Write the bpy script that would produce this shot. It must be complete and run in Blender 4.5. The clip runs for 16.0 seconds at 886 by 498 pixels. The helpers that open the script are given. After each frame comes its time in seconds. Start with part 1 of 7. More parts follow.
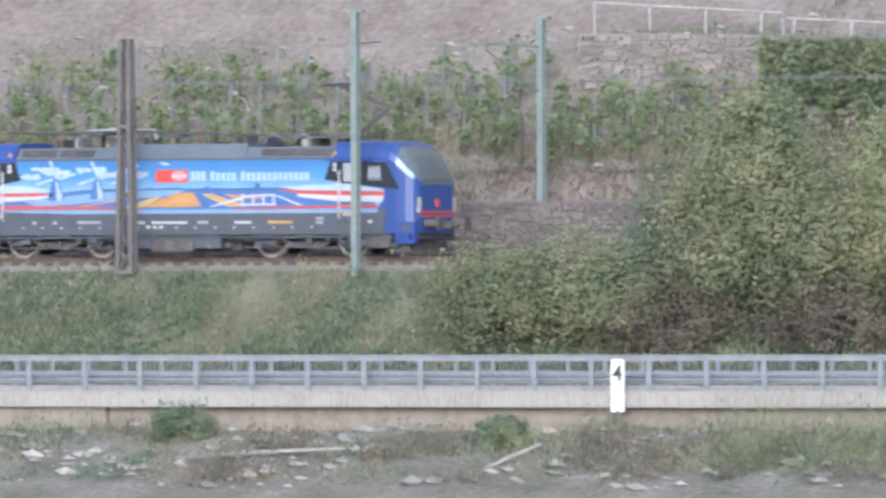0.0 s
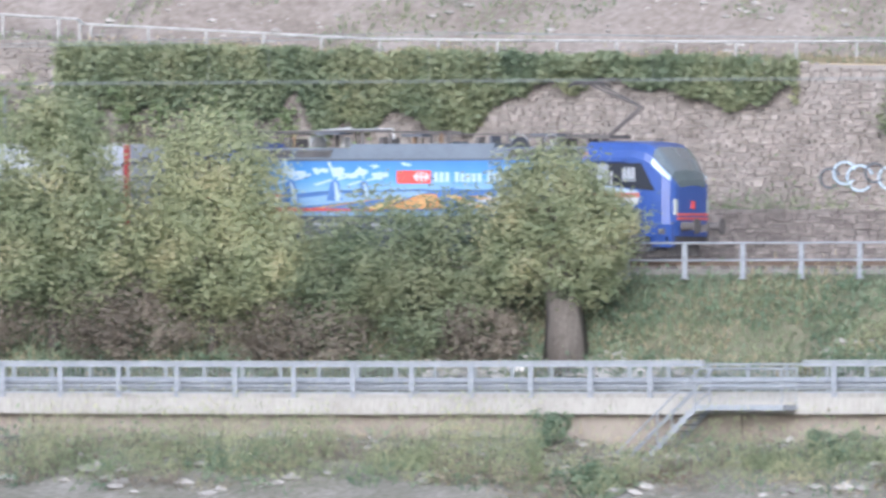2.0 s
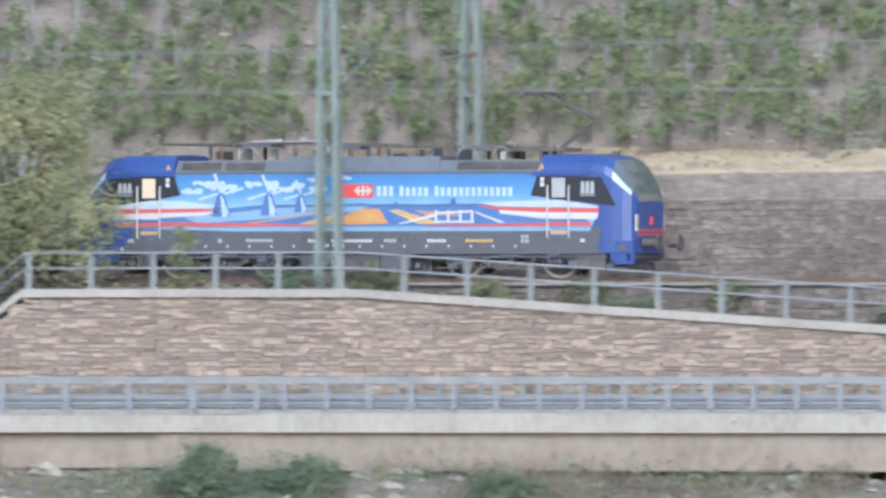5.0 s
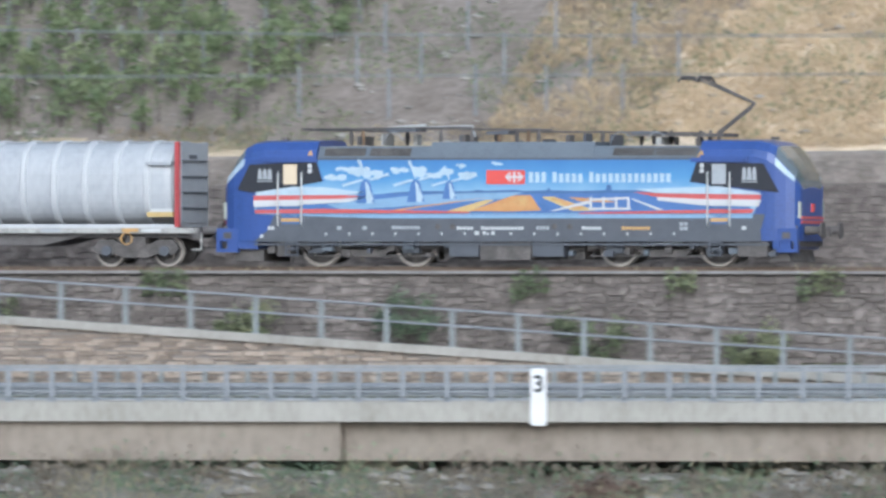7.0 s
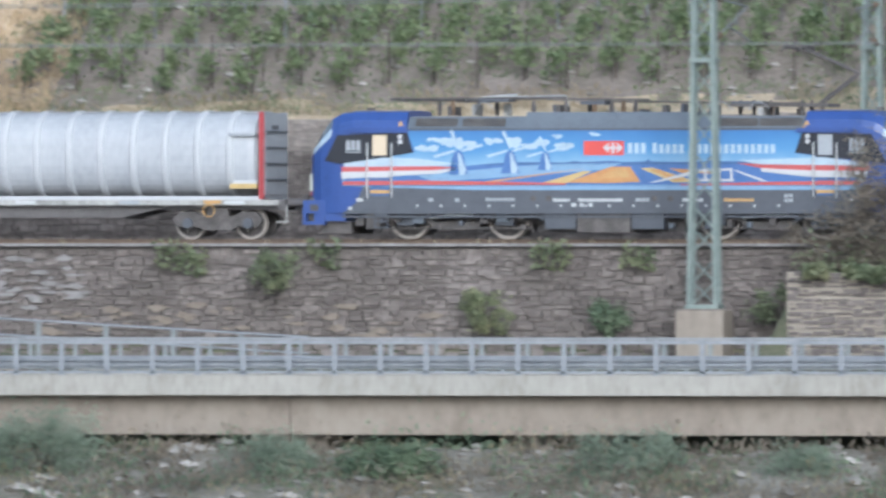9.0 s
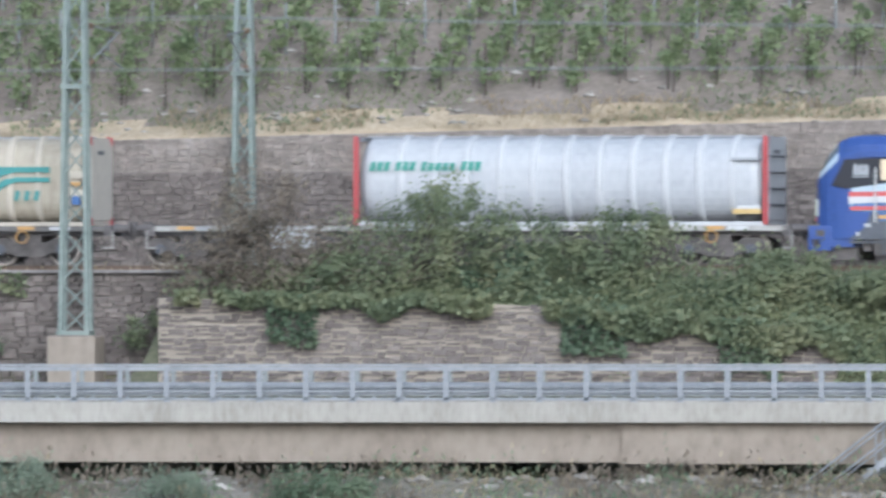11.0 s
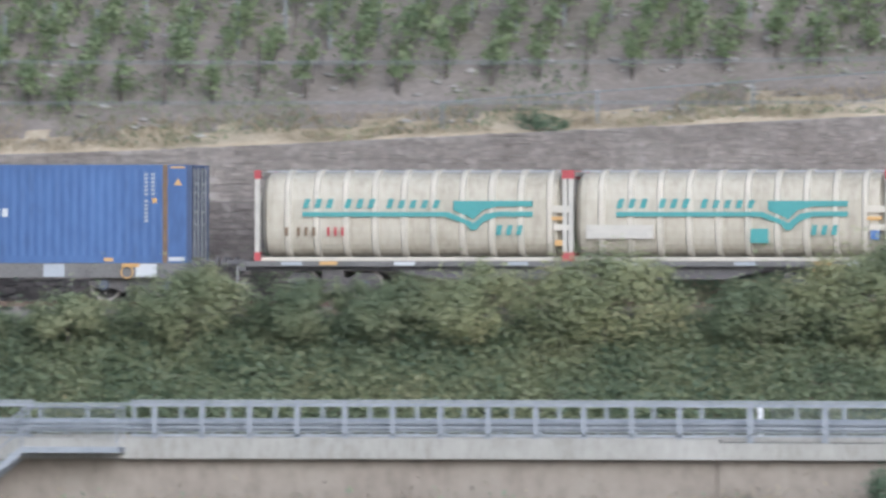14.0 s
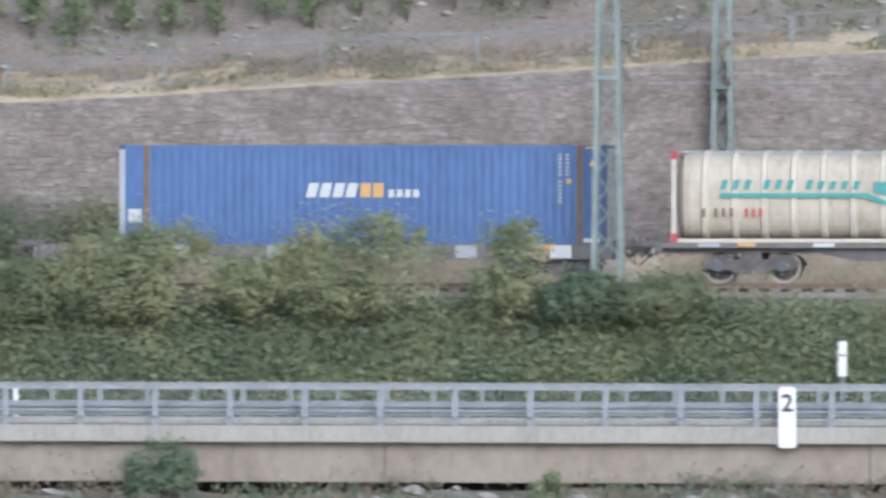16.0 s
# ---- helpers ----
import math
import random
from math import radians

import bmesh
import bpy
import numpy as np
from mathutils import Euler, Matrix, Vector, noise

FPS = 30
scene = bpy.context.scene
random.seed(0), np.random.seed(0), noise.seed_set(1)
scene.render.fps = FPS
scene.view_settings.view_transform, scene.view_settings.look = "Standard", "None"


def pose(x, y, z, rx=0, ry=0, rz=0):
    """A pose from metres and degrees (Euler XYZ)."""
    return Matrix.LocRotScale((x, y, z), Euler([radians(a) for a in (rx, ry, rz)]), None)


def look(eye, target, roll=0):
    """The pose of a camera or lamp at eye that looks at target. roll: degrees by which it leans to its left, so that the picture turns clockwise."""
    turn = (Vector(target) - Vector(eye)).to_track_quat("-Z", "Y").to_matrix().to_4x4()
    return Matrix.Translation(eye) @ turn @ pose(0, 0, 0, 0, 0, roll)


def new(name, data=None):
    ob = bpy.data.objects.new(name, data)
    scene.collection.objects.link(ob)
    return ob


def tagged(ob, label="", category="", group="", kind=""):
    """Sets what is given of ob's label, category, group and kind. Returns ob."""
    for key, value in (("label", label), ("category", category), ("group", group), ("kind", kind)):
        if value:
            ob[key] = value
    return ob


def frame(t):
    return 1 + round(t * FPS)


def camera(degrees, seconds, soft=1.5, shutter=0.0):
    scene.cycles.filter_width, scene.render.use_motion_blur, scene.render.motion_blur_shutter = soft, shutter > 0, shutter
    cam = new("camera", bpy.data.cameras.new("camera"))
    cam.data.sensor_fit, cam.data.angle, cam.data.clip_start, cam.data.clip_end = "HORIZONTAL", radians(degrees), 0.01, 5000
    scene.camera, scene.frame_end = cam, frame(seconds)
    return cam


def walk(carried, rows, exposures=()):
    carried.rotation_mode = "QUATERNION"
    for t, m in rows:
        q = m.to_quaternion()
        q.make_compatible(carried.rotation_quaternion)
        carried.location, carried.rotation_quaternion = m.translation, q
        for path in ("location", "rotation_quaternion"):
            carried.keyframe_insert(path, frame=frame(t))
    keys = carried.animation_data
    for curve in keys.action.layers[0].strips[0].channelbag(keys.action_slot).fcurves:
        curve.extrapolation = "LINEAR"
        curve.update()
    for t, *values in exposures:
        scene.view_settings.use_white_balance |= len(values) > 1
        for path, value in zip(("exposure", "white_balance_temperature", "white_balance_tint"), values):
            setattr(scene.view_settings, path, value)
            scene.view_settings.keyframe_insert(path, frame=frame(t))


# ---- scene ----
cam = camera(2.979, 16.0, soft=2.8, shutter=0.36)
# seconds, degrees to the right of the track's normal, degrees up, lean
PAN = [
    (0, -29.2765, 0.1241, -0.15),
    (0.1, -29.1990, 0.1255, -0.15),
    (0.2, -29.0780, 0.1270, -0.14),
    (0.3, -28.9240, 0.1285, -0.13),
    (0.4, -28.6970, 0.1300, -0.12),
    (0.5, -28.4255, 0.1311, -0.12),
    (1, -27.9349, 0.1386, -0.10),
    (1.5, -27.4265, 0.1360, -0.06),
    (2, -26.9104, 0.1405, -0.02),
    (2.5, -26.3560, 0.1632, -0.01),
    (3, -25.1678, 0.1971, -0.00),
    (3.5, -24.3377, 0.2204, 0.00),
    (4, -23.5130, 0.2323, 0.01),
    (4.5, -22.4423, 0.2196, 0.02),
    (4.7, -22.1013, 0.2129, 0.02),
    (6.8, -18.8240, 0.1685, 0.07),
    (7, -18.5293, 0.1660, 0.07),
    (7.5, -17.5677, 0.1475, 0.07),
    (8, -16.1587, 0.1226, 0.07),
    (8.2, -15.9467, 0.1140, 0.06),
    (10.3, -13.6065, 0.0794, 0.01),
    (10.5, -13.4235, 0.0969, 0.00),
    (11, -13.0114, 0.1649, 0.00),
    (11.5, -12.5850, 0.2237, 0.00),
    (12, -12.1640, 0.2632, 0.00),
    (12.5, -11.7346, 0.2900, 0.02),
    (13, -11.2035, 0.2961, 0.03),
    (13.5, -10.5945, 0.2992, 0.05),
    (14, -9.9114, 0.2866, 0.06),
    (14.5, -9.2195, 0.2597, 0.06),
    (15, -8.5666, 0.2485, 0.07),
    (15.5, -8.0084, 0.2343, 0.07),
    (16, -7.4071, 0.2250, 0.08),
]
EYE = (0.0, 0.0, 3.0)
walk(cam, [(t, pose(*EYE, 90 + up, 0, -side) @ pose(0, 0, 0, 0, 0, lean)) for t, side, up, lean in PAN],
     exposures=[(0, 0.72, 5380, 15), (2, 1.02, 5380, 15), (4.5, 0.74, 5360, 13), (7, 0.36, 5300, 8), (11, 0.48, 5300, 10), (12.5, 0.48, 5300, 10), (14.5, 0.28, 5300, 12), (16, 0.40, 5300, 12)])

# ---- light: a bright overcast afternoon ----
world = bpy.data.worlds.new("overcast_sky")
scene.world = world
world.use_nodes = True
wn = world.node_tree.nodes
sky = wn.new("ShaderNodeTexSky")
sky.sky_type = "NISHITA"
sky.sun_disc = False
sky.sun_elevation, sky.sun_rotation = radians(24), radians(158)
sky.dust_density, sky.air_density = 4.0, 1.6
desat = wn.new("ShaderNodeHueSaturation")
desat.inputs["Saturation"].default_value = 0.5
world.node_tree.links.new(sky.outputs[0], desat.inputs["Color"])
world.node_tree.links.new(desat.outputs[0], wn["Background"].inputs[0])
wn["Background"].inputs[1].default_value = 0.15
sun = new("sun", bpy.data.lights.new("sun", "SUN"))
sun.data.energy, sun.data.angle, sun.data.color = 1.35, radians(40), (1.0, 0.96, 0.91)
sun.matrix_world = look((75, -190, 92), (0, 0, 0))

# ---- materials ----


def material(name, colours, scale=1.0, rough=0.8, metal=0.0, bump=0.0, fine=12.0, island=0.0, stretch=(1, 1, 1), spots=None, piece=0.0):
    """Noise between the colours at two scales. island / piece: how far loose pieces differ in brightness."""
    m = bpy.data.materials.new(name)
    m.use_nodes = True
    n, ln = m.node_tree.nodes, m.node_tree.links
    bsdf = n["Principled BSDF"]
    tc = n.new("ShaderNodeTexCoord")
    mp = n.new("ShaderNodeMapping")
    mp.inputs["Scale"].default_value = stretch
    ln.new(tc.outputs["Object"], mp.inputs[0])
    big = n.new("ShaderNodeTexNoise")
    big.inputs["Scale"].default_value, big.inputs["Detail"].default_value = scale, 6
    big.inputs["Roughness"].default_value = 0.62
    small = n.new("ShaderNodeTexNoise")
    small.inputs["Scale"].default_value, small.inputs["Detail"].default_value = scale * fine, 3
    ln.new(mp.outputs[0], big.inputs["Vector"])
    ln.new(mp.outputs[0], small.inputs["Vector"])
    mix = n.new("ShaderNodeMath")
    mix.operation = "MULTIPLY_ADD"
    mix.inputs[1].default_value = 0.45
    ln.new(small.outputs["Fac"], mix.inputs[0])
    sc = n.new("ShaderNodeMath")
    sc.operation = "MULTIPLY"
    sc.inputs[1].default_value = 0.55
    ln.new(big.outputs["Fac"], sc.inputs[0])
    ln.new(sc.outputs[0], mix.inputs[2])
    ramp = n.new("ShaderNodeValToRGB")
    el = ramp.color_ramp.elements
    while len(el) < len(colours):
        el.new(0.5)
    for i, c in enumerate(colours):
        el[i].position = 0.34 + 0.32 * i / max(1, len(colours) - 1)
        el[i].color = (*c, 1)
    ln.new(mix.outputs[0], ramp.inputs[0])
    out = ramp.outputs[0]
    if island or piece:
        src = n.new("ShaderNodeNewGeometry").outputs["Random Per Island"] if island else n.new("ShaderNodeObjectInfo").outputs["Random"]
        mr = n.new("ShaderNodeMapRange")
        k = island or piece
        mr.inputs["To Min"].default_value, mr.inputs["To Max"].default_value = 1 - k, 1 + k
        ln.new(src, mr.inputs[0])
        mul = n.new("ShaderNodeVectorMath")
        mul.operation = "SCALE"
        ln.new(out, mul.inputs[0])
        ln.new(mr.outputs[0], mul.inputs["Scale"])
        out = mul.outputs[0]
    ln.new(out, bsdf.inputs["Base Color"])
    bsdf.inputs["Roughness"].default_value, bsdf.inputs["Metallic"].default_value = rough, metal
    if bump:
        bp = n.new("ShaderNodeBump")
        bp.inputs["Strength"].default_value, bp.inputs["Distance"].default_value = bump, 0.05
        ln.new(mix.outputs[0], bp.inputs["Height"])
        ln.new(bp.outputs[0], bsdf.inputs["Normal"])
    return m


def leaf_material(name, colours, noise_scale=0.6):
    """Leaf colours drawn per leaf, with slow drift over the plant and some light through the blade."""
    m = bpy.data.materials.new(name)
    m.use_nodes = True
    n, ln = m.node_tree.nodes, m.node_tree.links
    bsdf = n["Principled BSDF"]
    tc, nz = n.new("ShaderNodeTexCoord"), n.new("ShaderNodeTexNoise")
    nz.inputs["Scale"].default_value, nz.inputs["Detail"].default_value = noise_scale, 3
    ln.new(tc.outputs["Object"], nz.inputs["Vector"])
    geo = n.new("ShaderNodeNewGeometry")
    a = n.new("ShaderNodeMath")
    a.operation = "MULTIPLY_ADD"
    a.inputs[1].default_value, a.inputs[2].default_value = 1.5, -0.33
    ln.new(nz.outputs["Fac"], a.inputs[0])
    b = n.new("ShaderNodeMath")
    b.operation = "MULTIPLY_ADD"
    b.inputs[1].default_value = 0.16
    ln.new(geo.outputs["Random Per Island"], b.inputs[0])
    ln.new(a.outputs[0], b.inputs[2])
    ramp = n.new("ShaderNodeValToRGB")
    el = ramp.color_ramp.elements
    while len(el) < len(colours):
        el.new(0.5)
    for i, c in enumerate(colours):
        el[i].position = 0.1 + 0.8 * i / (len(colours) - 1)
        el[i].color = (*c, 1)
    ln.new(b.outputs[0], ramp.inputs[0])
    ln.new(ramp.outputs[0], bsdf.inputs["Base Color"])
    bsdf.inputs["Roughness"].default_value = 0.6
    tr = n.new("ShaderNodeBsdfTranslucent")
    ln.new(ramp.outputs[0], tr.inputs["Color"])
    mx = n.new("ShaderNodeMixShader")
    mx.inputs[0].default_value = 0.5
    ln.new(bsdf.outputs[0], mx.inputs[1])
    ln.new(tr.outputs[0], mx.inputs[2])
    ln.new(mx.outputs[0], n["Material Output"].inputs[0])
    return m


def paint(name, c, rough=0.4, dirt=0.25, scale=1.2, metal=0.0, bump=0.0):
    return material(name, [tuple(v * (1 - dirt) for v in c), c, tuple(min(1, v * (1 + dirt * 0.4)) for v in c)], scale, rough, metal, bump)


M_RUBBLE = material("bank_rubble", [(0.09, 0.095, 0.06), (0.155, 0.145, 0.118), (0.24, 0.225, 0.20)], 0.5, 0.9, bump=0.8, fine=9)
M_BANKGRASS = material("embankment_soil", [(0.07, 0.085, 0.048), (0.115, 0.118, 0.075), (0.18, 0.16, 0.115)], 0.5, 0.95, bump=0.6, fine=14)
M_BALLAST = material("track_ballast", [(0.12, 0.11, 0.09), (0.19, 0.175, 0.15), (0.27, 0.25, 0.22)], 0.5, 0.95, bump=0.9, fine=25)
M_VINESOIL = material("vineyard_soil", [(0.128, 0.114, 0.085), (0.190, 0.162, 0.140), (0.247, 0.214, 0.190)], 0.45, 0.95, bump=0.8, fine=11)
M_STRAW = material("dry_straw_slope", [(0.308, 0.239, 0.160), (0.513, 0.416, 0.296), (0.638, 0.536, 0.399)], 0.7, 0.95, bump=0.9, fine=9, stretch=(1, 1, 0.6))
M_SCREE = material("stony_scree", [(0.133, 0.111, 0.092), (0.190, 0.162, 0.139), (0.247, 0.218, 0.195)], 0.5, 0.95, bump=0.9, fine=8)
M_DRYGRASS = material("dry_grass_strip", [(0.228, 0.194, 0.131), (0.353, 0.291, 0.205), (0.445, 0.376, 0.279)], 0.9, 0.95, bump=0.8, fine=9)
M_WATERBED = material("river_mud", [(0.08, 0.08, 0.06), (0.12, 0.11, 0.08)], 0.2, 0.9)
M_ASPHALT = material("asphalt", [(0.045, 0.045, 0.047), (0.06, 0.06, 0.06)], 2.0, 0.9, bump=0.2, fine=30)
M_CONCRETE = material("pale_concrete", [(0.231, 0.218, 0.197), (0.299, 0.287, 0.261), (0.342, 0.330, 0.304)], 0.5, 0.85, bump=0.25, fine=16, stretch=(1, 1, 0.35))
M_GIRDER = material("tan_concrete", [(0.175, 0.147, 0.118), (0.235, 0.202, 0.167), (0.271, 0.239, 0.202)], 0.35, 0.85, bump=0.25, fine=14, stretch=(0.7, 1, 0.45))
M_GALV = material("galvanised_steel", [(0.183, 0.199, 0.219), (0.241, 0.258, 0.280), (0.289, 0.306, 0.328)], 1.2, 0.55, 0.2, fine=9)
M_GALVD = material("dull_zinc_steel", [(0.17, 0.19, 0.195), (0.225, 0.245, 0.25), (0.27, 0.295, 0.295)], 1.5, 0.6, 0.3, fine=9)
M_MAST = material("green_grey_mast_paint", [(0.12, 0.155, 0.145), (0.185, 0.225, 0.21), (0.24, 0.275, 0.255)], 1.5, 0.6, 0.1, fine=9)
M_DARKMAST = material("rusty_brown_mast_paint", [(0.09, 0.085, 0.08), (0.135, 0.125, 0.12), (0.18, 0.17, 0.165)], 1.5, 0.7, 0.1, fine=9)
M_SIGN = paint("white_sign_enamel", (0.616, 0.625, 0.634), 0.45, 0.06)
M_BLACK = paint("black_paint", (0.03, 0.03, 0.03), 0.5, 0.1)
M_STONE_A = material("warm_rubble_stone", [(0.195, 0.155, 0.121), (0.278, 0.229, 0.187), (0.348, 0.304, 0.261)], 0.9, 0.9, bump=0.6, island=0.3, fine=12)
M_STONE_AP = material("warm_rubble_stone_single", [(0.195, 0.155, 0.121), (0.278, 0.229, 0.187), (0.348, 0.304, 0.261)], 0.9, 0.9, bump=0.6, piece=0.3, fine=12)
M_STONE_D = material("dark_slate_stone", [(0.085, 0.075, 0.068), (0.14, 0.122, 0.112), (0.23, 0.205, 0.19)], 0.3, 0.9, bump=0.6, island=0.22, fine=12)
M_STONE_DP = material("dark_slate_stone_single", [(0.085, 0.075, 0.068), (0.14, 0.122, 0.112), (0.23, 0.205, 0.19)], 0.3, 0.9, bump=0.6, piece=0.22, fine=12)
M_STONE_G = material("grey_terrace_stone", [(0.13, 0.112, 0.097), (0.215, 0.19, 0.17), (0.30, 0.272, 0.25)], 0.6, 0.9, bump=0.8, island=0.16, fine=6)
M_STONE_GP = material("grey_terrace_stone_single", [(0.13, 0.112, 0.097), (0.215, 0.19, 0.17), (0.30, 0.272, 0.25)], 0.6, 0.9, bump=0.8, piece=0.16, fine=6)
M_MORTAR_D = material("dark_joint", [(0.12, 0.107, 0.098), (0.165, 0.148, 0.138)], 1.0, 0.95)
M_MORTAR_L = material("pale_mortar", [(0.259, 0.230, 0.189), (0.339, 0.305, 0.259)], 1.0, 0.95)
M_MORTAR_G = material("grey_joint", [(0.195, 0.175, 0.16), (0.245, 0.222, 0.203)], 1.0, 0.95)
M_BARK = material("bark", [(0.05, 0.042, 0.034), (0.09, 0.078, 0.066), (0.135, 0.12, 0.105)], 2.0, 0.95, bump=0.7, stretch=(1, 1, 0.25))
M_RUSTRAIL = material("rail_steel", [(0.10, 0.07, 0.05), (0.17, 0.13, 0.10)], 2.0, 0.6, 0.5)
M_SLEEPER = material("concrete_sleeper", [(0.149, 0.136, 0.118), (0.211, 0.192, 0.174)], 1.5, 0.9)
L_OLIVE = leaf_material("olive_leaves", [(0.119, 0.155, 0.098), (0.191, 0.233, 0.140), (0.257, 0.284, 0.167), (0.323, 0.323, 0.196)])
L_GREEN = leaf_material("green_leaves", [(0.090, 0.138, 0.095), (0.150, 0.210, 0.135), (0.210, 0.264, 0.169), (0.270, 0.306, 0.189)])
L_AUTUMN = leaf_material("yellowing_leaves", [(0.141, 0.179, 0.110), (0.243, 0.281, 0.162), (0.344, 0.359, 0.212), (0.447, 0.403, 0.243)])
L_YELLOW = leaf_material("yellow_green_leaves", [(0.174, 0.209, 0.129), (0.297, 0.329, 0.189), (0.396, 0.405, 0.234), (0.495, 0.437, 0.256)])
L_VINE = leaf_material("vine_leaves", [(0.129, 0.182, 0.098), (0.198, 0.253, 0.134), (0.267, 0.317, 0.168), (0.335, 0.366, 0.204)])
L_IVY = leaf_material("ivy_leaves", [(0.124, 0.171, 0.112), (0.211, 0.256, 0.158), (0.290, 0.319, 0.188), (0.386, 0.373, 0.225)], 0.4)
L_DRY = leaf_material("dry_stalks", [(0.17, 0.15, 0.09), (0.29, 0.25, 0.155), (0.42, 0.36, 0.245), (0.26, 0.27, 0.15)], 0.5)
L_GREY = leaf_material("willow_leaves", [(0.117, 0.156, 0.111), (0.195, 0.247, 0.182), (0.286, 0.338, 0.260), (0.351, 0.390, 0.299)])
L_BROWN = leaf_material("brown_thicket", [(0.128, 0.112, 0.088), (0.201, 0.174, 0.137), (0.275, 0.238, 0.189), (0.189, 0.195, 0.128)])
L_RED = leaf_material("reddish_dry_leaves", [(0.138, 0.094, 0.077), (0.193, 0.138, 0.110), (0.239, 0.182, 0.143), (0.184, 0.176, 0.121)])
L_HAY = leaf_material("hay_blades", [(0.365, 0.285, 0.177), (0.502, 0.399, 0.257), (0.616, 0.502, 0.342), (0.433, 0.376, 0.217)], 0.5)
L_STRAW = leaf_material("straw_blades", [(0.228, 0.194, 0.120), (0.331, 0.274, 0.182), (0.433, 0.365, 0.251), (0.285, 0.268, 0.154)], 0.5)

# ---- building helpers ----


def raw_mesh(name, verts, faces, mats, slots=None, smooth=False):
    me = bpy.data.meshes.new(name)
    me.from_pydata([tuple(v) for v in verts], [], [tuple(f) for f in faces])
    for m in (mats if isinstance(mats, (list, tuple)) else [mats]):
        me.materials.append(m)
    if slots is not None:
        me.polygons.foreach_set("material_index", np.asarray(slots, dtype=np.int32))
    if smooth:
        me.polygons.foreach_set("use_smooth", [True] * len(me.polygons))
    me.update()
    return me


def piece(name, verts, faces, mats, parent=None, label="", smooth=False):
    ob = new(name, raw_mesh(name, verts, faces, mats, smooth=smooth))
    if parent is not None:
        ob.parent = parent
    return tagged(ob, label)


def part(name, bm, mat, parent=None, label="", smooth=False):
    me = bpy.data.meshes.new(name)
    bm.to_mesh(me)
    bm.free()
    me.materials.append(mat)
    if smooth:
        me.polygons.foreach_set("use_smooth", [True] * len(me.polygons))
    ob = new(name, me)
    if parent is not None:
        ob.parent = parent
    return tagged(ob, label)


def thing(name, label, category, x=0, y=0, z=0, group="", kind=""):
    ob = new(name)
    ob.location = (x, y, z)
    ob.empty_display_size = 0.2
    return tagged(ob, label, category, group, kind)


def box_bm(dims, bevel=0.0):
    """A bmesh of boxes (x0, x1, y0, y1, z0, z1), their edges rounded."""
    bm = bmesh.new()
    for x0, x1, y0, y1, z0, z1 in dims:
        g = bmesh.ops.create_cube(bm, size=1.0)["verts"]
        for v in g:
            v.co = Vector((x0 + (v.co.x + 0.5) * (x1 - x0), y0 + (v.co.y + 0.5) * (y1 - y0), z0 + (v.co.z + 0.5) * (z1 - z0)))
    if bevel:
        bmesh.ops.bevel(bm, geom=bm.edges[:], offset=bevel, segments=2, profile=0.5, affect="EDGES")
    return bm


BOX_F = [(0, 3, 2, 1), (4, 5, 6, 7), (0, 1, 5, 4), (1, 2, 6, 5), (2, 3, 7, 6), (3, 0, 4, 7)]


def many_boxes(dims):
    V, F = [], []
    for x0, x1, y0, y1, z0, z1 in dims:
        o = len(V)
        V += [(x0, y0, z0), (x1, y0, z0), (x1, y1, z0), (x0, y1, z0), (x0, y0, z1), (x1, y0, z1), (x1, y1, z1), (x0, y1, z1)]
        F += [tuple(o + i for i in f) for f in BOX_F]
    return V, F


def tubes(lines, n=6):
    """Tubes along polylines: each line is a list of (x, y, z, radius)."""
    V, F = [], []
    for pts in lines:
        base = len(V)
        for i, p in enumerate(pts):
            a, b = Vector(pts[max(0, i - 1)][:3]), Vector(pts[min(len(pts) - 1, i + 1)][:3])
            d = (b - a).normalized()
            u = d.orthogonal().normalized()
            w = d.cross(u)
            for k in range(n):
                ang = 2 * math.pi * k / n
                V.append(tuple(Vector(p[:3]) + p[3] * (math.cos(ang) * u + math.sin(ang) * w)))
        for i in range(len(pts) - 1):
            for k in range(n):
                a, b = base + i * n + k, base + i * n + (k + 1) % n
                F.append((a, b, b + n, a + n))
        F.append(tuple(base + k for k in reversed(range(n))))
        F.append(tuple(base + (len(pts) - 1) * n + k for k in range(n)))
    return V, F


def prism(pts, y0, y1):
    """A side outline (x, z) drawn out from y0 to y1."""
    n = len(pts)
    V = [(x, y0, z) for x, z in pts] + [(x, y1, z) for x, z in pts]
    F = [tuple(range(n)), tuple(range(2 * n - 1, n - 1, -1))]
    F += [(i, i + n, (i + 1) % n + n, (i + 1) % n) for i in range(n)]
    return V, F


def blades(rng, centres, size, upright=0.0, ratio=0.55, out=None):
    """A four-cornered leaf at each centre, turned at random; upright: how far blades stand up."""
    n = len(centres)
    a = rng.normal(size=(n, 3))
    a[:, 2] += upright * 3 * np.sign(a[:, 2] + 1e-9)
    a /= np.linalg.norm(a, axis=1)[:, None]
    if out is None:
        b = np.cross(a, rng.normal(size=(n, 3)))
    else:
        face = out / (np.linalg.norm(out, axis=1)[:, None] + 1e-6) + rng.normal(size=(n, 3)) * 0.45
        a = np.cross(face, a)
        a /= np.linalg.norm(a, axis=1)[:, None] + 1e-9
        b = np.cross(face, a)
    b /= np.linalg.norm(b, axis=1)[:, None] + 1e-9
    s = (size * rng.uniform(0.6, 1.4, n))[:, None]
    V = np.stack([centres - a * s, centres + b * s * ratio, centres + a * s, centres - b * s * ratio], 1).reshape(-1, 3)
    return V, np.arange(4 * n).reshape(-1, 4)


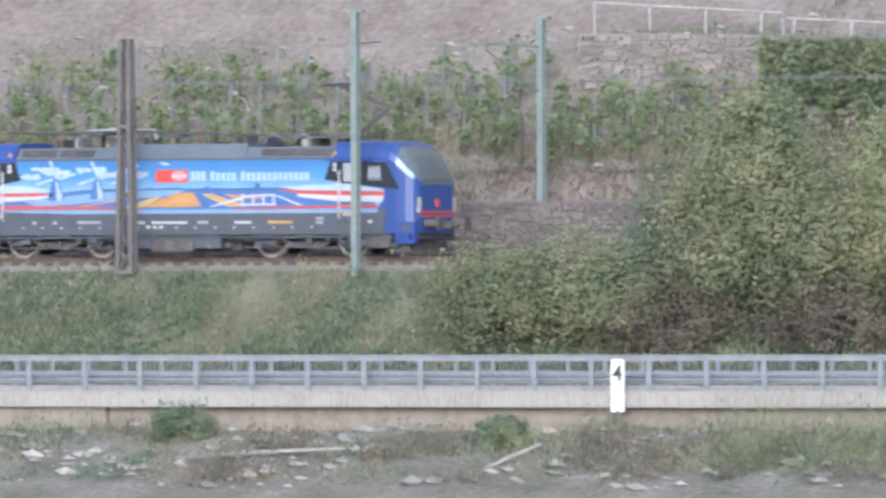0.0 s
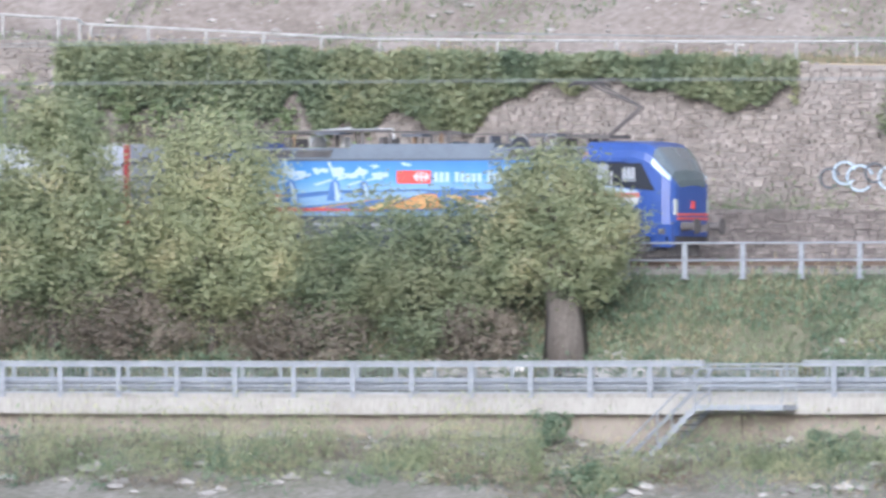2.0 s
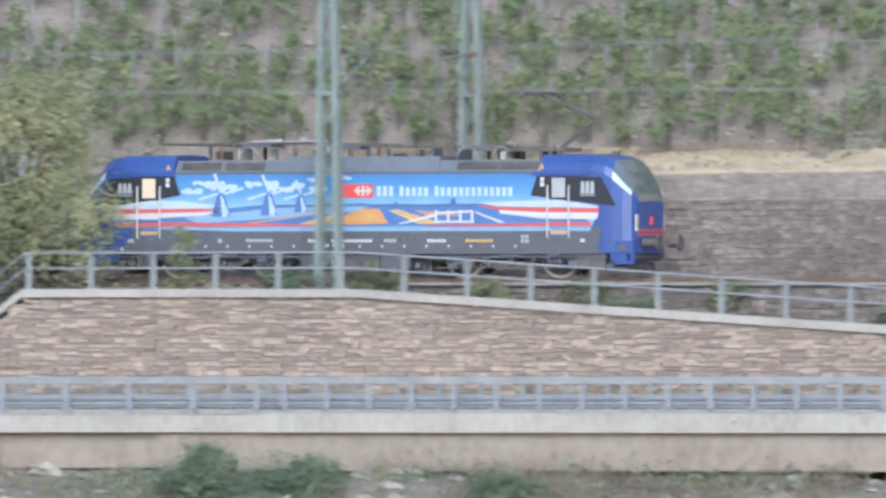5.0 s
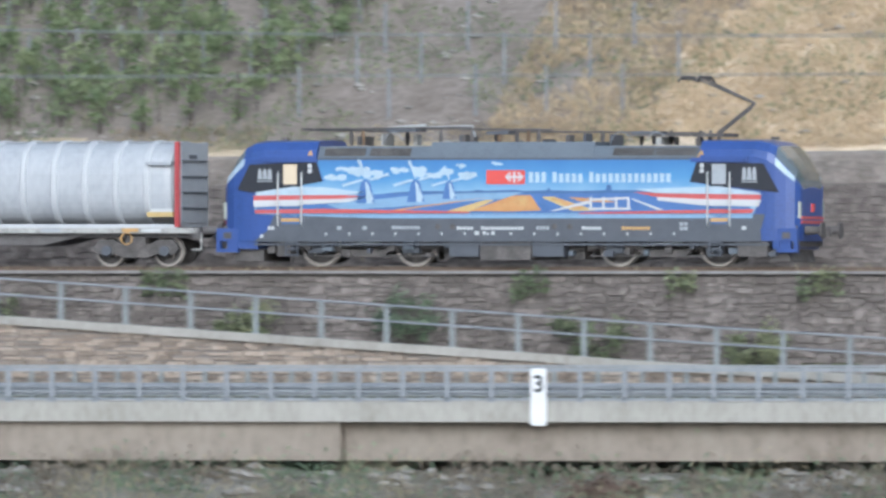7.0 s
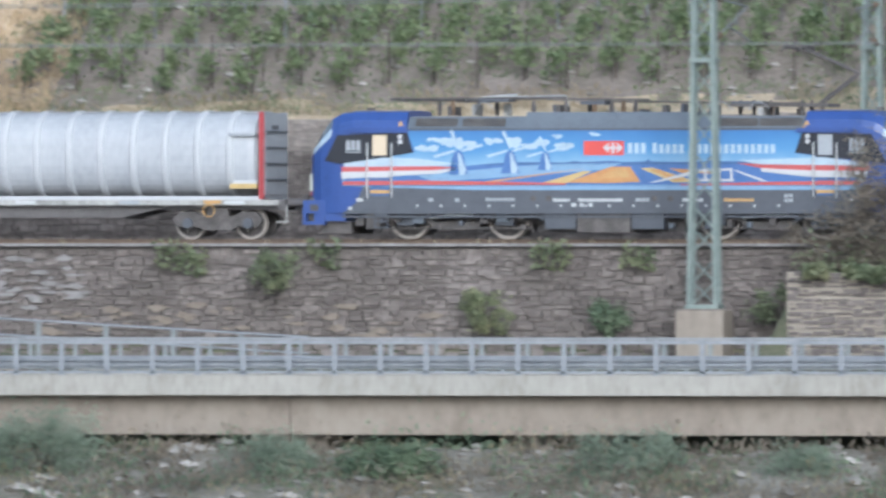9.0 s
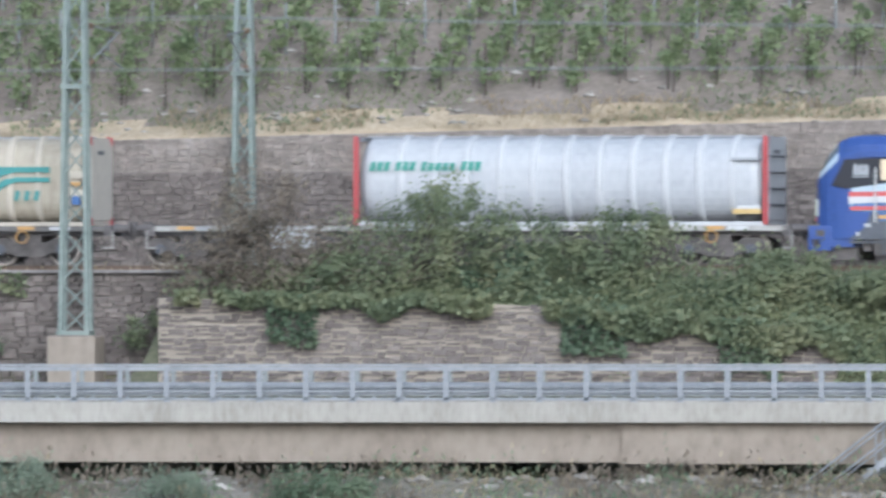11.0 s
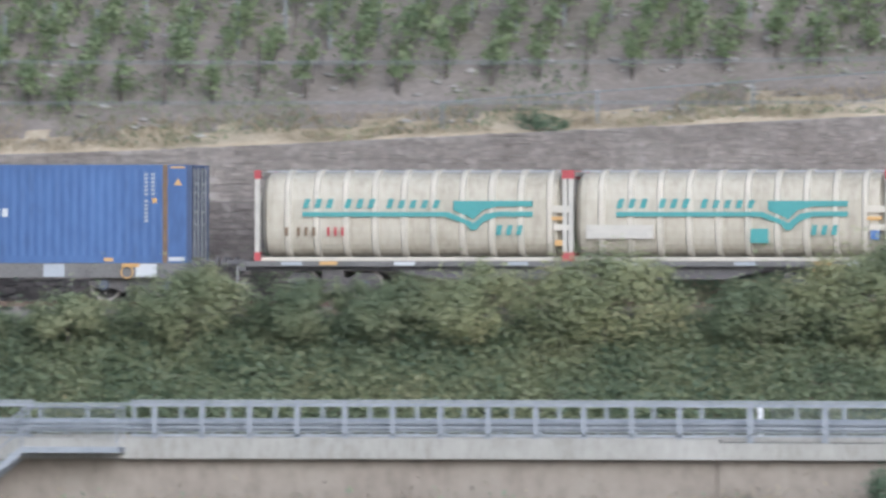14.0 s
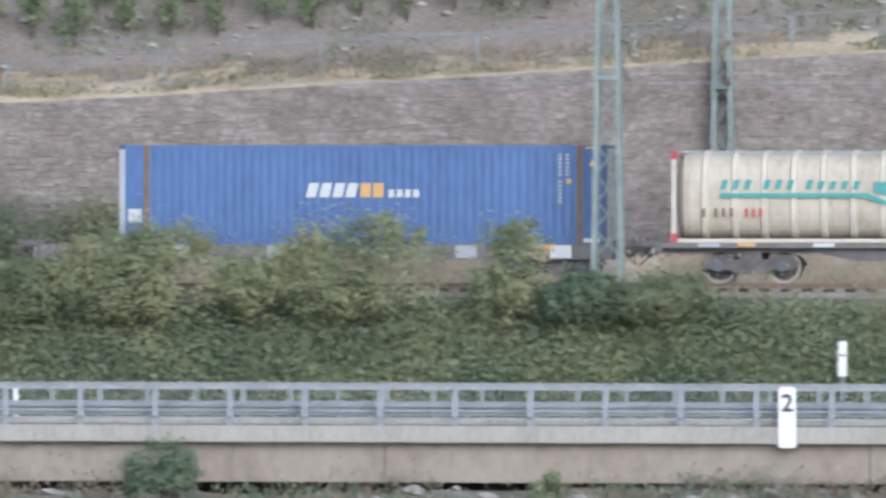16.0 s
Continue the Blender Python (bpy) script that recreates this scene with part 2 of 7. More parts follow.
def clumps(rng, blobs, n, fuzz=0.2, per=75):
    """Points in uneven clumps over ellipsoids (x, y, z, rx, ry, rz)."""
    blobs = np.array(blobs, float)
    wgt = (blobs[:, 3] * blobs[:, 5]) ** 0.9
    pick = rng.choice(len(blobs), size=max(4, n // per), p=wgt / wgt.sum())
    d = rng.normal(size=(len(pick), 3))
    d /= np.linalg.norm(d, axis=1)[:, None]
    d[:, 1] = np.where(rng.random(len(pick)) < 0.35, -np.abs(d[:, 1]), d[:, 1])
    r = rng.uniform(0.22, 1.0, len(pick)) ** 0.45
    core = blobs[pick, :3] + d * r[:, None] * blobs[pick, 3:]
    i = rng.integers(0, len(core), n)
    rad = np.minimum(blobs[pick][:, 3:].mean(1), 2.0)[i]
    off = rng.normal(size=(n, 3))
    off *= (fuzz * rad * rng.uniform(0.5, 1.3, len(core))[i])[:, None]
    mid = (blobs[pick, :3])[i]
    return core[i] + off, core, off * 2.0 + (core[i] - mid) * 0.4 + np.array([0, 0, 0.12])


def plant(name, label, category, blobs, n, leaf, mat, seed, trunk=0.0, root=None, group="", fuzz=0.2, upright=0.0, ratio=0.55, kind="", twigs=14):
    """A tree or bush: a tapered stem with limbs, and a crown of single leaves in clumps."""
    rng = np.random.default_rng(seed)
    n, leaf = int(n * 1.3), leaf * 0.8
    pts, core, out = clumps(rng, blobs, n, fuzz)
    root = root or (blobs[0][0], blobs[0][1], blobs[0][2] - blobs[0][5])
    top = thing(name, label, category, *root, group=group, kind=kind)
    V, F = blades(rng, pts, leaf, upright, ratio, None if upright else out)
    piece("crown", V - np.array(root), F, mat, top)
    lines = []
    hub = np.array([blobs[0][0], blobs[0][1], blobs[0][2] - 0.25 * blobs[0][5]]) - np.array(root)
    tr = trunk or 0.04
    lines.append([(0, 0, -0.15, tr * 1.35), (hub[0] * 0.2, hub[1] * 0.2, hub[2] * 0.35, tr), (*hub, tr * 0.6)])
    for c in core[:: max(1, len(core) // twigs)][:twigs]:
        c = c - np.array(root)
        lines.append([(hub[0] * 0.3, hub[1] * 0.3, hub[2] * 0.5, tr * 0.5), *[((hub * (1 - k) + c * k)[0], (hub * (1 - k) + c * k)[1], (hub * (1 - k) * 0.8 + c * k)[2] + 0.1 * k, tr * (0.45 - 0.32 * k)) for k in (0.45, 1.0)]])
    V, F = tubes(lines, 5)
    piece("trunk", V, F, M_BARK, top, smooth=True)
    return top


def lerp(x, table):
    return float(np.interp(x, [a for a, b in table], [b for a, b in table]))

# ---- the ground, one sheet from the near bank over the river to the hills ----
ROAD_RISE = [(-235, -0.21), (-190, -0.05), (-130, 0.07), (-80, 0.12), (-40, 0.07)]
BACK_TOP = [(-216, 7.4), (-192, 7.0), (-160, 7.3), (-124, 7.5), (-92.7, 8.25), (-71, 9.24), (-50.8, 10.44), (-20, 11.9), (60, 14)]
TERRACE_TOP = [(-300, 11.6), (-262, 11.2), (-258, 10.8), (-245, 10.4), (-227, 10.0)]
SLOPE_FOOT = [(-300, 0.7), (-204, 0.7), (-202, 0.9), (-198, 3.1), (-187, 3.1), (-170, 2.0), (-150, 0.7), (-130, 0.2), (-117, 0.3),
              (-115.9, 2.7), (-99, 2.4), (-96, 0.9), (0, 0.7)]
SLOPE_TOP = [(-300, 3.45), (-204, 3.45), (-200, 3.3), (-187, 3.2), (-170, 2.2), (-150, 0.9), (-130, 0.5), (-117.5, 0.6), (-114, 3.45), (0, 3.45)]
RAIL_Z, TRACK_Y, FAR_Y = 3.92, 471.9, 476.0


def road_z(x):
    return lerp(x, ROAD_RISE)


def hill_foot(x):
    return lerp(x, [(-262, 8.4), (-250, 7.4), (-244, 5.6), (-227, 5.0)])


def height(x, y):
    n = noise.noise(Vector((x * 0.35, y * 0.35, 0.0)))
    n2 = noise.noise(Vector((x * 1.3, y * 1.3, 4.0)))
    if y < 465.2:
        front = lerp(x, [(-215, -1.42), (-185, -1.75), (-150, -1.95), (-90, -2.0), (-40, -1.6)])
        if y > 457.5:
            return front - 0.25
        z = lerp(y, [(-60, 6), (0, 1.35), (14, 1.2), (34, -6.5), (432, -6.5), (441, -5.2), (449, front - 2.1), (455.5, front - 0.2), (456.9, front)])
        if y > 449:
            z -= 0.6 * math.exp(-((x + 224.9) / 1.7) ** 2)
        return z + (0.22 * n + 0.13 * n2) * (1 if 440 < y else 0.1)
    if y < 469.05:
        lo, hi = lerp(x, SLOPE_FOOT), lerp(x, SLOPE_TOP)
        return lerp(y, [(465.2, 0.1), (466.45, 0.3 if x > -203 else lo), (466.8, lo), (469.0, hi)]) + 0.12 * n
    if y < 478.6:
        return 3.5 + 0.04 * n2
    if x > -216:
        top = lerp(x, BACK_TOP)
        z = lerp(y, [(478.6, 3.6), (479.55, 3.9), (479.9, top - 0.05), (480.9, top + 0.35), (600, top + 0.35 + 119 * 0.62), (1400, 190), (3000, 210)])
    elif x > -227:
        z = lerp(y, [(478.6, 3.6), (483, 5.2), (488, 11.5), (600, 84), (1400, 190), (3000, 210)])
    else:
        t, f = lerp(x, TERRACE_TOP), hill_foot(x)
        if x > -258:
            z = lerp(y, [(478.6, 3.6), (480.4, f), (481.3, f + 0.1), (481.6, t - 0.05), (483.2, t + 0.1), (600, t + 85), (1400, 190), (3000, 210)])
        else:
            z = lerp(y, [(478.6, 3.6), (480.2, 6.6), (487.05, 8.9 if x > -268 else 9.9), (487.5, 11.05 if x > -268 else 10.3), (489, 11.4), (600, 95), (1400, 190), (3000, 210)])
    return z + (0.16 * n + 0.08 * n2 if y > 480 else 0)


def ground_slot(x, y):
    j = 1.2 * noise.noise(Vector((x * 0.5, y * 0.5, 9.0))) + 0.6 * noise.noise(Vector((x * 1.7, y * 1.7, 2.0)))
    if y < 26 or y > 700:
        return 1
    if y < 440:
        return 6
    if y < 457.2:
        return 0
    if y < 469.1:
        return 1
    if y < 478.7:
        return 2
    if x < -227:
        if x < -258 and y < 486.8:
            return 3
        return 7 if 481.4 < y + 0.3 * j < 482.6 else (1 if y < 481 else 5)
    if x < -214:
        return 5
    u = x - 0.35 * (y - 481) + 0.7 * j
    if -156.3 < u < -145.3 and y > 480:
        return 4
    if -167 < u <= -156.3 and y > 481.2:
        return 5 if j > -0.5 else 3
    if y + 0.6 * j < 481.2:
        return 3 if x < -188 else 7
    return 3


def ground_sheet():
    xs = np.concatenate([[-3000, -1500, -800, -500, -400, -340, -310], np.arange(-300, -20, 0.7), [-20, 0, 20, 60, 120, 250, 500, 1000, 3000]])
    ys = np.concatenate([[-600, -100, -30, 0, 8, 14, 20, 27, 34, 120, 300, 420, 432], np.arange(438, 452, 1.0), np.arange(452, 493, 0.35), np.arange(493, 520, 2.0), [540, 600, 700, 900, 1400, 2200, 3000]])
    V = [(x, y, height(x, y)) for y in ys for x in xs]
    w = len(xs)
    F, S = [], []
    for j in range(len(ys) - 1):
        for i in range(w - 1):
            a = j * w + i
            F.append((a, a + 1, a + w + 1, a + w))
            S.append(ground_slot((xs[i] + xs[i + 1]) / 2, (ys[j] + ys[j + 1]) / 2))
    ob = new("ground", raw_mesh("ground", V, F, [M_RUBBLE, M_BANKGRASS, M_BALLAST, M_VINESOIL, M_STRAW, M_SCREE, M_WATERBED, M_DRYGRASS], S, smooth=True))
    tagged(ob, "river bank, railway bed and dry vineyard hillside of soil and stones", "ground", kind="structure")


ground_sheet()
M_WATER = material("river_water", [(0.05, 0.065, 0.06), (0.07, 0.085, 0.075)], 0.05, 0.08, bump=0.15, fine=30)
V, F = many_boxes([(-3000, 3000, 25.0, 447, -4.6, -4.45)])
tagged(piece("water", V, F, M_WATER), "calm grey-green river water between the banks", "water", kind="structure")

# ---- the railway ----


def track(name, y, label):
    t = thing(name, label, "track", -160, y, RAIL_Z - 0.45, kind="structure")
    for side in (-0.75, 0.75):
        V, F = many_boxes([(-260, 240, side - 0.035, side + 0.035, 0.41, 0.45), (-260, 240, side - 0.01, side + 0.01, 0.32, 0.41), (-260, 240, side - 0.07, side + 0.07, 0.30, 0.32)])
        piece("rail", V, F, M_RUSTRAIL, t)
    V, F = many_boxes([(x, x + 0.26, -1.3, 1.3, 0.12, 0.299) for x in np.arange(-150, 150, 0.6)])
    tagged(piece("sleepers", V, F, M_SLEEPER, t), kind="stuff")
    V, F = prism([(-2.3, -0.1), (2.3, -0.1), (1.7, 0.2), (-1.7, 0.2)], -260, 240)
    V = [(b, a, c) for a, b, c in V]
    piece("ballast_bed", V, F, M_BALLAST, t)


track("railway_track", TRACK_Y, "rusty steel rails on concrete sleepers in grey-brown ballast")
track("railway_track", FAR_Y, "second pair of rusty rails behind, in ballast")


def contact_line(y):
    t = thing("contact_line", "thin overhead contact wire with its carrying wire above the track", "overhead wire", -160, y, RAIL_Z)
    lines = [[(x, 0, 5.62, 0.010) for x in (-260, 240)]]
    piece("contact_wire", *tubes(lines, 5), M_GALVD, t)
    sag = []
    for k in range(-5, 5):
        for s in np.linspace(0, 1, 9)[:-1]:
            sag.append((k * 62.0 - 18 + s * 62.0, 0, 6.75 + 1.5 * (s - 0.5) ** 2, 0.011))
    piece("carrying_wire", *tubes([sag], 5), M_GALVD, t)
    tagged(piece("droppers", *tubes([[(p[0], 0, 5.62, 0.005), (p[0], 0, p[2], 0.005)] for p in sag], 4), M_GALVD, t), kind="stuff")


contact_line(TRACK_Y)
contact_line(FAR_Y)

# ---- the road on its concrete deck ----
X0, X1 = -330.0, 30.0
STATIONS = [X0, -290, -265, -250, -235, -220, -205, -190, -175, -160, -145, -130, -115, -100, -80, -65, -50, -35, X1]


def swept(section, stations=None, shift=0.0):
    """A closed section (y, z) drawn along the road with its rise."""
    st = stations or STATIONS
    V, F, n = [], [], len(section)
    for x in st:
        V += [(x, y, z + road_z(x) + shift) for y, z in section]
    for i in range(len(st) - 1):
        F += [(i * n + k, i * n + (k + 1) % n, (i + 1) * n + (k + 1) % n, (i + 1) * n + k) for k in range(n)]
    F += [tuple(range(n))[::-1], tuple((len(st) - 1) * n + k for k in range(n))]
    return V, F


def between(a, b):
    return [a] + [s for s in STATIONS if a < s < b] + [b]


ROAD_LABEL = "grey asphalt road on a raised concrete deck"
tagged(piece("road", *swept([(457.3, -0.45), (465.0, -0.45), (465.0, -0.05), (457.3, -0.05)]), M_ASPHALT), ROAD_LABEL, "road", kind="structure")
kerb = thing("deck_edge", "pale concrete edge beam of the road deck, partly ribbed", "edge beam", -160, 457, 0, kind="structure")
for a, b, top, proud in ((X0, -186.7, -0.02, 0.0), (-186.7, -72.2, 0.04, 0.05), (-72.2, X1, -0.06, 0.0)):
    V, F = swept([(456.75 - proud, -0.52), (457.29, -0.52), (457.29, top), (456.75 - proud, top)], between(a, b))
    piece("edge_beam", [(x + 160, y - 457, z) for x, y, z in V], F, M_CONCRETE, kerb)
ribs = [(x + 160, x + 160.09, -0.275 - p, -0.249 - p, road_z(x) - 0.47, road_z(x) - 0.06)
        for lo, hi, p in ((-262, -226, 0), (-219, -200, 0), (-115, -92, 0.05), (-88.4, -74, 0.05), (-72, -40, 0)) for x in np.arange(lo, hi, 0.19)]
tagged(piece("edge_ribs", *many_boxes(ribs), M_CONCRETE, kerb), kind="stuff")
girder = thing("deck_girder", "tan weathered concrete girders under the road deck", "girder", -160, 457, 0, kind="structure")
for a, b, low, front in ((X0, -268.2, -1.95, 456.95), (-268.2, -246, -1.55, 457.1), (-246, -222, -1.62, 457.1), (-222, -190, -1.55, 457.12), (-190, -156.2, -1.62, 456.95),
                         (-156.2, -128, -1.62, 457.3), (-128, -100.6, -1.62, 457.29), (-100.6, -72.3, -1.66, 457.1), (-72.3, -61, -1.6, 457.12), (-61, -47.8, -1.6, 457.1), (-47.8, X1, -1.6, 457.05)):
    V, F = swept([(front, low), (464.6, low), (464.6, -0.53), (front, -0.53)], between(a + 0.02, b - 0.02))
    piece("girder", [(x + 160, y - 457, z) for x, y, z in V], F, M_GIRDER, girder)
for px in (-262, -232, -202, -172, -156, -128, -100, -72, -44):
    piece("pier", *many_boxes([(px + 159.2, px + 160.8, 1.2, 6.6, -5.5, -1.6)]), M_GIRDER, girder)


# Added pale strip lightens the dark gap where road surface and lower tube lie.
gap_fill_strip = swept([(457.34, -0.04), (457.56, -0.04), (457.56, 0.15), (457.34, 0.15)])
tagged(piece("kerb", *gap_fill_strip, M_CONCRETE), "low grey strip added to lighten the gap behind the front railing", "kerb", kind="structure")


def post_mesh(w, d, h):
    bm = box_bm([(-w / 2, w / 2, -d / 2, d / 2, 0, h), (-w * 0.9, w * 0.9, -d * 0.9, d * 0.9, 0, 0.03)], 0.006)
    me = bpy.data.meshes.new("post")
    bm.to_mesh(me)
    bm.free()
    return me


def railing(label, lo, hi, step, y, foot, top, rails, wide, name="railing", mat=None, deep=0.06, group="road railings"):
    """Posts at even steps with level rails (height below the top, thickness, reach in y)."""
    mat = mat or M_GALV
    t = thing(name, label, "railing", lo, y, 0, group=group)
    me = post_mesh(wide, deep, top - foot)
    me.materials.append(mat)
    for x in np.arange(lo + step / 2, hi, step):
        p = new("post", me)
        p.parent = t
        p.location = (x - lo, 0, foot + road_z(x))
    for nm, down, tall, y0, y1 in rails:
        V, F = swept([(y0, top - down - tall), (y1, top - down - tall), (y1, top - down), (y0, top - down)], between(lo, hi))
        piece(nm, [(a - lo, b, c) for a, b, c in V], F, mat, t)
    return t


FRONT = [("top_rail", 0.0, 0.06, -0.09, 0.05), ("top_rail_lip", 0.075, 0.11, -0.06, 0.04), ("lower_rail", 0.93, 0.05, -0.03, 0.03)]
for lo, hi, step, lab in ((-330, -223.2, 2.0, "galvanised steel bridge railing with wide-set posts along the deck edge"),
                          (-219.9, -186.7, 2.0, "galvanised steel bridge railing with wide-set posts along the deck edge"),
                          (-186.7, -91.2, 1.32, "galvanised steel bridge railing with close-set posts along the deck edge"),
                          (-88.5, -72.4, 1.32, "galvanised steel bridge railing with close-set posts along the deck edge"),
                          (-72.4, 30, 2.05, "galvanised steel bridge railing with wide-set posts along the deck edge")):
    foot = -0.27 if step > 1.5 else 0.02
    railing(lab, lo, hi, step, 456.98, foot, 1.09, FRONT[:2] + ([FRONT[2]] if step > 1.5 else [("lower_rail", 0.93, 0.07, -0.03, 0.03)]), 0.17 if step > 1.5 else 0.15)


def guard_rail(y, lab, step, top):
    t = thing("crash_barrier", lab, "crash barrier", -160, y, 0, group="crash barriers")
    s = top
    V, F = swept([(-0.02, s - 0.31), (-0.06, s - 0.25), (-0.06, s - 0.19), (0.0, s - 0.155), (-0.06, s - 0.12), (-0.06, s - 0.06), (-0.02, s), (0.02, s), (0.02, s - 0.31)])
    piece("beam", [(a + 160, b, c) for a, b, c in V], F, M_GALV, t)
    V, F = swept([(-0.02, 0.20), (0.03, 0.20), (0.03, 0.27), (-0.02, 0.27)])
    piece("lower_tube", [(a + 160, b, c) for a, b, c in V], F, M_GALVD, t)
    me = post_mesh(0.12, 0.06, s)
    me.materials.append(M_GALVD)
    for x in np.arange(-300, 0, step):
        p = new("post", me)
        p.parent = t
        p.location = (x + 160, 0.09, road_z(x) - 0.05)


guard_rail(457.75, "galvanised crash barrier beam behind the front railing", 2.67, 0.55)
guard_rail(464.3, "galvanised crash barrier beam on the hill side of the road", 2.67, 0.55)
REAR = [("top_rail", 0.0, 0.07, -0.04, 0.04), ("middle_rail", 0.45, 0.04, -0.02, 0.02)]
rear_railing = railing("grey railing with slim posts on the hill side of the road", -330, 30, 1.33, 464.9, -0.05, 0.98, REAR, 0.13, mat=M_GALVD)


bars = [(x + 330, x + 330.025, -0.012, 0.012, road_z(x) + 0.08, road_z(x) + 0.92) for lo, hi in ((-290, -187), (-72, -36)) for x in np.arange(lo, hi, 0.16)]
tagged(piece("infill_bars", *many_boxes(bars), M_GALVD, rear_railing), kind="stuff")


def km_sign(x, digit, tall, low):
    t = thing("kilometre_sign", f"white enamel distance board with a black {digit} on the railing", "sign", x, 456.64, low + road_z(x), group="river distance boards")
    w = 0.235
    outline = [(-w, 0.02), (-w + 0.02, 0), (w - 0.02, 0), (w, 0.02), (w, tall - 0.09), (w - 0.05, tall), (-w + 0.05, tall), (-w, tall - 0.09)]
    V, F = prism(outline, -0.02, 0.02)
    piece("board", V, F, M_SIGN, t)
    cu = bpy.data.curves.new("digit", "FONT")
    cu.body, cu.size, cu.align_x, cu.extrude, cu.offset = digit, 0.66, "CENTER", 0.004, 0.014
    tmp = new("digit_curve", cu)
    dg = bpy.context.evaluated_depsgraph_get()
    me = bpy.data.meshes.new_from_object(tmp.evaluated_get(dg))
    bpy.data.objects.remove(tmp)
    me.materials.clear()
    me.materials.append(M_BLACK)
    d = new("digit", me)
    d.parent = t
    d.matrix_basis = pose(0, -0.026, tall - 0.66, 90, 0, 0)
    for z in (0.35, 1.2):
        piece("clamp", *many_boxes([(-0.1, 0.1, 0.02, 0.1, z, z + 0.06)]), M_GALVD, t)


km_sign(-249.9, "4", 1.62, -0.66)
km_sign(-150.2, "3", 1.62, -0.62)
km_sign(-50.0, "2", 1.65, -0.63)


def deck_stairs(x_top, x_end, x_bot, z_plat, z_bot):
    """Steel steps from a landing on the deck's edge down the bank."""
    y0 = 455.75
    t = thing("steel_stairs", "galvanised steel stairs with handrails from deck to river bank", "stairs", x_top, y0, z_plat, group="bank stairs")
    piece("landing", *many_boxes([(0, x_end - x_top, 0.0, 1.0, -0.16, 0.0)]), M_GALV, t)
    n = max(6, int((z_plat - z_bot) / 0.19))
    dx, dz = (x_bot - x_top) / n, (z_bot - z_plat) / n
    me = raw_mesh("tread", *many_boxes([(-0.16, 0.14, 0.03, 0.97, -0.05, 0.0)]), M_GALVD)
    for i in range(1, n + 1):
        s = new("tread", me)
        s.parent = t
        s.location = (dx * i, 0, dz * i)
    for y in (0.0, 1.0):
        V, F = prism([(0, 0.02), (0, -0.22), (dx * n, dz * n - 0.22), (dx * n, dz * n + 0.02)], y - 0.03, y + 0.03)
        piece("stringer", V, F, M_GALV, t)
        for h in (1.08, 0.55):
            piece("handrail", *tubes([[(x_end - x_top, y, h, 0.032), (0.15, y, h, 0.032), (dx * n, y, dz * n + h, 0.032)]], 6), M_GALV, t)
        for k in (0.0, 0.45, 0.9):
            piece("baluster", *tubes([[(dx * n * k, y, dz * n * k, 0.03), (dx * n * k, y, dz * n * k + 1.08, 0.03)]], 6), M_GALV, t)
        piece("baluster", *tubes([[(x_end - x_top - 0.05, y, 0, 0.03), (x_end - x_top - 0.05, y, 1.08, 0.03)]], 6), M_GALV, t)
    me = raw_mesh("gate_bar", *tubes([[(0, 0.98, 0.1, 0.012), (0, 0.98, 1.05, 0.012)]], 5), M_GALVD)
    for x in np.arange(0.35, x_end - x_top, 0.14):
        g = new("gate_bar", me)
        g.parent = t
        g.location = (x, 0, 0)


deck_stairs(-222.9, -220.0, -225.7, -0.40, -3.1)
deck_stairs(-91.3, -88.6, -95.5, -0.08, -3.4)

# ---- stone walls ----


